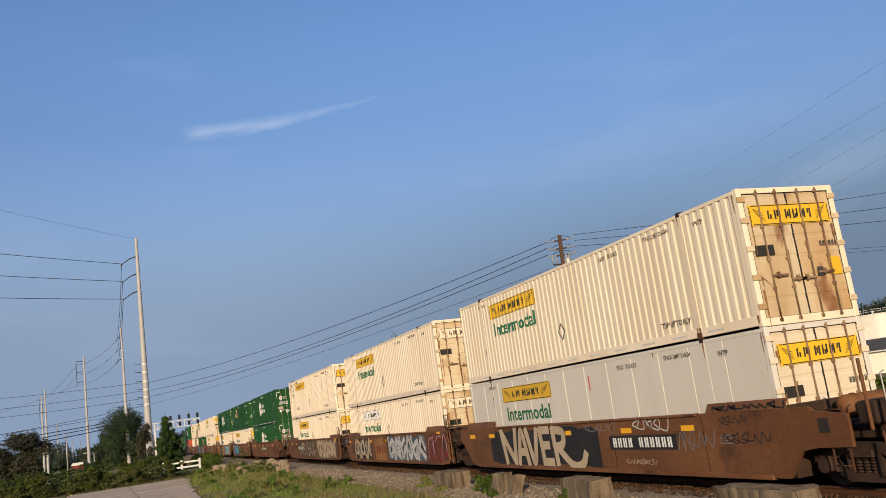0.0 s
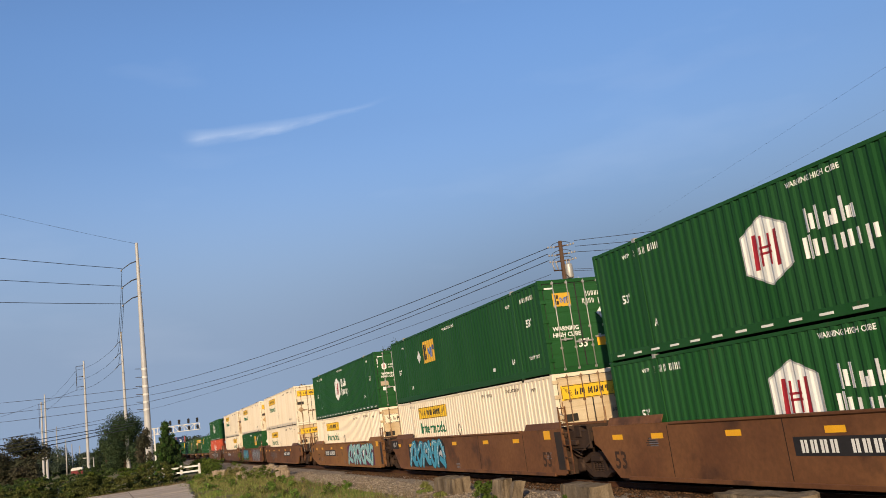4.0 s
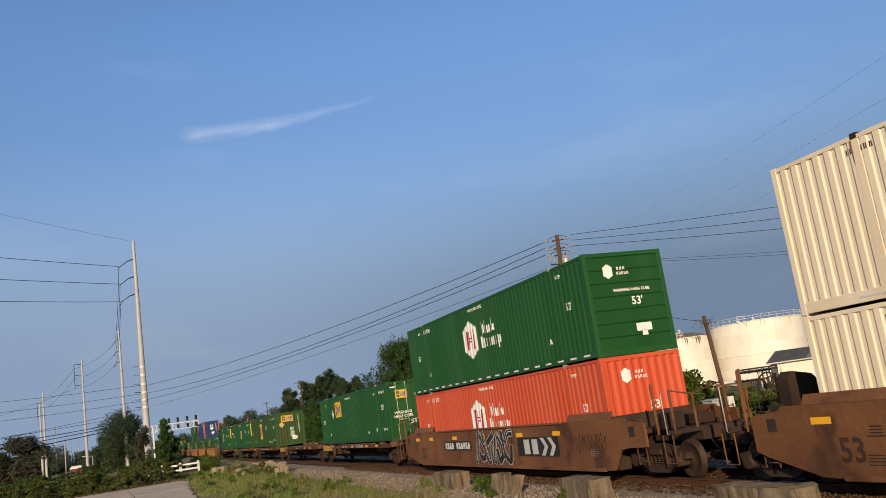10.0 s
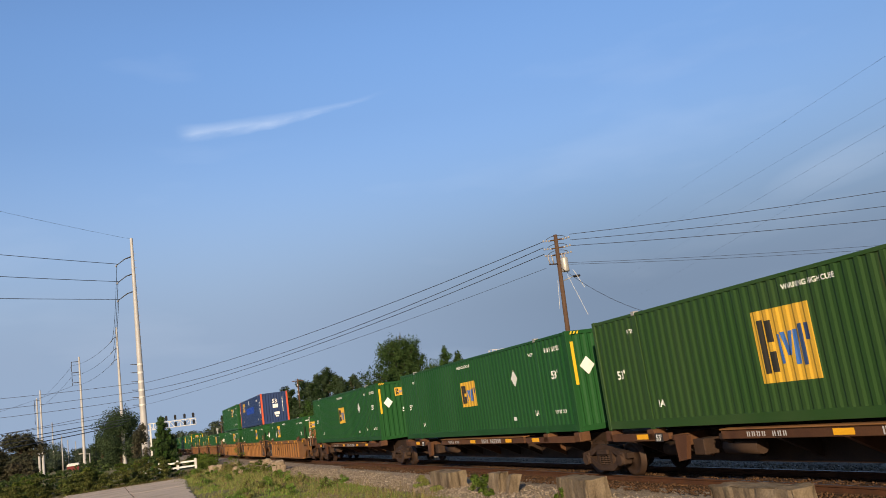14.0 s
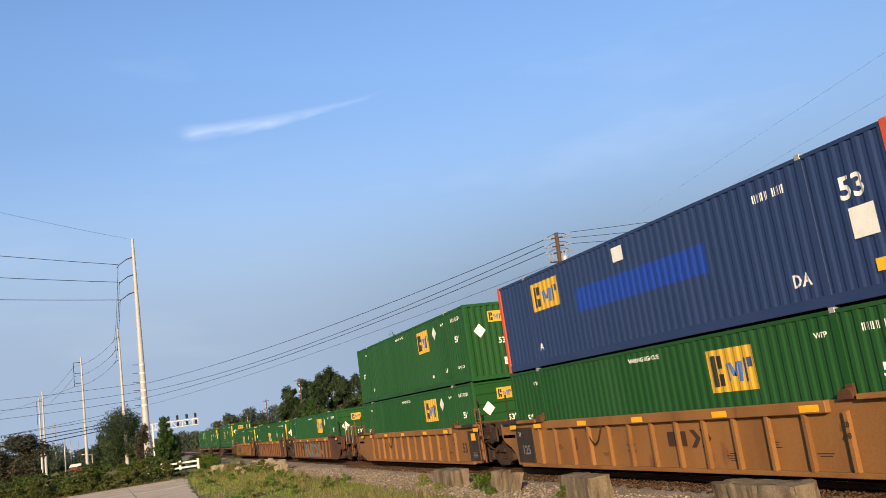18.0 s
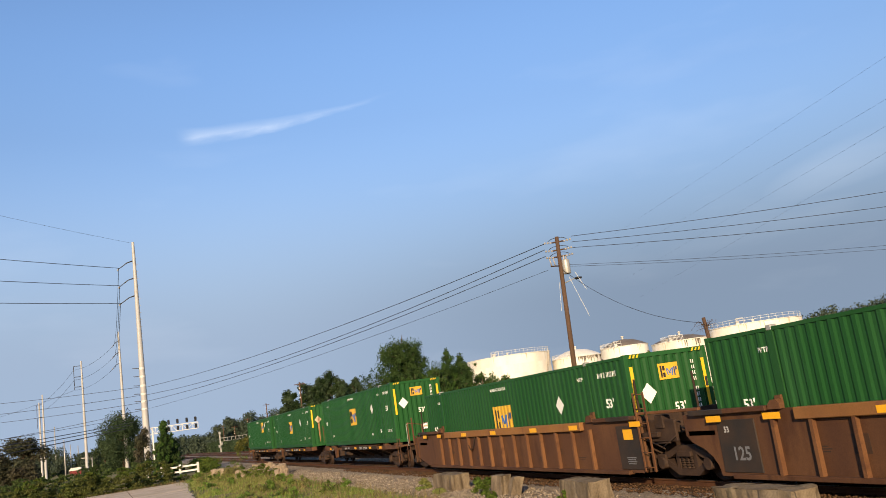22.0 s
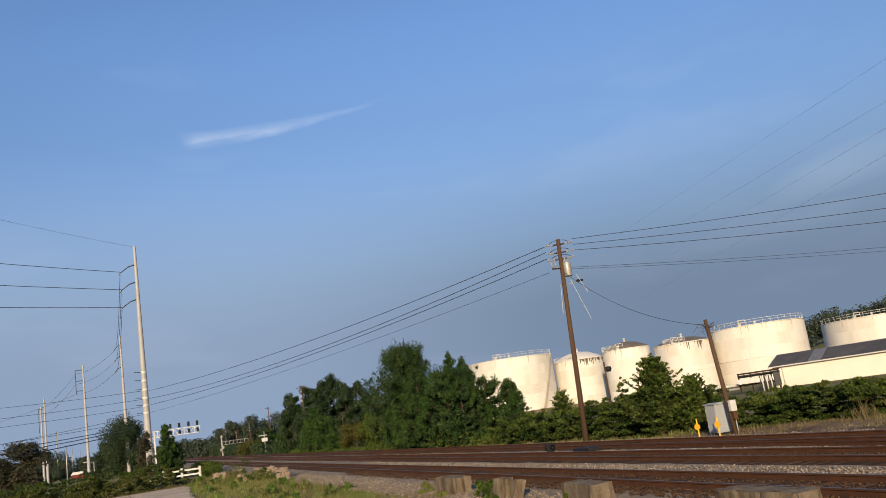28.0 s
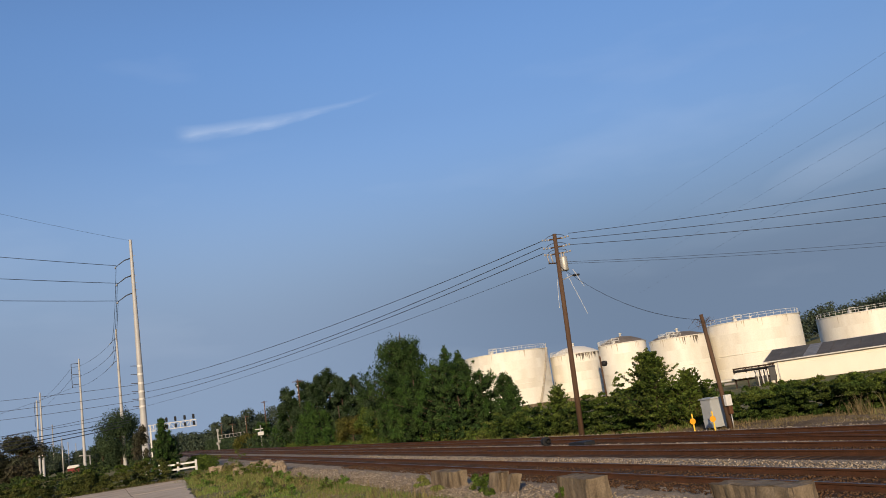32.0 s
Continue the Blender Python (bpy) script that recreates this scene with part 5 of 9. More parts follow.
def square_box(at, label, colour="green", end="upright", logo_u=8.1, logo_v=1.57, dia_u=12.3, big_end=False, strips=False, logo=(1.52, 0.92), words=None, rusty=False):
    k = "mark_white"
    lw, lh = logo
    marks = square_logo(logo_u, logo_v, lw, lh) + ([diamond(dia_u, 2.25 if dia_u > 12.5 else 1.82)] if dia_u else []) + [numbers(k, L53 - 1.0, 2.48, 1.0, 0.14, 10), ("lettering", k, [T("WTP", 0.10)], L53 - 2.45, 2.46), ("lettering", k, [T("TOP LIFT ONLY", 0.10, wide=0.7)], L53 - 0.98, 0.62), ("lettering", k, [T("53'", 0.23)], L53 - 1.05, 1.72),
             ("lettering", k, [T("53'", 0.21)], 1.05, 1.40), ("lettering", k, [T("WTP", 0.10)], 1.75, 2.45), ("lettering", k, [T("IA", 0.17)], L53 - 2.55, 0.64), ("lettering", k, [T("IA", 0.16)], 2.6, 0.60),
             ("placard", k, [rect(0, 0, 0.22, 0.12)], L53 - 4.2, 0.52), ("lettering", k, [T("WARNING HIGH CUBE", 0.10, wide=1.35)], 7.9, 2.60)]
    em = []
    if end == "doors":
        em += square_logo(-0.55, 2.25, 0.62, 0.42) + [("number", k, bars(0.62, 2.38, 0.7, 0.15, 6) + bars(0.55, 2.15, 0.8, 0.15, 7), 0, 0), ("placard", k, [[(0, 0.27), (0.25, 0), (0, -0.27), (-0.25, 0)]], 0.86, 1.75),
               ("lettering", k, [T("WARNING", 0.13, -0.55, 1.35), T("HIGH CUBE", 0.13, -0.55, 1.16), T("53'", 0.24, 0.0, 0.85)], 0, 0), ("placard", "reflector", [rect(0.65, 0.85, 0.34, 0.26)], 0, 0), ("placard", k, [rect(0.98, 0.92, 0.30, 0.2)], 0, 0),
               ("reflector", k, [rect(-0.95, 2.62, 0.34, 0.05), rect(0.95, 2.62, 0.34, 0.05)], 0, 0)]
    else:
        if big_end:
            em += square_logo(-0.2, 2.35, 1.05, 0.55)
        else:
            em += square_logo(0.0, 2.35, 0.62, 0.42)
        em += [("placard", "white_rusty" if rusty else k, [[(0, 0.27), (0.25, 0), (0, -0.27), (-0.25, 0)]], -0.72, 1.85), ("lettering", k, [T("53'", 0.21, 0.18, 1.42)], 0, 0),
               ("placard", k, [rect(0.35, 0.62, 0.44, 0.28)], 0, 0), ("placard", "spray_cream", [rect(0.35, 0.60, 0.36, 0.08)], 0, 0),
               ("number", k, [rect(0.78 + q, 2.52 - 0.15 * i, 0.028, 0.10) for i in range(4) for q in (-0.03, 0.03)] + [rect(0.80 + q, 1.80 - 0.15 * i, 0.028, 0.10) for i in range(6) for q in (-0.03, 0.03)], 0, 0)]
        if big_end:
            em.append(("lettering", k, [rect(0.12 + 0.10 * (i % 2), 1.2 - 0.07 * i, 0.34, 0.035) for i in range(7)], 0, 0))
    if rusty:
        em += [("rust_streak", "rust_run" if colour == "green" else "rust_car", [[(-0.06, 0.0), (0.07, 0.0), (0.05, -0.7), (0.02, -1.45), (-0.03, -1.2), (-0.05, -0.5)]], -0.70, 1.65),
               ("rust_streak", "rust_car", [[(-0.05, 0.0), (0.06, 0.0), (0.04, -0.9), (0.0, -1.9), (-0.04, -0.9)]], 0.80, 2.2), ("rust_streak", "rust_car", [[(-0.04, 0.0), (0.03, 0.0), (0.02, -0.8), (-0.01, -1.2)]], -0.42, 1.35)]
    if strips:
        em += [("hazard_strip", "yellow", [rect(-1.13, 1.95, 0.11, 1.25)], 0, 0), ("hazard_strip", "yellow", [rect(1.13, 1.95, 0.11, 1.25)], 0, 0), ("strip_label", "mark_black", [rect(-1.13, 1.95, 0.07, 0.26)], 0, 0), ("strip_label", "mark_black", [rect(1.13, 1.95, 0.07, 0.26)], 0, 0),
               ("hazard_strip", "yellow", [rect(s * 0.98 + 0.11 * i, 2.83, 0.055, 0.08, 0.02) for s in (-1, 1) for i in range(-1, 2)], 0, 0)]
    for w in words or ():
        marks.append(("lettering", k, [T(w[0], w[1])], w[2], w[3]))
    return container("c", colour, end, at, label, marks, em)


LOW, HIGH, SPINE = 0.30, 3.205, 1.25
SPEED = 18.145                       # metres a second, towards -y


def strokes(lines, w=0.024):
    """Brush strokes along smooth lines."""
    out = []
    for line in lines:
        p = [Vector(q) for q in line]
        p = [2 * p[0] - p[1]] + p + [2 * p[-1] - p[-2]]
        run = []
        for a, b, c, d in zip(p, p[1:], p[2:], p[3:]):
            for i in range(4):
                t = i / 4
                run.append(0.5 * (2 * b + (c - a) * t + (2 * a - 5 * b + 4 * c - d) * t * t + (3 * b - a - 3 * c + d) * t ** 3))
        run.append(p[-2])
        for a, b in zip(run, run[1:]):
            if (b - a).length > 1e-4:
                e = (b - a).normalized()
                k, g = Vector((-e.y, e.x)) * w, e * w * 0.4
                out.append([tuple(a - k - g), tuple(b - k + g), tuple(b + k + g), tuple(a + k - g)])
    return out


TAG = [[(0.14, 2.52), (0.04, 1.91)], [(0.45, 2.49), (0.14, 1.95)], [(-0.02, 2.31), (0.37, 2.23)], [(0.42, 1.96), (0.62, 2.35), (1.01, 2.65), (1.07, 2.54), (0.71, 2.01), (0.54, 1.74)], [(1.0, 2.63), (1.32, 2.63), (1.32, 2.47), (1.09, 2.47)], [(1.32, 2.47), (1.36, 1.96), (1.01, 1.77), (0.69, 1.51)], [(0.07, 1.43), (0.11, 1.61), (0.29, 1.56), (0.4, 1.31), (0.59, 1.32)], [(0.46, 1.51), (0.47, 1.22)]]
MARK = [[(2.02, 2.6), (1.83, 2.62), (1.75, 2.52), (1.91, 2.44)], [(1.65, 2.07), (1.81, 2.28), (1.83, 2.05)], [(1.7, 2.15), (1.84, 2.14)], [(1.65, 1.63), (1.8, 1.9), (1.95, 1.83), (1.76, 1.77), (1.96, 1.64), (1.65, 1.63)]]


def build_containers():
    out = []
    add = out.append
    wl, wh = "ribbed cream-white container with yellow sign, low in the well", "ribbed cream-white container with yellow sign, on top"
    add(white_box((13.60, LOW), "smooth grey-white plate container with yellow sign, low in well", False, 4.7, "doors", colour="white_smooth", end_colour="white"))
    add(white_box((13.60, HIGH), wh + ", rusty doors", True, 4.6))
    add(white_box((32.91, LOW), "ribbed cream-white container with pale sign, low in the well", False, 4.75, pale=True, pale_end=True))
    add(white_box((32.91, HIGH), wh + ", badly rusted doors", True, 4.63, pale_end=True))
    add(white_box((52.32, LOW), wl, False, 4.7, end_colour="white", extra=(("lettering", "mark_black", [T("STACK LIMIT 3 HIGH", 0.09, wide=0.95)], 3.25, 2.68), ("lettering", "mark_black", [T("WP", 0.11)], 1.55, 2.45))))
    add(white_box((52.32, HIGH), wh + " and scribbles", True, 4.62, sub=False, end_colour="white", extra=(("lettering", "mark_black", [T("TOP LIFT ONLY", 0.21, wide=1.15)], 3.2, 0.74), ("lettering", "mark_black", [T("STACKING THREE HIGH ONLY", 0.13, wide=1.4)], 3.4, 2.66), ("lettering", "mark_black", [T("WTP", 0.14)], 1.25, 2.50), ("scribble", "mark_black", strokes(TAG), 0, 0), ("scribble", "mark_black", strokes(MARK), 0, 0))))
    hg, hl = "ribbed dark green container with white hexagon sign, stacked on top", "ribbed dark green container with white hexagon sign, low in well"
    add(hub_box((76.01, LOW), hl))
    add(hub_box((76.01, HIGH), hg))
    add(white_box((95.55, LOW), wl, False, 4.7))
    add(square_box((95.55, HIGH), "ribbed dark green container with yellow square sign, stacked on top", logo_u=5.3, logo_v=1.95, dia_u=4.0, end="doors"))
    add(white_box((115.02, LOW), wl, False, 4.7, pale_end=True))
    add(hub_box((115.02, HIGH), hg, logo_u=7.15))
    add(white_box((138.77, LOW), wl, False, 4.7))
    add(white_box((138.77, HIGH), wh, True, 4.64, end_colour="white"))
    add(square_box((158.28, LOW), "ribbed green container with yellow square sign, low in the well", logo_u=11.02, logo_v=2.03, dia_u=12.7, end="level"))
    add(white_box((158.28, HIGH), wh, True, 4.64, end_colour="white"))
    add(white_box((177.77, LOW), "ribbed cream-white container with plain ribbed end, low in the well", False, 11.7, end="level", end_colour="white"))
    add(white_box((177.77, HIGH), wh + ", stained doors", True, 4.62, pale_end=True))
    add(hub_box((201.46, LOW), "ribbed orange-red container with white sign, low in the well", "red", "upright", 7.0, True))
    add(hub_box((201.46, HIGH), hg, "green", "level", 7.3))
    sp = "ribbed green container with yellow sign on a spine car"
    add(square_box((222.1, SPINE), sp + ", doors leading", end="doors", logo_u=5.2, logo_v=2.07, dia_u=3.75))
    add(square_box((257.9, SPINE), "faded olive-green container with a large yellow end sign", "green_faded", "upright", 7.0, 1.52, 10.6, True, logo=(1.6, 1.45), words=(("TOP LIFT ONLY", 0.12, 12.9, 0.45),), rusty=True))
    add(square_box((275.6, SPINE), sp, "green", "upright", strips=True))
    add(square_box((296.1, SPINE), sp, "green", "upright", strips=True))
    lo = "ribbed green container with yellow square sign, low in the well"
    hi = dict(logo_v=2.06, dia_u=12.7)
    add(square_box((316.5, LOW), lo, "green", "doors", 5.04, 2.06, 3.75))
    add(square_box((336.3, LOW), lo, "green", "level", 11.06, logo_v=2.06, dia_u=None))
    add(blue_box((336.3, HIGH)))
    add(square_box((356.0, LOW), lo, "green", "level", 11.2, **hi))
    add(square_box((355.78, HIGH), "ribbed green container with yellow square sign, stacked on top", "green", "upright", 11.13, **hi))
    add(square_box((378.9, LOW), lo, "green", "level", 11.0, **hi))
    add(square_box((398.5, LOW), lo, "green", "upright", 8.0, strips=True))
    add(square_box((418.0, LOW), lo, "green", "upright", 8.0, strips=True))
    add(square_box((439.0, SPINE), sp, "green", "upright", 8.08, strips=True))
    add(square_box((459.6, SPINE), sp + ", rusty end", "green", "upright", 8.06, strips=True, rusty=True))
    add(square_box((478.2, SPINE), sp, "green", "upright", 11.04, **hi))
    return out


def blue_box(at):
    k = "mark_white"
    marks = square_logo(3.33, 2.13, 1.76, 0.86) + [("paint_patch", "blue_patch", [rect(0, 0, 5.9, 0.66)], 8.07, 1.62), ("placard", k, [rect(0, 0, 0.5, 0.38)], 7.6, 2.45), ("placard", k, [rect(0, 0, 0.55, 0.55)], L53 - 0.9, 1.35),
             ("lettering", k, [T("53", 0.40)], L53 - 1.0, 2.0), numbers(k, L53 - 3.0, 2.42, 0.9, 0.17, 8), ("lettering", k, [T("DA", 0.24)], L53 - 2.6, 0.62), ("lettering", k, [T("A", 0.2)], 2.6, 0.62),
             ("placard", "yellow", [rect(0, 0, 0.22, 0.22)], L53 - 0.75, 0.55)]
    em = [("lettering", k, [T("53", 0.36, 0.0, 2.1)], 0, 0), ("placard", k, [rect(0.05, 1.62, 0.5, 0.36), rect(0.15, 0.92, 0.5, 0.26), rect(0.15, 0.66, 0.30, 0.14)], 0, 0),
          ("number", k, [rect(0.75, 2.35 - 0.14 * i, 0.07, 0.09) for i in range(10)], 0, 0)]
    return container("c", "blue", "upright", at, "ribbed dark blue container with orange-red corner posts, stacked high", marks, em, None, "red")


CONTAINERS = build_containers()

# ---------------------------------------------------------------- railway cars
def mesh_of(key, make, material):
    return cached(key, make, material)


def wheel_mesh():
    """Half a wheelset: one wheel turned about x, with flange, web and hub."""
    bm = B()
    prof = [(0.0, -0.09), (0.11, -0.09), (0.13, -0.05), (0.34, -0.02), (0.38, -0.055), (0.445, -0.055), (0.458, 0.05), (0.490, 0.060), (0.490, 0.085), (0.39, 0.085), (0.35, 0.02), (0.13, 0.03), (0.11, 0.09), (0.0, 0.09)]
    lathe(bm, prof, 22)
    bmesh.ops.rotate(bm, verts=bm.verts, matrix=Matrix.Rotation(radians(90), 3, "Y"))
    return bm


def polish(me):
    """Bare bright steel on the running surface of a wheel."""
    if len(me.materials) < 2:
        me.materials.append(M["tread"])
        for p in me.polygons:
            r = math.hypot(p.center.y, p.center.z)
            p.material_index = 1 if 0.448 < r < 0.456 else 0
    return me


def sideframe_mesh():
    """The cast frame beside the wheels: arched top, open windows, spring seat."""
    bm = B()
    # top chord, bottom chord and columns leave the windows open
    prism(bm, [(-1.18, 0.50), (-1.18, 0.64), (-0.62, 0.74), (-0.30, 0.86), (0.30, 0.86), (0.62, 0.74), (1.18, 0.64), (1.18, 0.50), (0.62, 0.58), (0.30, 0.72), (-0.30, 0.72), (-0.62, 0.58)], "x", -0.10, 0.10)
    prism(bm, [(-0.98, 0.50), (-0.86, 0.58), (-0.36, 0.33), (0.36, 0.33), (0.86, 0.58), (0.98, 0.50), (0.38, 0.17), (-0.38, 0.17)], "x", -0.10, 0.10)
    for s in (-1, 1):
        box(bm, -0.09, 0.09, *sorted((s * 0.27, s * 0.40)), 0.30, 0.76)
        box(bm, -0.14, 0.12, *sorted((s * 0.76, s * 1.04)), 0.34, 0.66, 0.03)
        tube(bm, [(-0.20, s * 0.89, 0.46), (0.14, s * 0.89, 0.46)], 0.14, 10)
    return bm


def spring_mesh():
    bm = B()
    for k, y in enumerate((-0.17, 0.0, 0.17)):
        for i in range(5):
            z = 0.35 + i * 0.055
            tube(bm, [(-0.02, y, z - 0.015), (-0.02, y, z + 0.015)], 0.085, 10)
        tube(bm, [(-0.02, y, 0.33), (-0.02, y, 0.64)], 0.05, 8)
    box(bm, -0.16, 0.14, -0.27, 0.27, 0.60, 0.74, 0.02)
    return bm


WHEELS = []


def truck(parent, y):
    """A two-axle truck under a car."""
    t = share("truck", mesh_of(("truck",), lambda: box(B(), -1.0, 1.0, -0.22, 0.22, 0.50, 0.78, 0.03), "truck"), parent, pose(0, y, 0))
    for sx in (-1, 1):
        share("side_frame", mesh_of(("side_frame",), sideframe_mesh, "truck"), t, pose(sx * 1.02, 0, 0))
        share("spring_nest", mesh_of(("spring_nest",), spring_mesh, "truck"), t, pose(sx * 1.02, 0, 0, 0, 0, 0 if sx < 0 else 180))
    for sy in (-0.89, 0.89):
        for sx in (-1, 1):
            m = pose(sx * GAUGE, sy, 0.457, 0, 0, 180 if sx > 0 else 0)
            w = share("wheel", polish(mesh_of(("wheel",), wheel_mesh, "wheel")), t, m)
            WHEELS.append((w, m, parent.location.y + y + sy))
    for sy in (-0.89, 0.89):
        share("axle", mesh_of(("axle",), lambda: tube(B(), [(-0.95, 0, 0.457), (0.95, 0, 0.457)], 0.085, 10), "truck"), t, pose(0, sy, 0))
    return t


def ladder_mesh(h=1.25, w=0.42, n=4, stile=0.012):
    bm = B()
    for s in (-1, 1):
        box(bm, -0.014, 0.014, s * w / 2 - stile, s * w / 2 + stile, 0, h)
    for i in range(n):
        z = 0.1 + (h - 0.15) * i / (n - 1)
        tube(bm, [(0, -w / 2, z), (0, w / 2, z)], 0.014, 6)
    return bm


def grab_mesh(h=1.0):
    return tube(B(), [(0.08, 0, 0), (0, 0, 0.03), (0, 0, h - 0.03), (0.08, 0, h)], 0.014, 6)


def brake_wheel_mesh():
    bm = B()
    n = 16
    ring = [(0.28 * math.cos(2 * math.pi * k / n), 0, 0.28 * math.sin(2 * math.pi * k / n)) for k in range(n + 1)]
    tube(bm, ring, 0.018, 6, False)
    for k in range(4):
        a = math.pi / 4 + k * math.pi / 2
        tube(bm, [(0, 0, 0), (0.28 * math.cos(a), 0, 0.28 * math.sin(a))], 0.014, 6)
    tube(bm, [(0, -0.06, 0), (0, 0.10, 0)], 0.05, 8)
    return bm


def coupler_mesh():
    bm = B()
    box(bm, -0.09, 0.09, 0.0, 0.95, 0.78, 0.98, 0.02)
    prism(bm, [(-0.20, 0.90), (-0.24, 1.15), (-0.05, 1.30), (0.10, 1.20), (0.22, 1.24), (0.22, 0.92)], "z", 0.72, 1.04)
    return bm


def reservoir_mesh():
    bm = B()
    tube(bm, [(0, -0.62, 0), (0, -0.58, 0), (0, -0.50, 0), (0, 0.50, 0), (0, 0.58, 0), (0, 0.62, 0)], [0.05, 0.19, 0.23, 0.23, 0.19, 0.05], 14)
    for y in (-0.3, 0.3):
        tube(bm, [(0, y - 0.03, 0), (0, y + 0.03, 0)], 0.245, 14)
    return bm


HALF = 8.077


def side_outline(front, rear, ribs):
    """The outline (y, z) of one long side of a well car: it ends upright at a leading joint, overhangs the shared truck behind, and reaches further at a coupler."""
    top = 1.58
    out = [(-8.50, 0.36), (-8.46, top)] if front == "joint" else [(-HALF - 1.80, 0.84), (-HALF - 1.80, 1.42), (-HALF - 1.0, 1.50), (-HALF - 0.9, top)]
    if rear == "joint":
        out += [(9.23, top), (9.23, 1.12)]
        out += [(9.70 - 1.50 * math.cos(radians(a)), 0.24 + 0.80 * math.sin(radians(a))) for a in (64, 45, 30, 15, 0)] if ribs else [(8.95, 0.98), (8.42, 0.44), (8.16, 0.24)]
    else:
        out += [(HALF + 0.9, top), (HALF + 1.0, 1.50), (HALF + 1.80, 1.42), (HALF + 1.80, 0.72), (HALF + 1.45, 0.60), (HALF + 0.15, 0.26), (HALF - 0.35, 0.24)]
    return out + ([(-8.32, 0.24)] if front == "joint" else [(-HALF - 0.10, 0.24), (-HALF - 0.55, 0.76), (-HALF - 0.95, 0.82)])


def smooth_line(line, n=5):
    """A smooth run of points through the given ones."""
    p = [Vector(q) for q in line]
    p = [2 * p[0] - p[1]] + p + [2 * p[-1] - p[-2]]
    run = []
    for a, b, c, d in zip(p, p[1:], p[2:], p[3:]):
        for i in range(n):
            t = i / n
            run.append(0.5 * (2 * b + (c - a) * t + (2 * a - 5 * b + 4 * c - d) * t * t + (3 * b - a - 3 * c + d) * t ** 3))
    return run + [p[-2]]


def ribbon(line, w, bend=True, ends=0.6):
    """One brush stroke as a strip of quads, w wide to each side, with no overlap along it."""
    run = smooth_line(line) if bend and len(line) > 2 else [Vector(q) for q in line]
    if ends:
        run[0] = run[0] + (run[0] - run[1]).normalized() * w * ends
        run[-1] = run[-1] + (run[-1] - run[-2]).normalized() * w * ends
    left, right = [], []
    for i, p in enumerate(run):
        a = (p - run[i - 1]).normalized() if i else (run[1] - p).normalized()
        b = (run[i + 1] - p).normalized() if i < len(run) - 1 else a
        t = (a + b)
        t = t.normalized() if t.length > 0.3 else a
        k = Vector((-t.y, t.x)) * w / max(0.55, t.dot(a))
        left.append(tuple(p + k))
        right.append(tuple(p - k))
    return [[right[i], right[i + 1], left[i + 1], left[i]] for i in range(len(run) - 1)]


def spray_marks(seed, length, height, n):
    """Fat interlocking bent strokes in n cells, with no letters in them."""
    rnd = random.Random(seed)
    out, step, h = [], length / n, height / 2
    for i in range(n):
        c, w = -length / 2 + (i + 0.5) * step, step * 0.48
        up = 1 if (i + seed) % 2 else -1
        a = [(c - w + rnd.uniform(-0.1, 0.1) * step, -h * up), (c - w * rnd.uniform(0.2, 0.8), h * up * rnd.uniform(0.1, 0.6)), (c + w * rnd.uniform(0.0, 0.5), h * up * rnd.uniform(0.7, 1.0)), (c + w * rnd.uniform(0.6, 1.1), h * up * rnd.uniform(-0.4, 0.3))]
        b = [(c - w * rnd.uniform(0.0, 0.4), -h * up * rnd.uniform(0.1, 0.5)), (c + w * rnd.uniform(0.2, 0.7), -h * up * rnd.uniform(0.5, 0.95)), (c + w * rnd.uniform(0.9, 1.3), -h * up * rnd.uniform(0.4, 1.0))]
        out += [a, b]
        if rnd.random() < 0.6:
            out.append([(c + w * 0.9, h * rnd.uniform(0.3, 1.0)), (c + w * rnd.uniform(0.4, 1.2), h * rnd.uniform(-1.0, -0.2))])
    return out


def sprayed_band(seed, length):
    """The wavy-edged patch of paint behind a sprayed piece."""
    rnd = random.Random(seed + 1)
    m = 22
    top = [(-length / 2 + length * i / m, (0.40 if i in (0, m) else 0.58) + rnd.uniform(-0.12, 0.02)) for i in range(m + 1)]
    low = [(x, -0.56 + rnd.uniform(-0.03, 0.06)) for x, _ in top]
    return [[low[i], low[i + 1], top[i + 1], top[i]] for i in range(m)]


def paint_blobs(seed, length, n):
    """Irregular cloudy patches of paint."""
    rnd = random.Random(seed + 2)
    out = []
    for i in range(n):
        cx, cy, r = rnd.uniform(-0.5, 0.5) * length, rnd.uniform(-0.25, 0.32), rnd.uniform(0.12, 0.30)
        out.append([(cx + r * rnd.uniform(0.6, 1.25) * math.cos(a), max(-0.55, min(0.58, cy + r * rnd.uniform(0.6, 1.25) * math.sin(a)))) for a in [math.tau * q / 9 for q in range(9)]])
    return out


def scribble(seed, length, height, n=14, w=0.016):
    """Thin looping pen marks."""
    rnd = random.Random(seed)
    pts, x = [], -length / 2
    for i in range(n):
        h = rnd.uniform(0.25, 0.5) * height
        pts += [(x, -h * rnd.uniform(0.5, 1)), (x + length / n * rnd.uniform(0.1, 0.7), h)]
        if rnd.random() < 0.45:
            pts.append((x - length / n * 0.5, h * 0.1))
        x += length / n
    cut = [pts[a:a + 7] for a in range(0, len(pts) - 3, 6)]
    return [q for line in cut for q in ribbon(line, w)]


def on_car_strokes(lines, w, y, z, lift):
    """Strokes sprayed on a car's near side, each a hair's breadth over the last."""
    bm = B()
    for i, line in enumerate(lines):
        x = SIDE_X - lift - 0.00025 * i
        for q in ribbon(line, w):
            bm.faces.new([bm.verts.new((x, y - a, z + b)) for a, b in q])
    return bm


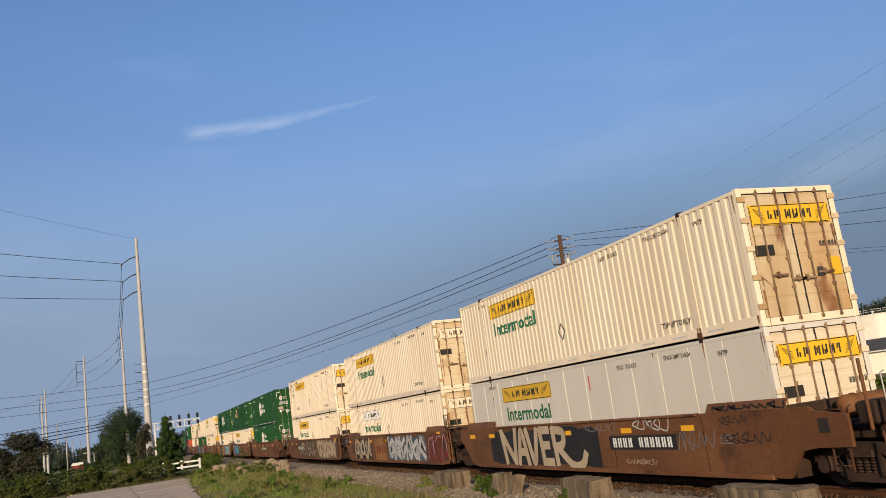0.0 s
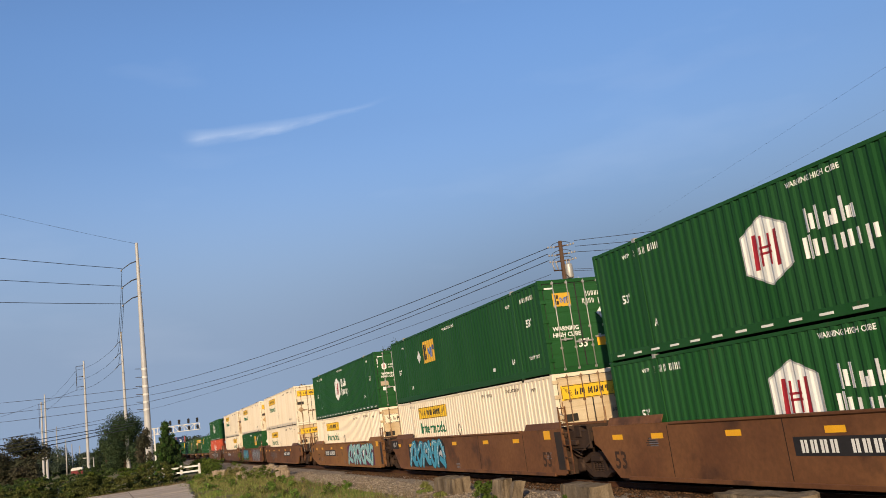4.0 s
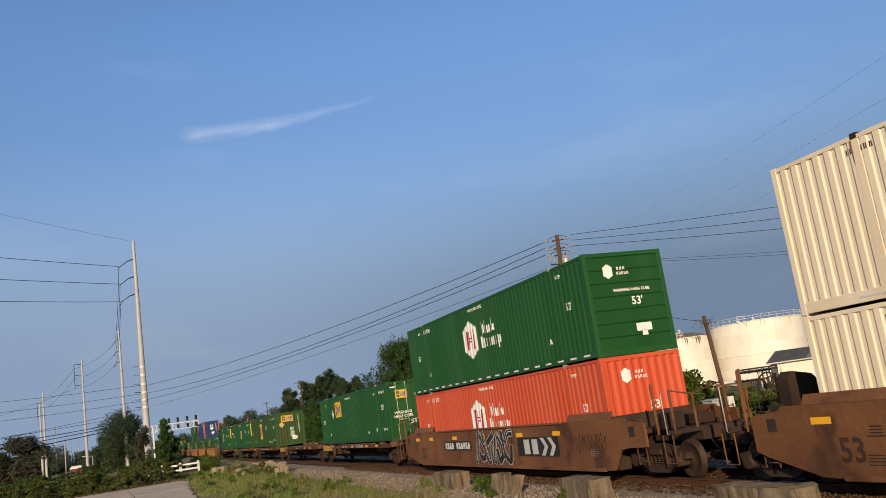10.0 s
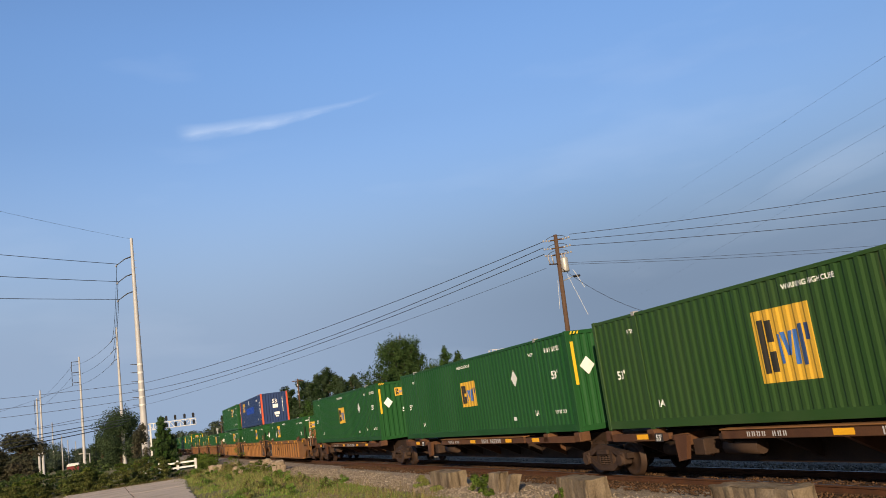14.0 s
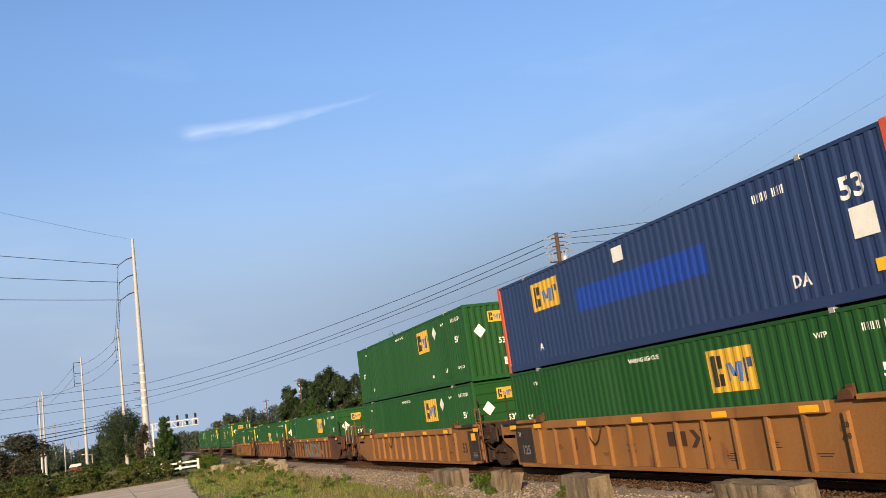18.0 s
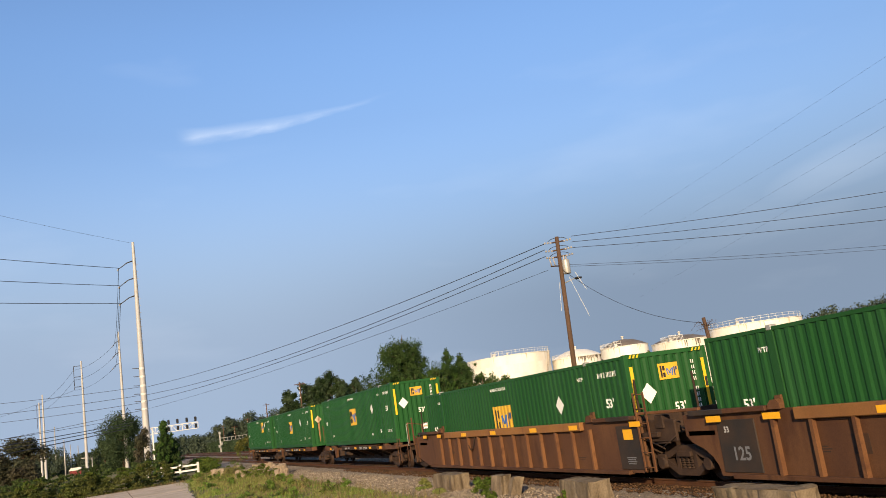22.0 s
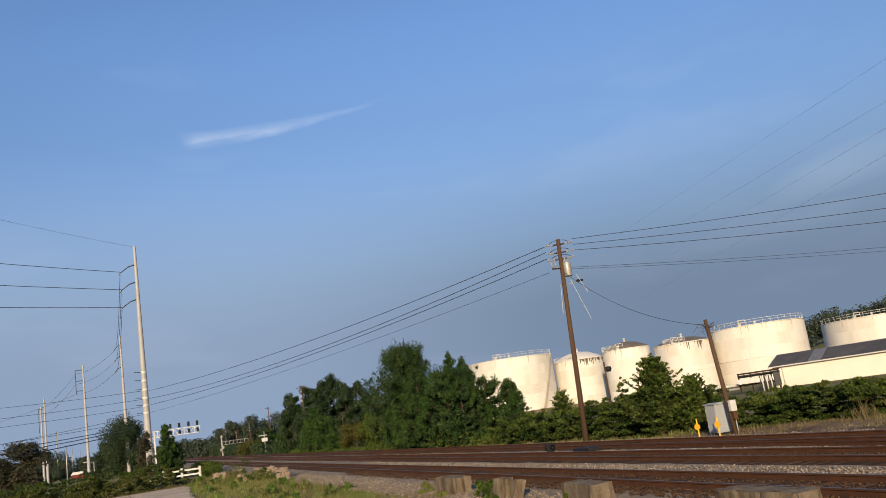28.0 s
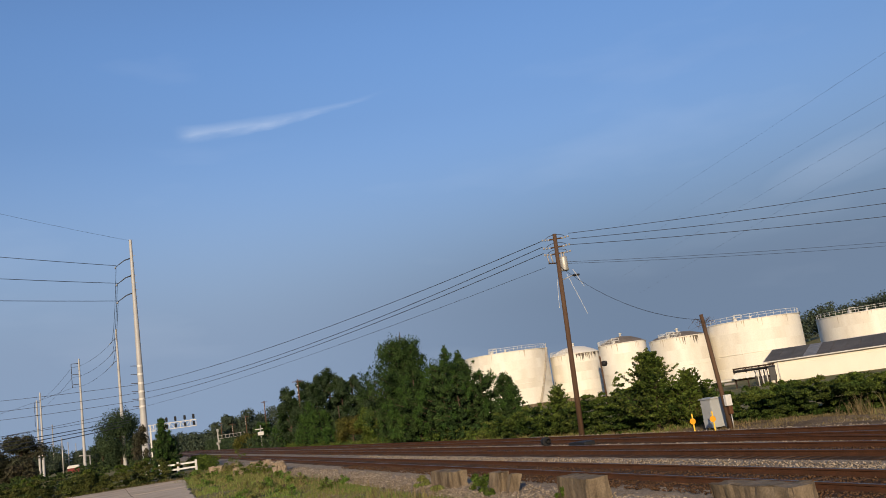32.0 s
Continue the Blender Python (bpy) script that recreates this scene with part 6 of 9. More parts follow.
def sprayed_patches(shapes, y, z, lift):
    """Patches sprayed on a car's near side, each a hair's breadth over the last."""
    bm = B()
    for i, q in enumerate(shapes):
        bm.faces.new([bm.verts.new((SIDE_X - lift - 0.00008 * i, y - a, z + b)) for a, b in q])
    return bm


PATCHES = {72: ("spray_pale", "yellow_car", "spray_teal", "spray_cream", "black"), 71: ("spray_pale", "spray_aqua"), 12: ("spray_pale", "spray_teal", "black"), 11: ("spray_camo", "brown"),
           21: ("spray_cream", "black", "spray_grey"), 22: ("spray_camo", "yellow_car", "black"), 41: ("spray_pale", "spray_blue_black"), 51: ("spray_purple", "spray_teal", "mark_white")}
PIECE = [[(-2.75, 0.52), (-2.50, -0.50)], [(-2.72, 0.50), (-1.80, -0.50)], [(-1.82, -0.50), (-1.62, 0.56)], [(-1.52, -0.52), (-1.16, 0.50), (-0.80, -0.52)], [(-1.36, -0.16), (-0.92, -0.16)],
         [(-0.78, 0.54), (-0.36, -0.48), (-0.02, 0.54)], [(0.22, 0.50), (0.32, -0.48)], [(0.24, 0.50), (0.80, 0.50)], [(0.28, 0.04), (0.74, 0.04)], [(0.32, -0.46), (0.90, -0.46)],
         [(1.08, 0.50), (1.20, -0.50)], [(1.08, 0.50), (1.70, 0.42), (1.66, 0.08), (1.18, -0.02)], [(1.32, -0.02), (2.10, -0.52), (2.70, -0.50), (2.95, -0.20)]]


BAY_LETTERS = [[(x + 1.03 * k - 2.06, z * 0.90 - 0.15) for x, z in line] for k, line in (
    (0, ((-0.28, 0.42), (-0.28, -0.42))), (0, ((-0.24, 0.40), (0.14, 0.34), (0.18, 0.12), (-0.20, 0.02))), (0, ((-0.20, 0.0), (0.26, -0.06), (0.26, -0.34), (-0.24, -0.40))),
    (1, ((-0.30, 0.42), (-0.28, -0.20), (0.0, -0.40), (0.28, -0.20), (0.30, 0.42))), (2, ((-0.26, 0.42), (-0.26, -0.42))), (2, ((-0.24, 0.40), (0.28, 0.22), (0.30, -0.18), (-0.22, -0.40))),
    (3, ((0.0, 0.40), (0.0, -0.40))), (3, ((-0.28, 0.36), (0.28, 0.36))), (3, ((-0.32, -0.36), (0.32, -0.36))),
    (4, ((0.30, 0.32), (0.0, 0.40), (-0.28, 0.22), (0.0, 0.02), (0.28, -0.18), (0.0, -0.40), (-0.32, -0.32))))]
SIDE_X = -1.475


def on_car(shapes, y, z, lift):
    bm = flat(shapes)
    for v in bm.verts:
        v.co = (SIDE_X - lift, y - v.co.x, z + v.co.y)
    return bm


def well_car(s0, colour, label, front, rear, tags=(), number_y=None, big=None, ribs=False, end_big=False, marks=()):
    """A unit of a well car, round a container whose leading end lies at s0. front, rear: 'joint' or 'coupler'."""
    thing = empty("well_car", (TRACKS[0], s0 + HALF, 0), label, "railway car", "well cars of the train")
    key = (colour, ribs)
    outline = side_outline(front, rear, ribs)
    for sx in (-1, 1):
        x0, x1 = sorted((sx * 1.475, sx * 1.40))
        if ribs:
            x0, x1 = sorted((sx * 1.40, sx * 1.34))
        side = share("side_plate", mesh_of(("side_plate", sx, front, rear) + key, lambda: prism(B(), outline, "x", x0, x1), colour), thing)
        top = 1.56
        share("top_sill", mesh_of(("top_sill", sx) + key, lambda: box(B(), *sorted((sx * 1.36, sx * 1.52)), -5.6, 5.6, top - (0.20 if ribs else 0.03), top + 0.03, 0.015), "yellow_car" if colour == "rust_car" else colour), side)
        share("bottom_sill", mesh_of(("bottom_sill", sx) + key, lambda: box(B(), *sorted((sx * 1.30, sx * 1.505)), -HALF + 0.35, HALF - 0.35, 0.20, 0.30, 0.012), colour), side)
        for sy in (-1, 1):
            # added dark sheet stands in for the shade inside the wheel arch
            share("arch_plate", mesh_of(("arch_plate", sx, sy), lambda: box(B(), *sorted((sx * 1.335, sx * 1.31)), *sorted((sy * (HALF - 0.7), sy * (HALF + 0.12))), 0.24, 1.1), "underframe"), side)
        if sx < 0:
            if ribs:
                for i in range(13):
                    y = 0.13 + 1.02 * (i - 6)
                    share("stake", mesh_of(("stake",) + key, lambda: prism(B(), [(-1.405, 0.30), (-1.515, 0.30), (-1.50, 1.38), (-1.405, 1.38)], "y", -0.042, 0.042), "rust_stake" if colour == "rust_car" else colour), side, pose(0, y, 0))
                for y, half, kind in ((-7.86, 0.56, front), (7.46, 0.60, rear)):
                    if kind == "joint":
                        share("end_post", mesh_of(("end_post", half) + key, lambda: box(B(), -1.425, -1.36, -half, half, 0.32, 1.42, 0.012), "panel_grime"), side, pose(0, y, 0))
                for y in (-6.1, 6.1):
                    share("container_guide", mesh_of(("container_guide",), lambda: prism(prism(B(), [(-0.16, 1.58), (-0.15, 1.70), (-0.06, 1.77), (0.08, 1.76), (0.17, 1.68), (0.20, 1.58)], "x", -1.50, -1.38), [(-0.08, 1.62), (-0.07, 1.84), (0.09, 1.83), (0.11, 1.62)], "x", -1.36, -1.30), "rust_car"), side, pose(0, y, 0))
                for y0, y1 in ((-8.45, -6.35), (6.35, 8.75)):
                    share("end_cap", mesh_of(("end_cap", y0) + key, lambda: box(B(), -1.53, -1.33, y0, y1, 1.56, 1.66, 0.012), colour), side)
                    share("cap_patch", mesh_of(("cap_patch", y0), lambda: box(B(), -1.535, -1.40, y0 + (0.25 if y0 < 0 else 1.3), y0 + (1.4 if y0 < 0 else 2.5), 1.555, 1.665, 0.01), "panel_grime"), side)
                for y in (-8.40, 8.70):
                    share("guide_rod", mesh_of(("guide_rod",), lambda: tube(B(), [(-1.30, 0, 1.2), (-1.30, 0.03, 2.55)], 0.028, 6), "underframe"), side, pose(0, y, 0))
                share("chain_drape", mesh_of(("chain_drape",), lambda: tube(B(), [(-1.47, 0.45, 1.36), (-1.48, 0.2, 0.98), (-1.48, 0.0, 0.86), (-1.48, -0.2, 0.98), (-1.47, -0.45, 1.36)], 0.02, 6), "underframe"), side, pose(0, 2.9, 0))
            else:
                for y0, y1 in ((-8.40, -5.95), (5.95, 8.40)):
                    share("guide_flap", mesh_of(("guide_flap", y0) + key, lambda: prism(B(), [(-1.480, 1.585), (-1.385, 1.775), (-1.365, 1.770), (-1.455, 1.585)], "y", y0, y1), colour), side)
                if front == "joint":
                    share("end_panel", mesh_of(("end_panel",), lambda: box(B(), -1.481, -1.472, -8.455, -8.0, 0.40, 1.50, 0.003), "panel_grime"), side)
                for sy in (-1, 1):
                    if (front if sy < 0 else rear) == "coupler":
                        share("data_plate", mesh_of(("data_plate", sy), lambda: box(B(), -1.482, -1.472, sy * 9.30 - 0.13, sy * 9.30 + 0.13, 1.10, 1.36, 0.003), "panel_grime"), side)
    share("well_floor", mesh_of(("well_floor",), lambda: box(B(), -1.34, 1.34, -HALF + 0.3, HALF - 0.3, 0.20, 0.28), "underframe"), thing)
    for s, kind in ((-1, front), (1, rear)):
        reach = 9.70 if kind == "joint" else 11.05
        y0, y1 = sorted((s * (HALF + 0.10), s * reach))
        bm = box(B(), -1.30, 1.30, *sorted((s * (HALF + 0.05), s * (HALF + 0.13))), 0.22, 1.62, 0.01)
        box(bm, -0.62, 0.62, y0, y1, 0.88, 1.16, 0.02)
        box(bm, -1.40, 1.40, *sorted((s * (HALF + 0.1), s * (HALF + 1.05))), 1.10, 1.22, 0.01)
        plat = part("end_platform", bm, "truck", thing)
        if kind == "joint":
            part("articulation", prism(B(), [(-0.35, y0), (0.35, y0), (0.22, s * 9.75), (-0.22, s * 9.75)], "z", 1.16, 1.30), "underframe", plat)
            if s < 0:
                share("ladder", mesh_of(("tall_ladder",), lambda: ladder_mesh(1.92, 0.44, 6, 0.028), "brown"), plat, pose(-1.50, s * 8.73, 0.30))
                part("end_gear", box(box(B(), -1.30, -1.22, -9.75, -8.42, 0.98, 1.50, 0.02), -1.34, -1.10, -9.35, -9.0, 1.30, 1.62, 0.02), "truck", plat)
                part("top_bar", box(B(), -1.42, -1.34, -10.9, -8.42, 1.66, 1.73, 0.012), "brown", plat)
                for k in range(3):
                    part("rod", tube(B(), [(-1.36, -8.6 - 0.3 * k, 1.05 - 0.1 * k), (-1.36, -9.3 - 0.25 * k, 0.82 + 0.15 * k)], 0.020, 6), "underframe", plat)
            for x in (-1.05, 1.05):
                part("side_bearing", box(B(), x - 0.16, x + 0.16, *sorted((s * 8.9, s * 9.45)), 1.16, 1.42, 0.02), "truck", plat)
        else:
            share("coupler", mesh_of(("coupler", s), lambda: (lambda b: (bmesh.ops.scale(b, vec=(1, s, 1), verts=b.verts), b)[1])(coupler_mesh()), "truck"), thing, pose(0, s * 10.75, 0))
            bm = B()
            box(bm, -1.38, 1.38, *sorted((s * 10.7, s * 11.0)), 1.10, 1.20, 0.01)
            part("cross_step", bm, "truck", plat)
            for x in (-1.42, 1.42):
                share("ladder", mesh_of(("ladder",), lambda: ladder_mesh(1.15, 0.40, 4), "rust_car"), plat, pose(x, s * 9.55, 0.40))
                share("grab_iron", mesh_of(("grab_iron",), lambda: grab_mesh(1.0), "galv"), plat, pose(x, s * 10.75, 1.1))
                part("stirrup", tube(B(), [(x, s * 10.55, 1.1), (x, s * 10.55, 0.45), (x, s * 10.95, 0.45), (x, s * 10.95, 1.1)], 0.018, 6), colour, plat)
            for x, y, top in ((-1.30, 10.9, 2.15), (-1.30, 10.2, 2.35), (-0.62, 10.85, 2.0), (0.30, 10.9, 2.2), (1.25, 10.4, 2.4)):
                part("post", box(B(), x - 0.03, x + 0.03, *sorted((s * y, s * (y + 0.05))), 1.1, top, 0.01), "brown", plat)
            part("hand_rail", tube(B(), [(-1.30, s * 10.92, 2.13), (-0.62, s * 10.88, 1.98), (0.30, s * 10.92, 2.18)], 0.018, 6), "brown", plat)
            part("valve_chest", box(box(B(), -0.9, -0.3, *sorted((s * 9.55, s * 10.0)), 1.16, 1.58, 0.04), 0.2, 0.7, *sorted((s * 9.2, s * 9.9)), 1.16, 1.45, 0.04), "underframe", plat)
            part("air_hose", tube(B(), [(-0.4, s * 10.9, 1.05), (-0.42, s * 11.15, 0.75), (-0.38, s * 11.3, 0.55)], 0.03, 6), "black", plat)
            if (s > 0 and not ribs) or (s < 0 and colour == "yellow_car"):
                hand = "yellow_car" if ribs else "underframe"
                share("brake_wheel", mesh_of(("brake_wheel", hand), brake_wheel_mesh, hand), plat, pose(-0.95, s * 9.75, 1.98, 0, 0, 0))
                part("brake_housing", prism(B(), [(-0.85, 1.2), (-0.85, 2.10), (-0.70, 2.22), (-0.20, 2.12), (0.10, 1.80), (0.10, 1.2)], "y", *sorted((s * 9.30, s * 9.62))), hand, plat)
            if s0 == 13.60:
                share("air_reservoir", mesh_of(("air_reservoir",), reservoir_mesh, "brown"), plat, pose(0.25, s * 8.75, 1.45, 0, 0, 80))
    truck(thing, -9.70)
    if rear == "coupler":
        truck(thing, 9.68)
    # reflectors, numbers and paint on the near side
    ry = (-8.4, -5.2, -2.6, 0.6, 3.4, 6.2, 8.0)
    rz = 1.46 if ribs else 1.28
    for y in ry:
        if not ribs and abs(y) > 8.2:
            continue
        part("reflector", on_car([rect(0, 0, 0.50, 0.13)], y, rz, 0.05 if ribs else 0.004), "reflector", thing)
    if front == "joint":
        part("reflector", on_car([rect(0, 0, 0.44, 0.26)], -7.5 if not ribs else -7.86, 1.42 if not ribs else 1.20, 0.004 if not ribs else -0.040), "reflector", thing)
        if ribs:
            part("stencil", on_car([rect(0, -0.05 * i, 0.44 - 0.08 * (i % 2), 0.022) for i in range(4)], -7.86, 0.62, -0.040), "spray_grey", thing)
    rs = random.Random(int(s0 * 10))
    for k in range(5):
        y, z = rs.uniform(-7.6, 7.6), rs.uniform(0.45, 1.3)
        if not ribs:
            part("stencil", on_car([rect(0, -0.055 * i, rs.uniform(0.25, 0.5), 0.022) for i in range(4)], y, z, 0.0025), "spray_grey" if k % 2 else "black", thing)
    if ribs:
        for k, y in enumerate((-5.2, -3.9, -2.6, 1.3, 2.6, 5.2)):
            part("stencil", bmx([rect(0, -0.05 * i, 0.42 - 0.1 * ((i + k) % 3), 0.020) for i in range(2 + k % 4)], y - 0.05, 0.62 + 0.22 * (k % 2), 1.402), "panel_grime", thing)
        part("faded_patch", box(B(), -1.404, -1.399, 4.05, 4.45, 0.70, 1.05, 0.002), "rust_car" if colour == "yellow_car" else "stencil_brown", thing)
    if not ribs:
        for y in (-5.75, -1.9, 1.9, 5.75):
            share("seam", mesh_of(("seam",) + key, lambda: box(B(), -1.4775, -1.474, -0.012, 0.012, 0.32, 1.52), "underframe"), thing, pose(0, y, 0))
    if number_y is not None:
        part("number_panel", on_car([rect(0, 0, 3.0, 0.36)], number_y, 0.98, 0.004), "black", thing)
        part("number", on_car(bars(0, 0, 2.7, 0.24, 11, 0.3), number_y, 0.98, 0.008), "mark_white", thing)
    for text, size, y, z, material in (big or ()):
        if text == "125 T":
            part("number_panel", box(B(), -1.487, -1.472, y - 0.54, y + 0.54, z - 0.20, z + 0.20, 0.006), "panel_grime", thing)
        part("lettering", on_car([T(text, size)], y, z, 0.014 if text == "125 T" else 0.006 if not ribs else 0.044 if text in ("20", "40") else -0.046 if abs(y) > 6.9 else -0.071), material, thing)
    for nm, material, shapes, y, z in marks:
        part(nm, on_car(shapes, y, z, (0.006 if nm in ("logo_mark", "number") or "scrib" in nm else 0.004) - (0.071 if ribs else 0.0)), material, thing)
    for seed, y, length, fill, edge, n in tags:
        off = -0.071 if ribs else 0.0
        lines = PIECE if seed == 3 else BAY_LETTERS if seed == 101 else spray_marks(seed, length, 0.98, n)
        w = 0.125 if seed == 3 else 0.105 if seed == 101 else min(0.15, 0.13 * length / n)
        rim = "spray_pale" if fill in ("black", "spray_grey") else "black"
        if edge not in ("rust_car", "brown"):
            part("graffiti", on_car(sprayed_band(seed, length + 0.3), y, 0.90, 0.0010 + off), edge, thing)
        if seed in PATCHES:
            for j, tone in enumerate(PATCHES[seed]):
                part("graffiti", sprayed_patches(paint_blobs(seed + 9 * j, length, 5), y, 0.90, 0.0016 + 0.0005 * j + off), tone, thing)
        if edge != "rust_car":
            part("graffiti_outline", on_car_strokes(lines, w + 0.030, y, 0.90, 0.0034 + off), rim, thing)
        part("graffiti", on_car_strokes(lines, w, y, 0.90, 0.0090 + off), fill, thing)
        if seed not in (3, 101):
            part("graffiti_outline", on_car_strokes([[(a + 0.05, b + 0.04) for a, b in l] for l in lines[::2]], 0.010, y, 0.90, 0.0160 + off), "black" if "cream" in fill or "pale" in fill else "mark_white", thing)
    return thing


def spine_car(s0, colour, label, front_y, rear_y, last=False, first=False, loaded=True):
    """A platform of a spine car: a deep middle beam with outriggers. front_y, rear_y: where its trucks stand, from its middle."""
    thing = empty("spine_car", (TRACKS[0], s0 + HALF, 0), label, "railway car", "spine cars of the train")
    beam = part("centre_beam", prism(B(), [(front_y, 0.72), (front_y, 1.12), (rear_y, 1.12), (rear_y, 0.72), (rear_y - 1.6, 0.72), (rear_y - 2.4, 0.36), (front_y + 2.4, 0.36), (front_y + 1.6, 0.72)], "x", -0.34, 0.34), "underframe", thing)
    for sx in (-1, 1):
        sill = share("side_sill", mesh_of(("side_sill", sx, colour), lambda: box(B(), *sorted((sx * 1.28, sx * 1.36)), -4.4, 3.4, 0.98, 1.17, 0.01), "rust_car" if colour == "yellow_car" else "underframe"), thing)
        share("deck_edge", mesh_of(("deck_edge", sx, colour), lambda: box(B(), *sorted((sx * 0.9, sx * 1.40)), -4.4, 3.4, 1.17, 1.20, 0.008), colour), sill)
        for y0, y1 in ((-7.9, -4.6), (5.3, 7.9)):
            deep = y0 > 0 and s0 < 250
            z0 = 0.84 if deep else 0.97
            part("end_sill", prism(B(), [(y0, z0 + 0.04), (y0, 1.15), (y1, 1.15), (y1, z0 + 0.04), (y1 - 0.1, z0), (y0 + 0.1, z0)], "x", *sorted((sx * 1.26, sx * 1.38))), "spine_yellow" if deep else "rust_car", thing)
    for i in range(9):
        y = -6.9 + i * 1.72
        for sx in (-1, 1):
            mat = "rust_car" if i % 3 == 1 else "underframe"
            share("outrigger", mesh_of(("outrigger", sx, mat), lambda: prism(B(), [(sx * 0.30, 0.45), (sx * 0.30, 1.10), (sx * 1.36, 1.10), (sx * 1.36, 0.98)], "y", -0.06, 0.06), mat), thing, pose(0, y, 0))
    for y in (-HALF + 0.1, -HALF + 2.05, HALF - 2.05, HALF - 0.1):
        for x0, x1 in ((-1.38, -1.02), (1.02, 1.38)):
            share("container_pedestal", mesh_of(("container_pedestal", x0), lambda: box(B(), x0, x1, -0.16, 0.16, 0.98, 1.247, 0.02), "rust_car"), thing, pose(0, y, 0))
    part("brake_gear", box(tube(tube(B(), [(-1.0, 2.6, 0.78), (-1.0, 3.7, 0.78)], 0.16, 10), [(-1.15, 4.4, 0.9), (-1.1, 4.8, 0.7), (-1.2, 5.2, 0.85)], 0.03, 6), -1.25, -0.8, 4.2, 4.6, 0.62, 0.98, 0.02), "truck", thing)
    part("air_reservoir", tube(B(), [(-0.62, 5.55, 0.70), (-0.62, 5.6, 0.70), (-0.62, 6.5, 0.70), (-0.62, 6.55, 0.70)], [0.08, 0.17, 0.17, 0.08], 12), "truck", thing)
    part("data_plate", bmx([rect(0, 0, 0.34, 0.30)], 4.4, 0.72, 0.344), "spray_grey", thing)
    part("reflector", bmx([rect(0, 0, 0.36, 0.12)], 5.0, 0.86, 0.345), "reflector", thing)
    part("hitch_frame", prism(B(), [(4.7, 0.55), (4.55, 1.10), (5.05, 1.10), (5.0, 0.5)], "x", -1.42, -1.30), "rust_car", thing)
    if loaded:
        part("number", bmx(bars(0, 0, 1.75, 0.14, 11, 0.45), -1.7, 1.075, 1.366), "spray_pale", thing)
        part("number", bmx(bars(0, 0, 1.2, 0.10, 8, 0.45), 2.0, 1.075, 1.366), "spray_pale", thing)
    for y in (-3.2, 0.0, -5.3, 6.4):
        part("reflector", bmx([rect(0, 0, 0.5, 0.12)], y, 1.075, 1.366 if abs(y) < 4 else 1.384), "reflector", thing)
    part("number_panel", bmx([rect(0, 0, 0.34, 0.20)], 5.7, 1.05, 1.383), "black", thing)
    part("lettering", bmx([T("53'", 0.14)], 5.7, 1.05, 1.386), "mark_white", thing)
    truck(thing, front_y)
    if last:
        truck(thing, rear_y)
    for s, flag in ((-1, first), (1, last)):
        if flag:
            ye = front_y if s < 0 else rear_y
            share("coupler", mesh_of(("coupler", s), lambda: (lambda b: (bmesh.ops.scale(b, vec=(1, s, 1), verts=b.verts), b)[1])(coupler_mesh()), "truck"), thing, pose(0, ye + s * 0.7, 0))
            plat = part("end_platform", box(B(), -1.35, 1.35, *sorted((ye + s * 1.2, ye + s * 1.75)), 1.06, 1.14, 0.01), colour, thing)
            share("ladder", mesh_of(("ladder",), lambda: ladder_mesh(1.15, 0.40, 4), "rust_car"), plat, pose(-1.38, ye + s * 1.5, 0.32))
    return thing


def bmx(shapes, y, z, x):
    bm = flat(shapes)
    for v in bm.verts:
        v.co = (-x, y - v.co.x, z + v.co.y)
    return bm


def TTT(y, z, k=1.0, colour="maroon"):
    """A plain maroon mark of blocks and chevrons on the side."""
    return tuple(("logo_mark", colour, [[(a * k, b * k) for a, b in q]], y, z) for q in (rect(-0.55, 0, 0.30, 0.34), rect(-0.12, 0, 0.30, 0.34), [(0.18, 0.2), (0.36, 0.2), (0.56, 0), (0.36, -0.2), (0.18, -0.2), (0.38, 0)], [(0.56, 0.2), (0.74, 0.2), (0.94, 0), (0.74, -0.2), (0.56, -0.2), (0.76, 0)]))


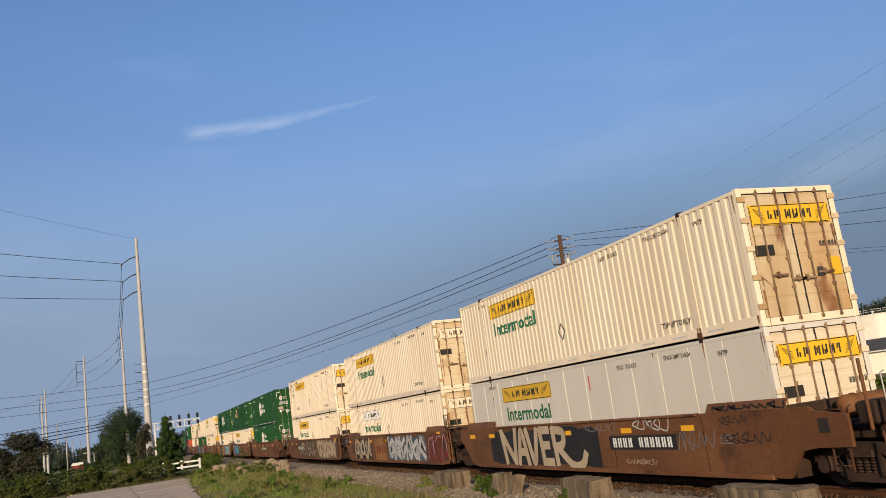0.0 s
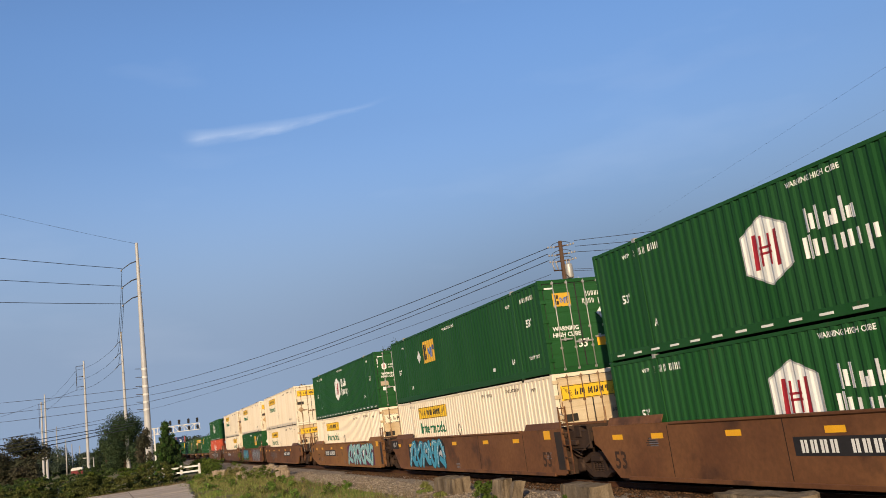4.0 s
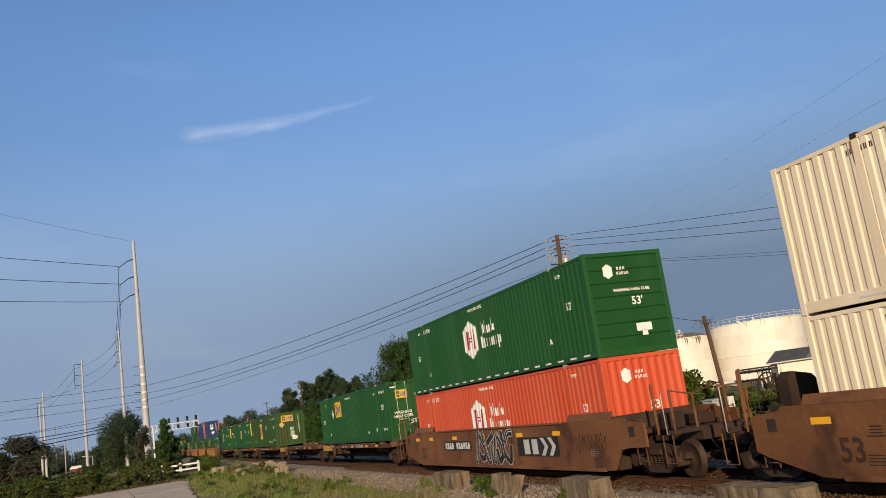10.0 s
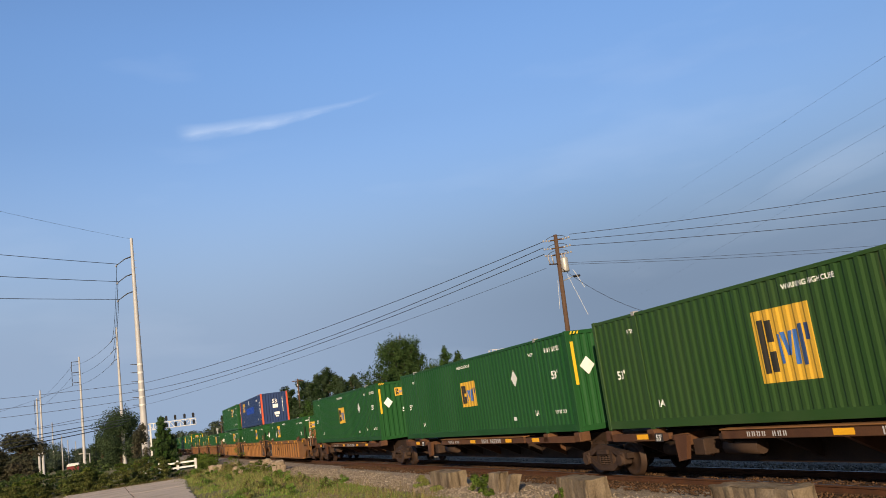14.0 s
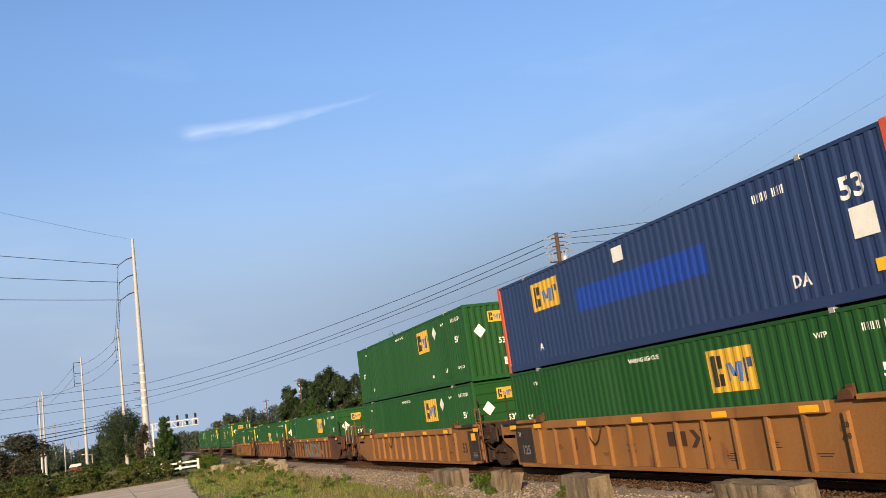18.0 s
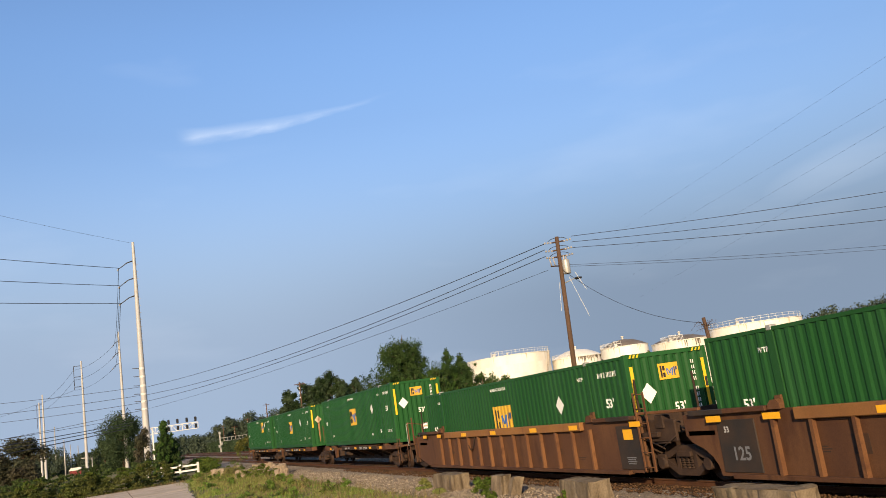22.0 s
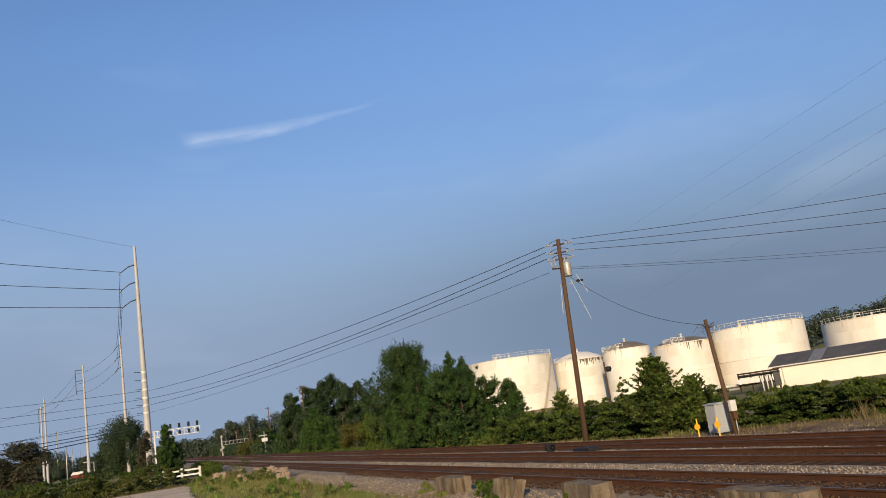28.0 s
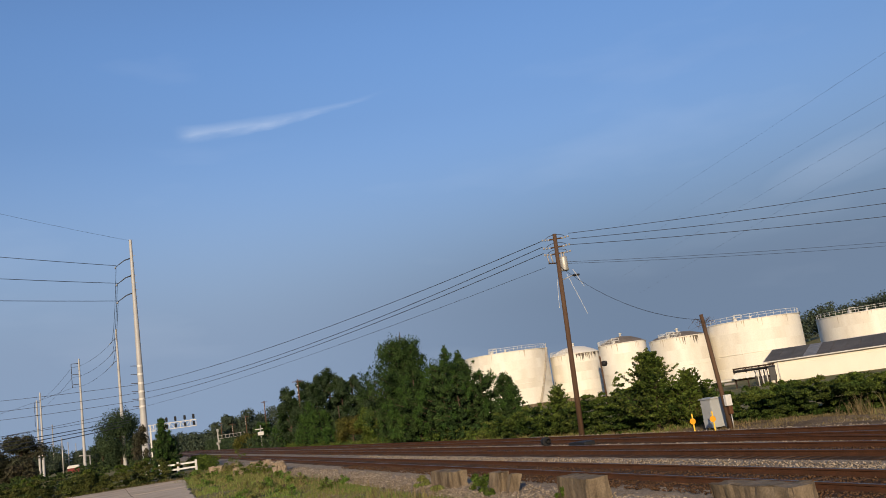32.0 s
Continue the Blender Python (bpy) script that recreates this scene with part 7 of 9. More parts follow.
def build_cars():
    out = []
    br = "long rust-brown well car covered in graffiti and dust"
    plain = "long plain rust-brown well car with yellow reflectors"
    J, C = "joint", "coupler"
    out.append(well_car(13.60 - 23.70, "brown", plain, J, C))
    out.append(well_car(13.60, "brown", br, C, J, tags=((3, 2.6, 7.2, "spray_cream", "black", 6),), number_y=-3.2, big=(),
                        marks=(("graffiti", "spray_grey", scribble(4, 1.9, 0.34, 6, 0.012), -1.6, 1.36), ("graffiti", "spray_pale", scribble(7, 1.6, 0.40, 5, 0.018), -3.9, 1.40), ("graffiti", "spray_grey", scribble(5, 1.5, 0.5, 6, 0.013), -5.5, 0.98), ("graffiti", "spray_cream", scribble(6, 1.5, 0.16, 11, 0.008), -3.2, 0.50),
                               ("graffiti", "black", scribble(8, 2.4, 0.16, 10, 0.016), -7.4, 1.66), ("graffiti", "black", scribble(9, 1.6, 0.30, 7, 0.014), -7.2, 1.02), ("graffiti", "black", scribble(10, 0.9, 0.2, 5, 0.012), -6.9, 1.40))))
    out.append(well_car(32.91, "brown", br, J, J, tags=((11, 5.2, 3.4, "spray_cream", "black", 5), (12, -2.8, 5.6, "spray_pale", "spray_blue_black", 6), (13, -7.2, 2.4, "maroon", "brown", 3)), marks=(("paint_patch", "yellow_car", [rect(0, 0, 2.0, 1.15)], 1.6, 0.82),) + TTT(1.6, 0.85), big=(("125 T", 0.19, 8.68, 1.32, "spray_pale"), ("53", 0.40, 7.3, 0.86, "stencil_brown"))))
    out.append(well_car(52.32, "brown", br, J, C, tags=((21, 1.6, 5.4, "spray_camo", "black", 6), (22, -4.6, 5.6, "spray_cream", "spray_camo", 5)), number_y=4.0, marks=(("graffiti", "stencil_brown", scribble(23, 1.2, 0.3, 12, 0.010), 6.6, 1.2),), big=(("53", 0.42, 7.9, 0.95, "stencil_brown"),)))
    out.append(well_car(76.01, "brown", plain, C, J, number_y=0.2, marks=(("graffiti", "spray_grey", scribble(31, 1.1, 0.45, 8, 0.010), -1.6, 1.1),), big=(("53", 0.42, 8.0, 0.7, "stencil_brown"),)))
    out.append(well_car(95.55, "brown", br, J, J, tags=((41, 4.2, 4.6, "spray_teal", "black", 5),), big=(("125 T", 0.19, 8.68, 1.32, "spray_pale"), ("53", 0.42, -7.3, 0.7, "stencil_brown"))))
    out.append(well_car(115.02, "yellow_car", "long weathered yellow-brown well car with a teal graffiti tag", J, C, tags=((51, -3.8, 5.6, "spray_aqua", "spray_purple", 6),), number_y=3.9, big=(("53", 0.42, 7.4, 0.72, "stencil_brown"), ("B", 0.24, 2.6, 1.05, "black"))))
    out.append(well_car(138.77, "brown", plain, C, J, number_y=-3.3, marks=(("graffiti", "spray_grey", scribble(61, 3.4, 0.7, 16), 3.4, 0.9),)))
    out.append(well_car(158.28, "brown", br, J, J, tags=((71, 4.4, 4.4, "spray_teal", "spray_blue_black", 6), (72, -3.8, 5.8, "spray_grey", "maroon", 5)), marks=(("paint_patch", "yellow_car", [rect(0, 0, 2.0, 1.15)], 0.6, 0.82),) + TTT(0.6, 0.85), big=(("125 T", 0.19, 8.68, 1.32, "spray_pale"),)))
    out.append(well_car(177.77, "brown", plain, J, C, number_y=2.4, big=(("53", 0.42, 7.4, 0.75, "stencil_brown"),), marks=(("graffiti", "spray_grey", scribble(81, 0.7, 0.6, 8), -2.0, 1.0),)))
    out.append(well_car(201.46, "brown", plain + " and a dark tag", C, C, tags=((91, -0.3, 3.2, "black", "brown", 4),), number_y=3.2, marks=(("logo_panel", "black", [rect(0, 0, 2.9, 0.60)], -3.8, 0.90),) + TTT(-3.8, 0.90, 1.35, "spray_pale") + (("scribble", "stencil_brown", scribble(92, 1.8, 0.6, 10, 0.016), -7.2, 0.95),), big=(("53", 0.42, 7.3, 0.72, "stencil_brown"),)))
    sp = "low weathered orange spine car on rusty trucks"
    mid = lambda a, b: (a + L53 + b) / 2
    P = (222.1, 240.0, 257.9, 275.6, 296.1)
    J5 = [222.4] + [mid(a, b) for a, b in zip(P, P[1:])] + [310.6]
    J5[1] += 0.9
    for i, s in enumerate(P):
        c = s + HALF
        out.append(spine_car(s, "yellow_car", sp + (", empty" if i == 1 else ""), J5[i] - c, J5[i + 1] - c, last=i == 4, first=i == 0, loaded=i != 1))
    yl = "ribbed weathered yellow well car with outside stakes"
    ry = "ribbed rusty well car with outside stakes"
    out.append(well_car(316.5, "yellow_car", yl, C, J, number_y=None, ribs=True, marks=(("number_panel", "panel_grime", [rect(0, 0, 1.66, 0.20)], -4.13, 0.94), ("number", "spray_pale", bars(0, 0, 1.4, 0.13, 10), -4.13, 0.94), ("stencil", "panel_grime", bars(0, 0, 0.5, 0.10, 6), -1.57, 0.83)), big=(("125", 0.27, 7.40, 0.72, "spray_pale"), ("53", 0.12, 7.75, 1.22, "spray_pale"))))
    out.append(well_car(336.3, "yellow_car", yl, J, J, ribs=True, marks=TTT(-1.1, 0.95, 1.0, "stencil_brown"), big=(("125", 0.27, 7.40, 0.72, "spray_grey"), ("53", 0.12, 7.75, 1.22, "spray_pale"), ("20", 0.10, -5.99, 1.15, "stencil_brown"), ("40", 0.10, -5.99, 0.95, "stencil_brown"))))
    out.append(well_car(356.0, "yellow_car", yl, J, C, ribs=True, big=(("53", 0.36, -6.82, 0.8, "stencil_brown"), ("20", 0.10, -5.99, 1.15, "stencil_brown"), ("40", 0.10, -5.99, 0.95, "stencil_brown"))))
    out.append(well_car(378.9, "rust_car", ry + " and pale blue tag", C, J, ribs=True, tags=((101, -0.38, 5.0, "spray_blue_teal", "rust_car", 5),), marks=(("number_panel", "panel_grime", [rect(0, 0, 1.5, 0.20)], -4.1, 0.94), ("number", "spray_grey", bars(0, 0, 1.3, 0.13, 10), -4.1, 0.94), ("scribble", "spray_pale", scribble(33, 0.6, 0.3, 5, 0.010), -3.5, 0.62)), big=(("125", 0.27, 7.40, 0.72, "spray_grey"), ("53", 0.12, 7.75, 1.22, "spray_pale"))))
    out.append(well_car(398.5, "rust_car", ry, J, J, ribs=True, big=(("125", 0.27, 7.40, 0.72, "spray_grey"), ("53", 0.12, 7.75, 1.22, "spray_pale"))))
    out.append(well_car(418.0, "rust_car", ry, J, C, ribs=True))
    Q = (439.0, 459.6, 478.2)
    K = [440.0, mid(439.0, 459.6), mid(459.6, 478.2), 492.3]
    for i, s in enumerate(Q):
        c = s + HALF
        out.append(spine_car(s, "rust_car", "low rusty spine car on grimy trucks", K[i] - c, K[i + 1] - c, last=i == 2, first=i == 0))
    return out


CARS = build_cars()

# ---------------------------------------------------------------- poles, wires and signals
def steel_pole(base, top, r0, r1, arms, label, arm_dir=(-1, 0, 0), pegs=0, low_arms=(), davits=()):
    """A tapered steel mast. arms: heights and lengths of its brackets."""
    x, y, z = base
    p = empty("transmission_pole", base, label, "power pole", "steel transmission poles")
    H = top - z
    n = 5
    for k in range(n):
        a, b = k / n, (k + 1) / n
        ra, rb = r0 + (r1 - r0) * a, r0 + (r1 - r0) * b
        part("mast_section", tube(B(), [(0, 0, H * a), (0, 0, H * b + (0.15 if k < n - 1 else 0))], [ra, rb], 14, False), "pylon", p)
    d = Vector(arm_dir)
    for h, l in arms:
        arm = part("arm", tube(B(), [(0, 0, h - z), d * l * 0.45 + Vector((0, 0, h - z - 0.25)), d * l + Vector((0, 0, h - z - 1.0))], [0.085, 0.065, 0.045], 8), "grey_dark", p)
        part("insulator", tube(B(), [d * l + Vector((0, 0, h - z - 1.0)), d * (l + 0.12) + Vector((0, 0, h - z - 1.2))], 0.09, 8), "porcelain", arm)
    for h, l, drop in davits:
        arm = part("davit_arm", tube(B(), [(0, 0, h - z), (-l, 0, h - z)], [0.10, 0.07], 6), "grey_dark", p)
        part("insulator_string", tube(B(), [(-l, 0, h - z), (-l, 0, h - z - drop)], 0.08, 6), "grey_dark", arm)
    for h in low_arms:
        part("stand_off", tube(B(), [(0, 0, h - z), (-1.1, -0.1, h - z + 0.1)], [0.05, 0.035], 6), "grey_dark", p)
        part("clamp_band", tube(B(), [(0, 0, h - z - 0.12), (0, 0, h - z + 0.12)], r0 + (r1 - r0) * (h - z) / H + 0.015, 14, False), "steel_white", p)
    for k in range(pegs):
        zz = H * (0.30 + 0.66 * k / pegs)
        part("climbing_peg", tube(B(), [(0.0, 0, zz), (0.42, 0, zz)], 0.025, 5), "pylon", p)
    return p


steel_pole((1.86, 108.98, -0.4), 28.42, 0.46, 0.17, ((26.1, 1.9), (23.9, 1.9), (21.7, 1.95)), "tall tapered grey steel pole with three wire brackets", pegs=22, low_arms=(12.6, 11.6, 10.5, 9.5, 8.6, 7.7))
steel_pole((-0.95, 190.0, -1.0), 28.45, 0.42, 0.18, ((26.5, 1.3), (24.1, 1.4), (21.8, 1.5)), "tall tapered grey steel pole with three wire brackets")
steel_pole((-10.75, 239.77, -1.6), 28.43, 0.42, 0.20, (), "tall tapered grey steel pole beyond the hedge", davits=((27.2, 1.9, 2.6), (24.4, 1.9, 2.4), (21.8, 1.9, 0.8)))
steel_pole((-28.9, 340.82, -2.0), 28.51, 0.50, 0.24, (), "tall tapered grey steel pole far down the line", davits=((25.0, 2.0, 4.0), (20.5, 2.0, 4.0)))
steel_pole((-30.3, 343.0, -2.0), 26.0, 0.45, 0.24, (), "tall grey steel pole beside its twin")


def light_pole(x, y, top, r, label, arm=0.0):
    p = empty("lamp_post", (x, y, -2.0), label, "pole", "far poles")
    part("shaft", tube(B(), [(0, 0, 0), (0, 0, top + 2.0)], [r * 1.3, r], 8), "galv", p)
    if arm:
        part("bracket", tube(B(), [(0, 0, top + 1.9), (arm, 0, top + 2.1)], r * 0.5, 6), "galv", p)
        part("lamp_head", box(B(), arm - 0.4, arm + 0.4, -0.25, 0.25, top + 2.0, top + 2.2, 0.03), "galv", p)


light_pole(-31.28, 418.8, 19.7, 0.22, "slender grey pole far beyond the hedge")
light_pole(-19.8, 299.3, 10.3, 0.16, "slender dark pole far beyond the hedge")
light_pole(-27.1, 449.2, 11.7, 0.2, "slender grey pole far beyond the hedge")
light_pole(-25.3, 479.3, 11.2, 0.2, "slender grey pole far beyond the hedge")
light_pole(-7.5, 189.0, 3.2, 0.10, "short lamp post with a curved arm above the hedge", -1.6)


def timber_pole(base, top, r0, r1, label, lean=(0, 0)):
    x, y, z = base
    p = empty("utility_pole", base, label, "power pole", "timber utility poles")
    H = top - z
    part("shaft", tube(B(), [(0, 0, 0), (lean[0] * 0.5, lean[1] * 0.5, H * 0.5), (lean[0], lean[1], H)], [r0, (r0 + r1) / 2, r1], 12), "timber", p)
    return p


def bow(a, b, sag, n=14):
    a, b = Vector(a), Vector(b)
    return [a.lerp(b, i / n) - Vector((0, 0, sag * 4 * (i / n) * (1 - i / n))) for i in range(n + 1)]


def wire(a, b, sag, r, label):
    part("overhead_wire", tube(B(), bow(a, b, sag), r, 5), "wire", None, label, "wire", "overhead wires")


def build_crossing_pole():
    p = timber_pole((24.30, 43.72, -0.4), 11.66, 0.17, 0.12, "brown timber utility pole with a grey transformer and wires", (0.32, -0.2))
    ax = Vector((0.85, -0.52, 0))      # along the wires
    c = Vector((0.32, -0.2, 0))
    for k, z in enumerate((11.35, 10.85, 10.45)):
        arm = part("cross_arm", tube(B(), [c - ax * 0.35 + Vector((0, 0, z + 0.4)), c + ax * 0.35 + Vector((0, 0, z + 0.4))], 0.045, 6), "timber", p)
        for s in (-1, 1):
            for i in range(3):
                q = c + ax * s * (0.42 + 0.17 * i) + Vector((0, 0, z + 0.4 + 0.02 * i))
                part("insulator", lathe(B(), [(0, q.z - 0.06), (0.075, q.z - 0.05), (0.05, q.z), (0.075, q.z + 0.03), (0, q.z + 0.06)], 10, (q.x, q.y)), "porcelain", arm)
        part("jumper", tube(B(), [c + ax * s * 0.62 * math.cos(a) + Vector((0, 0, z + 0.4 + 0.26 * math.sin(a))) for s in (1,) for a in [math.pi * i / 10 for i in range(11)]], 0.018, 5), "wire", arm)
    part("bracket", box(B(), c.x - 0.7, c.x - 0.05, c.y - 0.04, c.y + 0.04, 10.25, 10.32), "underframe", p)
    for x in (-0.65, -0.4):
        part("fuse", tube(B(), [(c.x + x, c.y, 10.3), (c.x + x - 0.08, c.y, 10.75)], 0.04, 6), "porcelain", p)
    tr = part("transformer", lathe(B(), [(0, 9.75), (0.21, 9.75), (0.23, 9.80), (0.23, 10.55), (0.21, 10.60), (0, 10.66)], 16, (c.x + 0.22, c.y - 0.16)), "galv", p, "grey drum-shaped transformer")
    for s in (-0.08, 0.08):
        part("bushing", lathe(B(), [(0.03, 10.62), (0.05, 10.7), (0.03, 10.78), (0.05, 10.86), (0, 10.92)], 8, (c.x + 0.22 + s, c.y - 0.16)), "porcelain", tr)
    part("lamp_arm", tube(B(), [(c.x * 0.8, c.y * 0.8, 9.2), (c.x + 0.7, c.y - 0.3, 9.45)], 0.025, 6), "galv", p)
    part("lamp_head", box(B(), c.x + 0.6, c.x + 1.0, c.y - 0.45, c.y - 0.2, 9.36, 9.48, 0.03), "signal_black", p)
    part("guy_guard", tube(B(), [(0.11, -1.23, 9.42), (-0.23, -3.35, 6.79)], 0.012, 5), "steel_white", p)
    part("guy_guard", tube(B(), [(0.94, -0.56, 9.8), (0.86, -1.67, 8.54)], 0.014, 5), "steel_white", p)
    part("ground_wire", tube(B(), [(-0.12, -0.1, 7.6), (0.05, -0.1, 9.3)], 0.012, 5), "steel_white", p)


build_crossing_pole()
TOP = (24.62, 43.52)
for z, zr in ((11.55, 11.35), (11.2, 10.50), (10.85, 9.75)):
    e = Vector((39.9, 33.4, zr)) - Vector((*TOP, z))
    wire((TOP[0] + 0.7, TOP[1] - 0.45, z), Vector((*TOP, z)) + e * 2.4, 0.55, 0.016, "dark overhead wire between the timber poles")
for z, zr in ((9.9, 9.2), (9.8, 8.95)):
    e = Vector((45.6, 39.0, zr)) - Vector((*TOP, z))
    wire((TOP[0] + 0.2, TOP[1] - 0.1, z), Vector((*TOP, z)) + e * 2.2, 0.5, 0.010, "thin overhead wire between the timber poles")
for z, b, sag in ((11.35, (2.2, 108.98, 10.3), 0.75), (11.0, (2.0, 108.98, 9.35), 1.05), (10.6, (1.8, 108.98, 8.55), 0.80), (9.75, (1.7, 108.98, 7.6), 0.5)):
    wire((TOP[0] - 0.7, TOP[1] + 0.45, z), b, sag, 0.022 if sag > 0.5 else 0.012, "dark overhead wire crossing the tracks to the steel pole")
for a, b in (((2.2, 108.98, 10.4), (-32, 127, 12.4)), ((2.0, 108.98, 9.4), (-32, 127, 10.8)), ((1.8, 108.98, 8.5), (-32, 127, 9.6)), ((1.7, 108.98, 7.6), (-32, 127, 6.4))):
    wire(a, b, 0.4, 0.024, "dark overhead wire leading off from the steel pole")
for a, b in (((0.0, 108.0, 25.05), (-46, 78, 27.2)), ((0.0, 108.0, 22.85), (-46, 78, 24.1)), ((0.0, 108.0, 20.65), (-46, 78, 21.0))):
    wire(a, b, 0.4, 0.034, "thick power wire leading off from the steel pole")
wire((1.9, 108.98, 28.3), (-26, 98, 34.5), 0.3, 0.014, "thin ground wire from the top of the steel pole")
for a, b in (((0.0, 108.0, 25.05), (-2.1, 189, 25.4)), ((0.0, 108.0, 22.85), (-2.2, 189, 23.0)), ((-0.05, 108.0, 20.65), (-2.3, 189, 20.7))):
    wire(a, b, 2.2, 0.030, "power wire between the steel poles")
for a, b in (((-2.1, 189, 25.4), (-12.5, 239, 26.2)), ((-2.2, 189, 23.0), (-12.5, 239, 23.6)), ((-2.3, 189, 20.7), (-12.5, 239, 21.0)), ((-12.5, 239, 26.2), (-30, 340, 25)), ((-12.5, 239, 23.6), (-30, 340, 22)), ((-12.5, 239, 21), (-60, 330, 19))):
    wire(a, b, 1.0, 0.030, "power wire between the steel poles")
for a, b, r in (((-22, 30, 2.9), (0.6, 111, 6.4), 0.035), ((-22, 30, 2.55), (0.2, 111, 6.1), 0.035), ((-22, 32, 2.2), (-0.5, 111, 5.7), 0.045), ((-24, 60, 4.4), (1.0, 111, 7.0), 0.02)):
    wire(a, b, 0.25, r, "heavy black cable above the hedge")
for a, b in (((47.3, 36.91, 20.83), (160.8, 253.3, 52.75)), ((46.93, 37.38, 18.06), (164.95, 250.6, 46.7)), ((46.7, 37.67, 16.35), (165.4, 250.3, 38.4)), ((46.47, 37.96, 14.66), (169.2, 247.7, 31.5))):
    d = (Vector(b) - Vector(a)).normalized()
    wire(Vector(a) - d * 20, b, 0.0, 0.0062, "thin high power wire far overhead")
wire((24.6, 43.4, 9.6), (25.2, 32.4, 4.75), 0.7, 0.012, "thin service wire down to the short pole")


def build_short_pole():
    p = timber_pole((25.50, 32.10, -0.4), 4.98, 0.115, 0.085, "short brown timber pole overgrown with dry vine", (-0.26, 0.20))
    for k in range(26):
        a = k * 0.9 + 0.03 * k
        part("dry_twig", tube(B(), [(-0.22, 0.18, 4.9), (-0.22 + 0.35 * math.cos(a), 0.18 + 0.35 * math.sin(a), 5.05 + 0.22 * math.sin(k * 2.1)), (-0.22 + (0.55 + 0.3 * math.sin(k * 3.3)) * math.cos(a), 0.18 + (0.55 + 0.3 * math.sin(k * 3.3)) * math.sin(a), 4.95 + 0.3 * math.sin(k))], [0.010, 0.006, 0.003], 4), "bark", p)
    part("meter_box", box(B(), -0.22, 0.10, -0.32, -0.12, 1.10, 1.60, 0.02), "steel_white", p)
    part("breaker_box", box(B(), -0.10, 0.10, -0.28, -0.10, 0.72, 1.08, 0.02), "rust_car", p)
    part("conduit", tube(B(), [(0.0, -0.2, 0.0), (0.0, -0.2, 0.75)], 0.03, 6), "galv", p)


build_short_pole()


def far_timber_poles():
    """A line of weathered poles in front of the far trees."""
    for x, y, top, r, arm in ((26.3, 138.0, 10.28, 0.15, 0.9), (32.5, 217.6, 10.5, 0.17, 0.8), (32.7, 258.0, 8.4, 0.17, 1.0), (33.2, 298.0, 7.3, 0.18, 1.0), (31.5, 318.4, 8.5, 0.18, 0.6)):
        p = timber_pole((x, y, -0.5), top, r, r * 0.75, "weathered timber pole with small insulators among the far trees")
        for k in range(3):
            part("insulator", box(B(), -0.22 * arm, 0.08, -0.10, 0.10, top - 0.6 - 0.75 * k, top - 0.35 - 0.75 * k, 0.05), "steel_white", p)
        part("cross_arm", box(B(), -arm, arm, -0.06, 0.06, top + 0.1, top + 0.22), "timber", p)
    p = empty("lamp_post", (27.0, 114.5, -0.4), "slim brown lamp post beside the yellow-olive bush", "pole", "far poles")
    part("shaft", tube(B(), [(0, 0, 0), (0, 0, 5.0)], [0.08, 0.05], 8), "bark", p)
    part("lamp_head", box(B(), -0.2, 0.10, -0.08, 0.08, 4.94, 5.04, 0.03), "bark", p)
    p = empty("equipment_box", (24.6, 173.0, -0.4), "white equipment box on a post beside the line", "box")
    part("post", tube(B(), [(0, 0, 0), (0, 0, 4.6)], 0.09, 8), "galv", p)
    part("box", box(B(), -0.55, 0.55, -0.3, 0.3, 2.6, 3.3, 0.04), "steel_white", p)
    part("bar", box(B(), -1.1, 0.5, -0.06, 0.06, 3.75, 3.9), "steel_white", p)
    p = empty("floodlight_post", (56.8, 94.2, -0.4), "slender brown post with a dark floodlight before the tanks", "pole")
    part("shaft", tube(B(), [(0, 0, 0), (0, 0, 6.4)], [0.13, 0.10], 8), "timber", p)
    part("lamp_head", lathe(B(), [(0, 5.05), (0.3, 5.1), (0.42, 5.4), (0.36, 5.7), (0, 5.78)], 12, (0.42, -0.1)), "signal_black", p)
    part("bracket", tube(B(), [(0, 0, 5.5), (0.42, -0.1, 5.4)], 0.04, 5), "signal_black", p)


far_timber_poles()


def signal_cabinet():
    c = empty("signal_cabinet", (25.50, 33.15, -0.42), "grey steel equipment cabinet on short legs beside the track", "cabinet")
    c.scale = (0.9, 0.9, 0.9)
    part("body", box(B(), -0.38, 0.38, -0.42, 0.42, 0.22, 1.66, 0.012), "cabinet", c)
    part("roof", prism(B(), [(-0.44, 1.66), (-0.44, 1.70), (0, 1.75), (0.44, 1.70), (0.44, 1.66)], "y", -0.48, 0.48), "cabinet", c)
    door = part("door", box(B(), -0.40, -0.379, -0.38, 0.38, 0.28, 1.60, 0.006), "cabinet", c)
    part("handle", box(B(), -0.425, -0.40, -0.30, -0.26, 0.85, 1.05, 0.004), "galv", door)
    for k in range(2):
        part("hinge", tube(B(), [(-0.41, 0.38, 0.5 + 0.8 * k), (-0.41, 0.38, 0.62 + 0.8 * k)], 0.016, 6), "galv", door)
    for x in (-0.33, 0.33):
        for y in (-0.36, 0.36):
            part("leg", box(B(), x - 0.03, x + 0.03, y - 0.03, y + 0.03, 0, 0.23), "galv", c)


signal_cabinet()


def marker(x, y):
    m = empty("track_marker", (x, y, -0.42), "round orange marker disc on a yellow stake", "marker", "marker discs by the cabinet")
    part("stake", box(B(), -0.03, 0.03, -0.015, 0.015, 0, 1.0, 0.005), "yellow", m)
    part("disc", tube(B(), [(-0.01, -0.02, 0.66), (-0.02, -0.045, 0.66)], 0.135, 20), "marker", m)
    bpy.data.objects[m.name].rotation_euler = (0, 0, radians(-35))


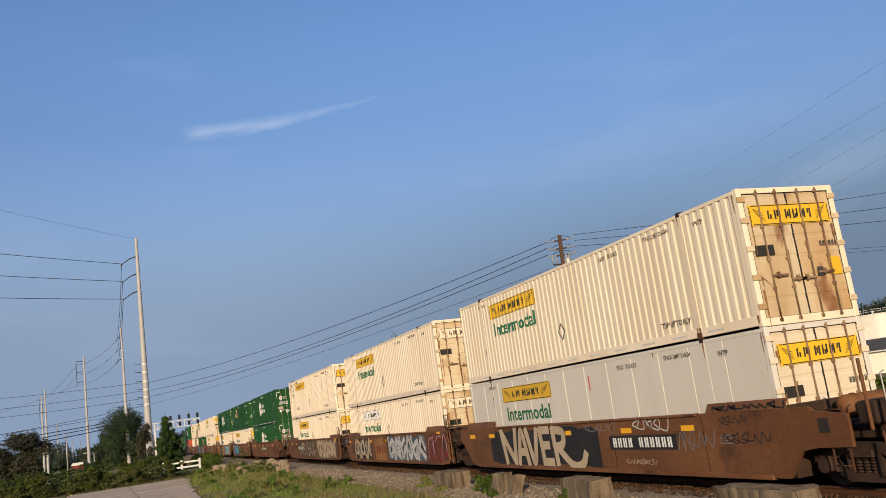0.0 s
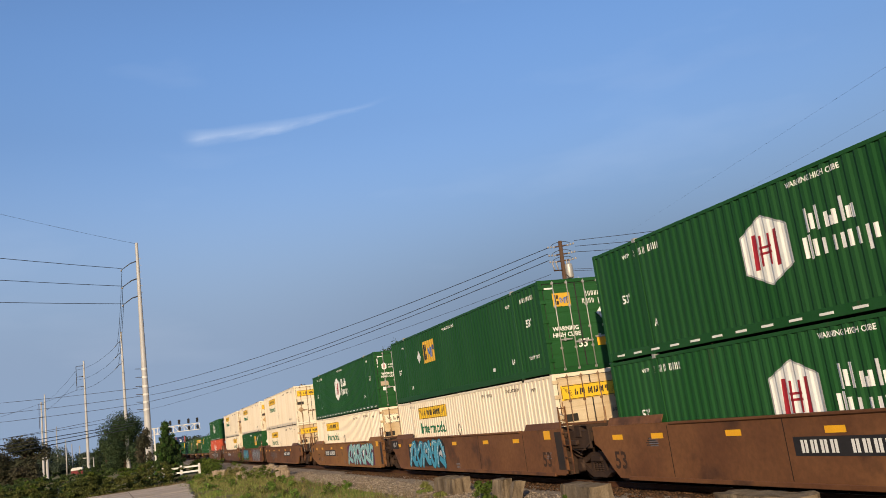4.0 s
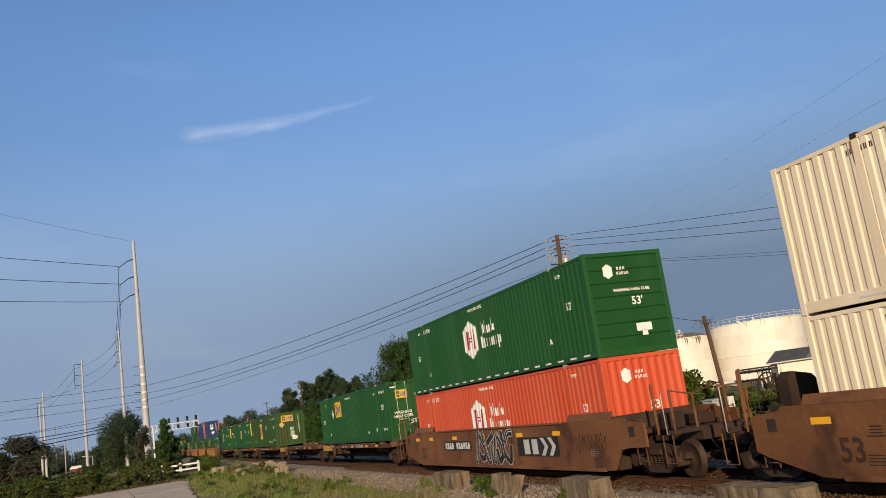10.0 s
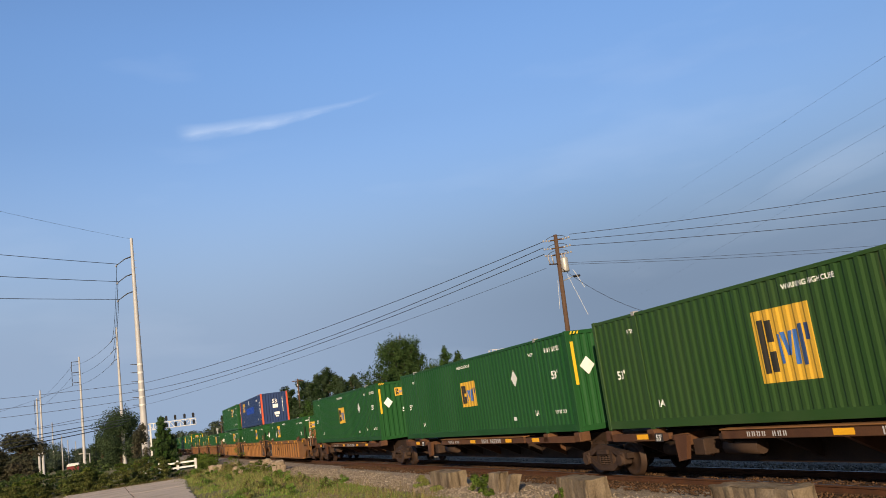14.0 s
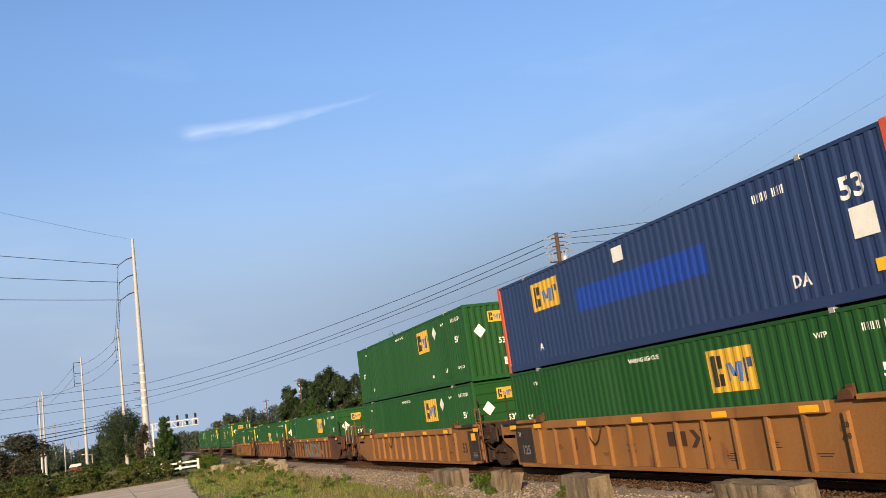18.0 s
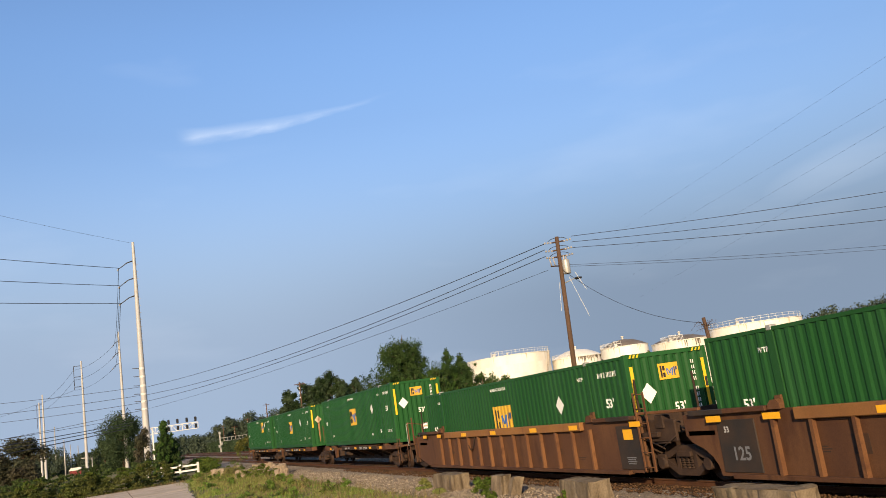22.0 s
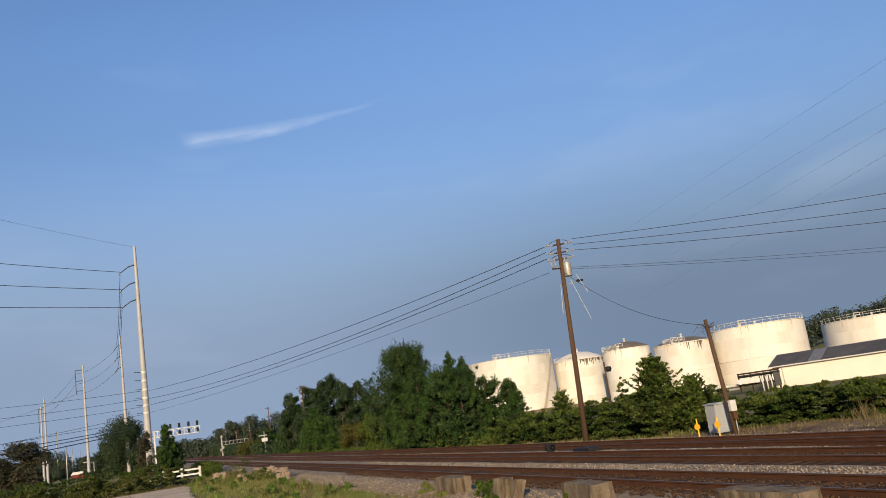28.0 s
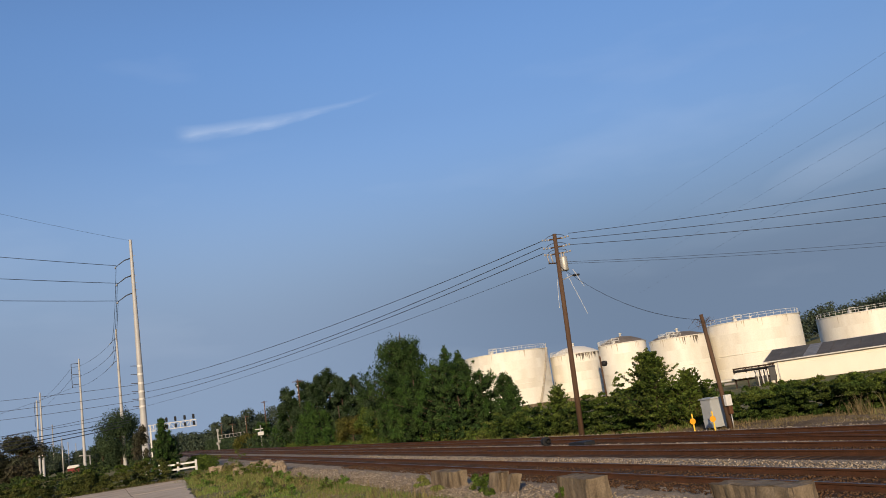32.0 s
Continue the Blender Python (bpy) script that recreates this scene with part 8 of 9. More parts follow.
marker(23.85, 32.55)
marker(24.5, 31.95)


def dwarf_signal():
    d = empty("dwarf_signal", (18.55, 37.0, -0.19), "low black dwarf signal between the tracks", "signal")
    part("base", box(B(), -0.2, 0.2, -0.2, 0.2, 0, 0.12, 0.02), "concrete", d)
    part("head", tube(B(), [(0.0, -0.16, 0.36), (0, 0.12, 0.36)], [0.22, 0.20], 18), "signal_black", d)
    part("hood", tube(B(), [(0, -0.36, 0.38), (0, -0.16, 0.38)], 0.11, 12, False), "signal_black", d)
    part("stem", box(B(), -0.07, 0.07, -0.07, 0.07, 0.1, 0.3), "signal_black", d)


def switch_machine():
    s = empty("switch_machine", (19.35, 35.0, -0.17), "flat black switch machine on long timbers", "switch machine")
    part("case", box(B(), -0.28, 0.28, -0.8, 0.3, 0.02, 0.22, 0.04), "signal_black", s)
    part("motor", box(B(), -0.2, 0.2, 0.35, 0.9, 0.02, 0.18, 0.03), "signal_black", s)
    for y in (-0.6, 0.1):
        part("throw_rod", tube(B(), [(0.2, y, 0.05), (2.6, y, 0.05)], 0.025, 6), "underframe", s)


dwarf_signal()
switch_machine()


def turnout_rails():
    """The bent rails of a crossover between the two far tracks."""
    for a, b in (((16.75 + 1.5, -2), (20.45, 36)), ((20.45 - 1.5, 2), (18.25 + 2.2, 40)), ):
        pts = [(a[0] + (b[0] - a[0]) * (3 * q * q - 2 * q ** 3), a[1] + (b[1] - a[1]) * q) for q in [i / 16 for i in range(17)]]
        bm = B()
        for (x0, y0), (x1, y1) in zip(pts, pts[1:]):
            prof = rail_profile()
            lo = [bm.verts.new((x0 + u, y0, v + 0.001)) for u, v in prof]
            hi = [bm.verts.new((x1 + u, y1, v + 0.001)) for u, v in prof]
            for i in range(len(prof)):
                bm.faces.new((lo[i], hi[i], hi[(i + 1) % len(prof)], lo[(i + 1) % len(prof)]))
        part("closure_rail", bm, "rail", None, "curved rust-brown rail of a crossover", "rail", kind="structure")


turnout_rails()


def signal_bridge():
    """A white cantilever over the tracks with colour-light heads."""
    g = empty("signal_bridge", (3.6, 170.0, -0.5), "white lattice cantilever signal bridge with black signal heads", "signal")
    z0, z1, L = 6.3, 7.45, 8.6
    for z in (z0, z1):
        for y in (-0.35, 0.35):
            part("chord", box(B(), -0.1, L, y - 0.06, y + 0.06, z - 0.06, z + 0.06), "steel_white", g)
    n = 9
    for k in range(n):
        x0, x1 = L * k / n, L * (k + 1) / n
        for y in (-0.35, 0.35):
            part("lattice_bar", tube(B(), [(x0, y, z0 if k % 2 else z1), (x1, y, z1 if k % 2 else z0)], 0.045, 5), "steel_white", g)
        part("upright", box(B(), x1 - 0.05, x1 + 0.05, -0.4, -0.3, z0, z1), "steel_white", g)
    for x in (-0.35, 0.35):
        part("post", box(B(), x - 0.13, x + 0.13, -0.18, 0.18, 0, z1 + 0.1, 0.02), "steel_white", g)
    for k in range(12):
        part("brace", tube(B(), [(-0.3, -0.12, 0.4 + 0.5 * k), (0.3, -0.12, 0.9 + 0.5 * k)] if k % 2 else [(0.3, -0.12, 0.4 + 0.5 * k), (-0.3, -0.12, 0.9 + 0.5 * k)], 0.03, 5), "steel_white", g)
    for x in (3.3, 4.9, 6.6, 8.2):
        for dz, h in ((0.72, 0.9), (-0.55, 0.8)):
            head = part("signal_head", box(B(), x - 0.22, x + 0.22, -0.62, -0.44, z1 + dz - h / 2 - 0.1, z1 + dz + h / 2 - 0.1, 0.12), "signal_black", g)
            for q in (-0.22, 0.18):
                part("hood", tube(B(), [(x, -0.90, z1 + dz + q - 0.1), (x, -0.6, z1 + dz + q - 0.1)], 0.12, 10), "signal_black", head)
    part("walkway", box(B(), 0, L, 0.4, 0.9, z0 - 0.05, z0 + 0.02), "galv", g)
    g2 = empty("signal_bridge", (23.5, 249.0, -0.5), "white cantilever signal bridge far down the line", "signal")
    part("post", box(B(), -0.16, 0.16, -0.15, 0.15, 0, 5.2), "galv", g2)
    for z in (3.3, 4.2):
        part("chord", box(B(), 0, 7.5, -0.08, 0.08, z - 0.05, z + 0.05), "galv", g2)
    for k in range(7):
        part("upright", box(B(), 1.0 + k * 1.05, 1.1 + k * 1.05, -0.08, 0.08, 3.3, 4.2), "galv", g2)
    for x, z in ((0.0, 5.6), (-0.3, 2.0), (0.3, 2.6)):
        part("signal_head", box(B(), x - 0.3, x + 0.3, -0.5, -0.25, z - 0.4, z + 0.4, 0.1), "galv", g2)


signal_bridge()


def white_fence():
    f = empty("white_fence", (6.1, 89.5, -0.34), "short white two-rail fence at the end of the lane", "fence")
    for x, y in ((0, 0), (-1.7, 0.4), (-3.4, 0.8)):
        part("post", box(B(), x - 0.11, x + 0.11, y - 0.11, y + 0.11, 0, 1.25, 0.02), "steel_white", f)
    for z in (0.55, 1.02):
        for k in range(2):
            a = Vector((-1.7 * k, 0.4 * k, z))
            b = Vector((-1.7 * (k + 1), 0.4 * (k + 1), z - 0.02))
            part("rail_board", prism(B(), [(a.x, a.y - 0.15), (b.x, b.y - 0.15), (b.x, b.y - 0.09), (a.x, a.y - 0.09)], "z", z - 0.08, z + 0.08), "steel_white", f)


white_fence()


def far_house():
    h = empty("far_house", (-16.8, 300.0, -1.1), "small far building with a white roof beyond the hedge", "building")
    part("wall", box(B(), -1.7, 1.7, -2.4, 2.4, 0, 1.5), "maroon", h)
    part("roof", prism(B(), [(-1.95, 1.45), (1.95, 1.45), (1.4, 2.3), (-1.4, 2.3)], "y", -2.6, 2.6), "steel_white", h)


far_house()


def rough_block(name, dims, loc, turn, seed, label, category, group, lean=0.0, material="concrete", cuts=7, rough=0.04, flute=0.0):
    """A worn block: cut into a grid, its edges broken away; flute: depth of the upright furrows in its faces."""
    bm = B()
    bmesh.ops.create_cube(bm, size=1.0)
    bmesh.ops.subdivide_edges(bm, edges=bm.edges[:], cuts=cuts, use_grid_fill=True)
    for v in bm.verts:
        p = v.co.copy()
        q = Vector((p.x * dims[0], p.y * dims[1], (p.z + 0.5) * dims[2]))
        q += rough * noise.noise_vector(q * 2.3 + Vector((seed * 7.1, 0, 0))) + rough * 0.5 * noise.noise_vector(q * 6.0 + Vector((0, seed * 3.3, 0)))
        if flute:
            fur = max(0.0, noise.noise((q.y * 7.0 + seed * 5.0, q.x * 7.0, q.z * 0.6)) - 0.08) * 2.2
            for a in (0, 1):
                if abs(abs(p[a]) - 0.5) < 1e-4:
                    q[a] -= math.copysign(flute * fur, p[a])
            edge = sum(abs(abs(c) - 0.5) < 1e-4 for c in p)
            if edge >= 2 and p.z > -0.3:
                chip = max(0.0, noise.noise((q.x * 3.0, q.y * 3.0, q.z * 4.0 + seed)) + 0.15)
                q.x -= math.copysign(0.09 * chip, p.x)
                q.y -= math.copysign(0.09 * chip, p.y)
                q.z -= 0.05 * chip if p.z > 0.49 else 0.0
        if p.z > 0.49:
            q.z += (0.035 if flute else 0.09) * noise.noise((q.x * 4.0, q.y * 3.0, seed * 1.7)) - 0.02
        if abs(q.z) < 0.02:
            q.z = -0.05
        q.x += lean * q.z
        v.co = q
    ob = part(name, bm, material, None, label, category, group)
    ob.location, ob.rotation_euler = loc, (0, 0, radians(turn))
    return ob


LAB = "weathered concrete block with furrowed sides beside the track"
for dims, loc, turn, seed, lean in (((0.62, 1.75, 0.58), (10.30, 28.4, -0.27), 4, 1, 0.0), ((0.62, 1.70, 0.62), (10.32, 18.95, -0.27), -3, 2, 0.0), ((0.62, 2.10, 0.62), (10.52, 12.75, -0.27), 2, 3, 0.0)):
    rough_block("concrete_block", dims, loc, turn, seed, LAB, "concrete block", "blocks along the track", lean, cuts=22, rough=0.025, flute=0.05)
for dims, loc, turn, seed, lean in (((0.36, 0.62, 0.62), (10.22, 24.0, -0.27), 10, 4, 0.18), ((0.34, 0.50, 0.54), (10.40, 23.4, -0.27), -12, 5, 0.30)):
    rough_block("concrete_block", dims, loc, turn, seed, "weathered concrete post leaning beside the track", "concrete block", "blocks along the track", lean, cuts=14, rough=0.03, flute=0.05)


def rubble():
    rnd = random.Random(12)
    for k, (x, y, s) in enumerate(((7.1, 77.0, 1.9), (7.8, 74.5, 1.6), (8.4, 75.5, 1.2), (7.7, 66.0, 1.5), (8.3, 67.5, 1.5), (9.0, 66.0, 1.8), (9.7, 72.0, 1.4), (10.1, 70.0, 1.4), (9.6, 63.0, 1.4), (9.5, 60.2, 1.9), (9.2, 57.6, 1.2))):
        rough_block("rubble_block", (s * 0.62, s * rnd.uniform(0.45, 0.8), rnd.uniform(0.42, 0.78)), (x, y, -0.36), rnd.uniform(0, 90), 20 + k,
                    "broken pale concrete lump among the weeds", "rubble", "rubble by the lane", material="rubble", cuts=8, rough=0.11, flute=0.06)


rubble()

# ---------------------------------------------------------------- plants
def scatter_leaves(name, clumps, n, size, material, seed, slim=0.55, shell=0.45, up=0.25, parent=None, label="", category="", kind="", group="", face=None):
    """n small rhombic leaves or needle tufts through round clumps (x, y, z, rx, ry, rz)."""
    rng = np.random.default_rng(seed)
    c = np.array(clumps, float)
    w = (c[:, 3] * c[:, 4] * c[:, 5]) ** (2 / 3)
    idx = rng.choice(len(c), n, p=w / w.sum())
    d = rng.normal(size=(n, 3))
    d /= np.linalg.norm(d, axis=1, keepdims=True)
    rad = rng.random(n) ** shell
    wob = 1 + 0.22 * np.sin(5 * d[:, :1] + idx[:, None] * 1.7) * np.cos(4 * d[:, 1:2] + idx[:, None])
    p = c[idx, :3] + d * rad[:, None] * wob * c[idx, 3:]
    axis = d + 0.9 * rng.normal(size=(n, 3)) + np.array([0, 0, up])
    axis /= np.linalg.norm(axis, axis=1, keepdims=True)
    side = np.cross(axis, rng.normal(size=(n, 3)))
    side /= np.linalg.norm(side, axis=1, keepdims=True) + 1e-9
    if face is None:
        face = 0.9 if slim > 0.38 else 0.0
    if face:        # broad leaves turn their faces out of the clump and to the sky
        out = d * face + np.array([0, 0, 0.35]) + 0.5 * rng.normal(size=(n, 3))
        side = np.cross(out, rng.normal(size=(n, 3)))
        side /= np.linalg.norm(side, axis=1, keepdims=True) + 1e-9
        axis = np.cross(out, side)
        axis /= np.linalg.norm(axis, axis=1, keepdims=True) + 1e-9
    s = size * rng.uniform(0.55, 1.35, n)[:, None]
    bend = np.cross(axis, side) * s * 0.25
    v = np.empty((n, 4, 3))
    v[:, 0], v[:, 1], v[:, 2], v[:, 3] = p - axis * s * 0.5, p + side * s * slim * 0.5 + bend, p + axis * s * 0.5, p - side * s * slim * 0.5 + bend
    me = bpy.data.meshes.new(name)
    me.vertices.add(4 * n)
    me.vertices.foreach_set("co", v.reshape(-1))
    me.loops.add(4 * n)
    me.loops.foreach_set("vertex_index", np.arange(4 * n, dtype=np.int32))
    me.polygons.add(n)
    me.polygons.foreach_set("loop_start", np.arange(0, 4 * n, 4, dtype=np.int32))
    me.update(calc_edges=True)
    me.materials.append(M[material])
    ob = new(name, me)
    ob.parent = parent
    return tagged(ob, label, category, group, kind)


def tree(name, x, y, base, clumps, n, size, material, label, seed, trunk_r=0.2, category="tree", group="", slim=0.5, shell=0.45, up=0.25):
    """A tapered trunk with limbs that reach into the clumps, and a crown of loose leaves."""
    t = empty(name, (x, y, base), label, category, group)
    top = max(c[2] for c in clumps)
    part("trunk", tube(B(), [(0, 0, -0.2), (0.06, 0.03, top * 0.35), (-0.03, 0.05, top * 0.7), (0, 0, top)], [trunk_r, trunk_r * 0.8, trunk_r * 0.45, 0.03], 8), "bark", t)
    for k, c in enumerate(clumps[::max(1, len(clumps) // 30)]):
        z0 = max(0.3, min(c[2] * 0.75, top * 0.8))
        part("limb", tube(B(), [(0, 0, z0), (c[0] * 0.5, c[1] * 0.5, (z0 + c[2]) / 2 + 0.1), (c[0], c[1], c[2])], [trunk_r * 0.4, trunk_r * 0.25, 0.02], 5), "bark", t)
    scatter_leaves("crown", clumps, n, size, material, seed, slim, shell, up, t)
    return t


def round_clumps(h, spread, seed, n=16, low=0.25, squash=0.8):
    rnd = random.Random(seed)
    out = []
    for k in range(n):
        a, q = rnd.random() * 6.28, rnd.random()
        z = h * (low + (0.90 - low) * q)
        r = spread * math.sin(math.pi * (0.18 + 0.74 * q)) ** 0.8 * rnd.uniform(0.25, 0.78)
        s = spread * rnd.uniform(0.26, 0.42)
        out.append((r * math.cos(a), r * math.sin(a), min(z, h - s * squash * 0.9), s, s, s * squash))
    return out


def tufts(clumps, r, per, seed):
    """Breaks large clumps into many small tufts near their surface."""
    rnd = random.Random(seed)
    out = []
    for x, y, z, a, b, c in clumps:
        for k in range(max(2, int(per * a * b / (r * r)))):
            u, w = rnd.uniform(-0.7, 1), rnd.random() * 6.283
            q, s = math.sqrt(max(0.0, 1 - u * u)), rnd.uniform(0.6, 1.0)
            rr = r * rnd.uniform(0.7, 1.3)
            out.append((x + a * s * q * math.cos(w), y + b * s * q * math.sin(w), z + c * s * u, rr, rr, rr * 1.1))
    return out


PINE = "dark green pine with a ragged rounded crown beside the line"


def branch_pine(x, y, h, profile, seed, per, label, trunk_r=0.14, size=0.26, tuft=0.30, step=0.42, extra=(), material="needle", fresh=0.55):
    """A pine of whorled branches that carry bursts of needles along their outer half; profile: (share of height, reach)."""
    rnd = random.Random(seed)
    t = empty("pine_tree", (x, y, -0.4), label, "tree", "pines beyond the tracks")
    part("trunk", tube(B(), [(0, 0, -0.2), (0.08, 0.05, h * 0.4), (-0.05, 0.06, h * 0.75), (0, 0, h * 0.98)], [trunk_r, trunk_r * 0.8, trunk_r * 0.45, 0.03], 8), "bark", t)
    qs, rs = [p[0] for p in profile], [p[1] for p in profile]
    ends, tips, core, wood = [], [], [], B()
    a, z = rnd.random() * 6.28, h * qs[0]
    tip = [(0, 0, h - tuft * 0.6, tuft * 0.7, tuft * 0.7, tuft * 1.1)]
    while z < h * 0.97:
        reach = float(np.interp(z / h, qs, rs))
        for i in range(max(3, round(2.5 + 1.1 * reach))):
            a += 2.4
            L = reach * rnd.uniform(0.72, 1.10)
            rise = rnd.uniform(0.10, 0.42) * L + 0.1
            ca, sa = math.cos(a), math.sin(a)
            zz = z + rnd.uniform(-0.5, 0.5) * step
            tube(wood, [(0, 0, zz), (ca * L * 0.5, sa * L * 0.5, zz + rise * 0.3), (ca * L, sa * L, zz + rise)], [0.035, 0.025, 0.01], 4, False)
            for f in ((0.35, 0.68, 1.0) if L > 1.6 else (0.55, 1.0)):
                r = tuft * rnd.uniform(0.65, 1.15)
                off = rnd.uniform(-0.32, 0.32) * L * f
                spot = (ca * L * f - sa * off, sa * L * f + ca * off, zz + rise * f + rnd.uniform(-0.05, 0.15), r, r, r * rnd.uniform(1.0, 1.7))
                (tips if f == 1.0 and rnd.random() < fresh else ends).append(spot)
            core.append((ca * L * 0.40, sa * L * 0.40, zz + rise * 0.25, L * 0.28 + 0.1, L * 0.28 + 0.1, 0.28))
        z += step * rnd.uniform(0.8, 1.2)
    ends += list(extra)
    tips += tip
    part("branchwork", wood, "bark", t)
    # dark core: shade inside the crown, set by colour
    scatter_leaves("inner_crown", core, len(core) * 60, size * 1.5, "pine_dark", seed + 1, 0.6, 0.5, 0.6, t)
    scatter_leaves("crown", ends, len(ends) * per, size, material, seed + 2, 0.42, 0.5, 1.3, t, face=0.9)
    scatter_leaves("crown_tip", tips, len(tips) * int(per * 1.2), size * 0.9, "shoot" if fresh > 0.3 else material, seed + 3, 0.30, 0.55, 2.2, t, face=0.0)
    return t


YOUNG = "bushy green young pine with upright tips"
big = branch_pine(26.1, 81.0, 10.2, ((0.04, 3.6), (0.30, 4.1), (0.52, 4.2), (0.60, 3.3), (0.67, 2.4), (0.80, 2.35), (0.90, 1.9), (0.96, 1.35), (1, 0.8)), 101, 130, PINE, 0.26, 0.21, 0.62, 0.50,
                  [(-0.5, 0.2, 9.8, 0.55, 0.55, 0.4), (0.5, -0.2, 9.8, 0.55, 0.55, 0.4), (0, 0.1, 9.6, 0.9, 0.9, 0.5), (-3.3, 0.3, 7.7, 0.30, 0.30, 0.30), (-3.6, 0.2, 7.2, 0.4, 0.4, 0.35), (-3.0, 0.2, 7.1, 0.4, 0.4, 0.35), (-2.6, 0, 6.9, 0.4, 0.4, 0.35), (2.3, 0, 8.2, 0.45, 0.45, 0.4)], fresh=0.12)
part("dead_tip", tube(B(), [(0, 0, 9.8), (0.2, 0, 10.9)], [0.06, 0.03], 5), "bark", big)
CONE = ((0.03, 1.0), (0.25, 1.0), (0.5, 0.78), (0.75, 0.48), (0.92, 0.22), (1, 0.08))
DOME = ((0.03, 1.0), (0.35, 1.05), (0.6, 0.95), (0.8, 0.72), (0.93, 0.42), (1, 0.2))
for k, (x, y, h, s, kind) in enumerate(((29.6, 78.0, 8.5, 1.7, CONE), (30.5, 77.0, 7.6, 1.7, CONE), (23.9, 71.5, 6.7, 2.1, CONE), (25.4, 68.5, 6.15, 2.4, DOME), (27.0, 68.8, 6.1, 2.2, DOME), (27.4, 64.6, 5.3, 1.8, DOME), (28.15, 62.0, 4.75, 1.15, CONE), (28.8, 62.3, 4.4, 1.2, CONE),
                                        (24.4, 75.0, 5.2, 2.1, DOME), (25.2, 64.5, 4.6, 1.9, DOME), (28.8, 72.5, 6.9, 2.0, DOME), (26.8, 73.0, 6.6, 2.2, DOME), (24.5, 78.5, 4.4, 1.9, DOME))):
    branch_pine(x, y, h, [(q, r * s) for q, r in kind], 200 + 5 * k, 95, YOUNG, 0.11, 0.19, 0.33, 0.56, fresh=(0.6, 0.3, 0.75)[k % 3])
for k, (x, y, h, s) in enumerate(((25.4, 143, 10.0, 2.3), (27.6, 142, 12.6, 2.9), (30.4, 141.5, 12.2, 3.0), (32.2, 142, 12.7, 2.8), (34.0, 141, 11.0, 2.5), (35.9, 141, 10.7, 2.5), (37.4, 140, 9.2, 2.6), (39.5, 140, 8.4, 2.7), (29.0, 138, 9.6, 2.8), (33.2, 137.5, 9.0, 2.8), (41.8, 139, 7.4, 2.6), (26.4, 138, 7.4, 2.2), (36.9, 137, 7.2, 2.6))):
    cl = round_clumps(h, s, 400 + k, 22, 0.12, 1.0)
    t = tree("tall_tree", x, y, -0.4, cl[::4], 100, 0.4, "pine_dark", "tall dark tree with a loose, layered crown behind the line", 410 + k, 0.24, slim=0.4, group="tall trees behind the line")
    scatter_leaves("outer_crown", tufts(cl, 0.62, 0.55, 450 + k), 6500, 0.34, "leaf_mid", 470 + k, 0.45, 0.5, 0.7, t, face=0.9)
    # darker infill paints the shaded gaps behind the outer tufts
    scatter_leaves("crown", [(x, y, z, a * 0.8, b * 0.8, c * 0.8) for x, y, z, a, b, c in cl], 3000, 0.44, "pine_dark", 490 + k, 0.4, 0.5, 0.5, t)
for k, (x, y, h, s) in enumerate(((25.0, 124, 6.0, 2.0), (25.0, 117.5, 4.7, 1.6), (25.1, 131, 4.2, 1.5), (25.0, 147, 4.9, 1.6), (25.2, 157, 3.9, 1.6), (25.8, 177, 4.8, 2.0), (25.0, 112.0, 2.6, 1.4))):
    branch_pine(x, y, h, [(q, r * s) for q, r in (DOME if k % 2 else CONE)], 430 + 7 * k, 60, "small green pine at the edge of the ballast", 0.1, 0.26, 0.42, 0.62, material="shoot")
tree("bush", 26.2, 105.0, -0.4, round_clumps(3.5, 2.6, 51, 22, 0.15), 9000, 0.22, "leaf_olive", "wide yellow-olive bush beside a mesh fence", 52, 0.1, "bush")
tree("bush", 25.6, 95.0, -0.4, round_clumps(4.4, 1.7, 53, 18, 0.12, 1.1), 6500, 0.22, "leaf", "rounded green bush at the edge of the ballast", 54, 0.1, "bush")
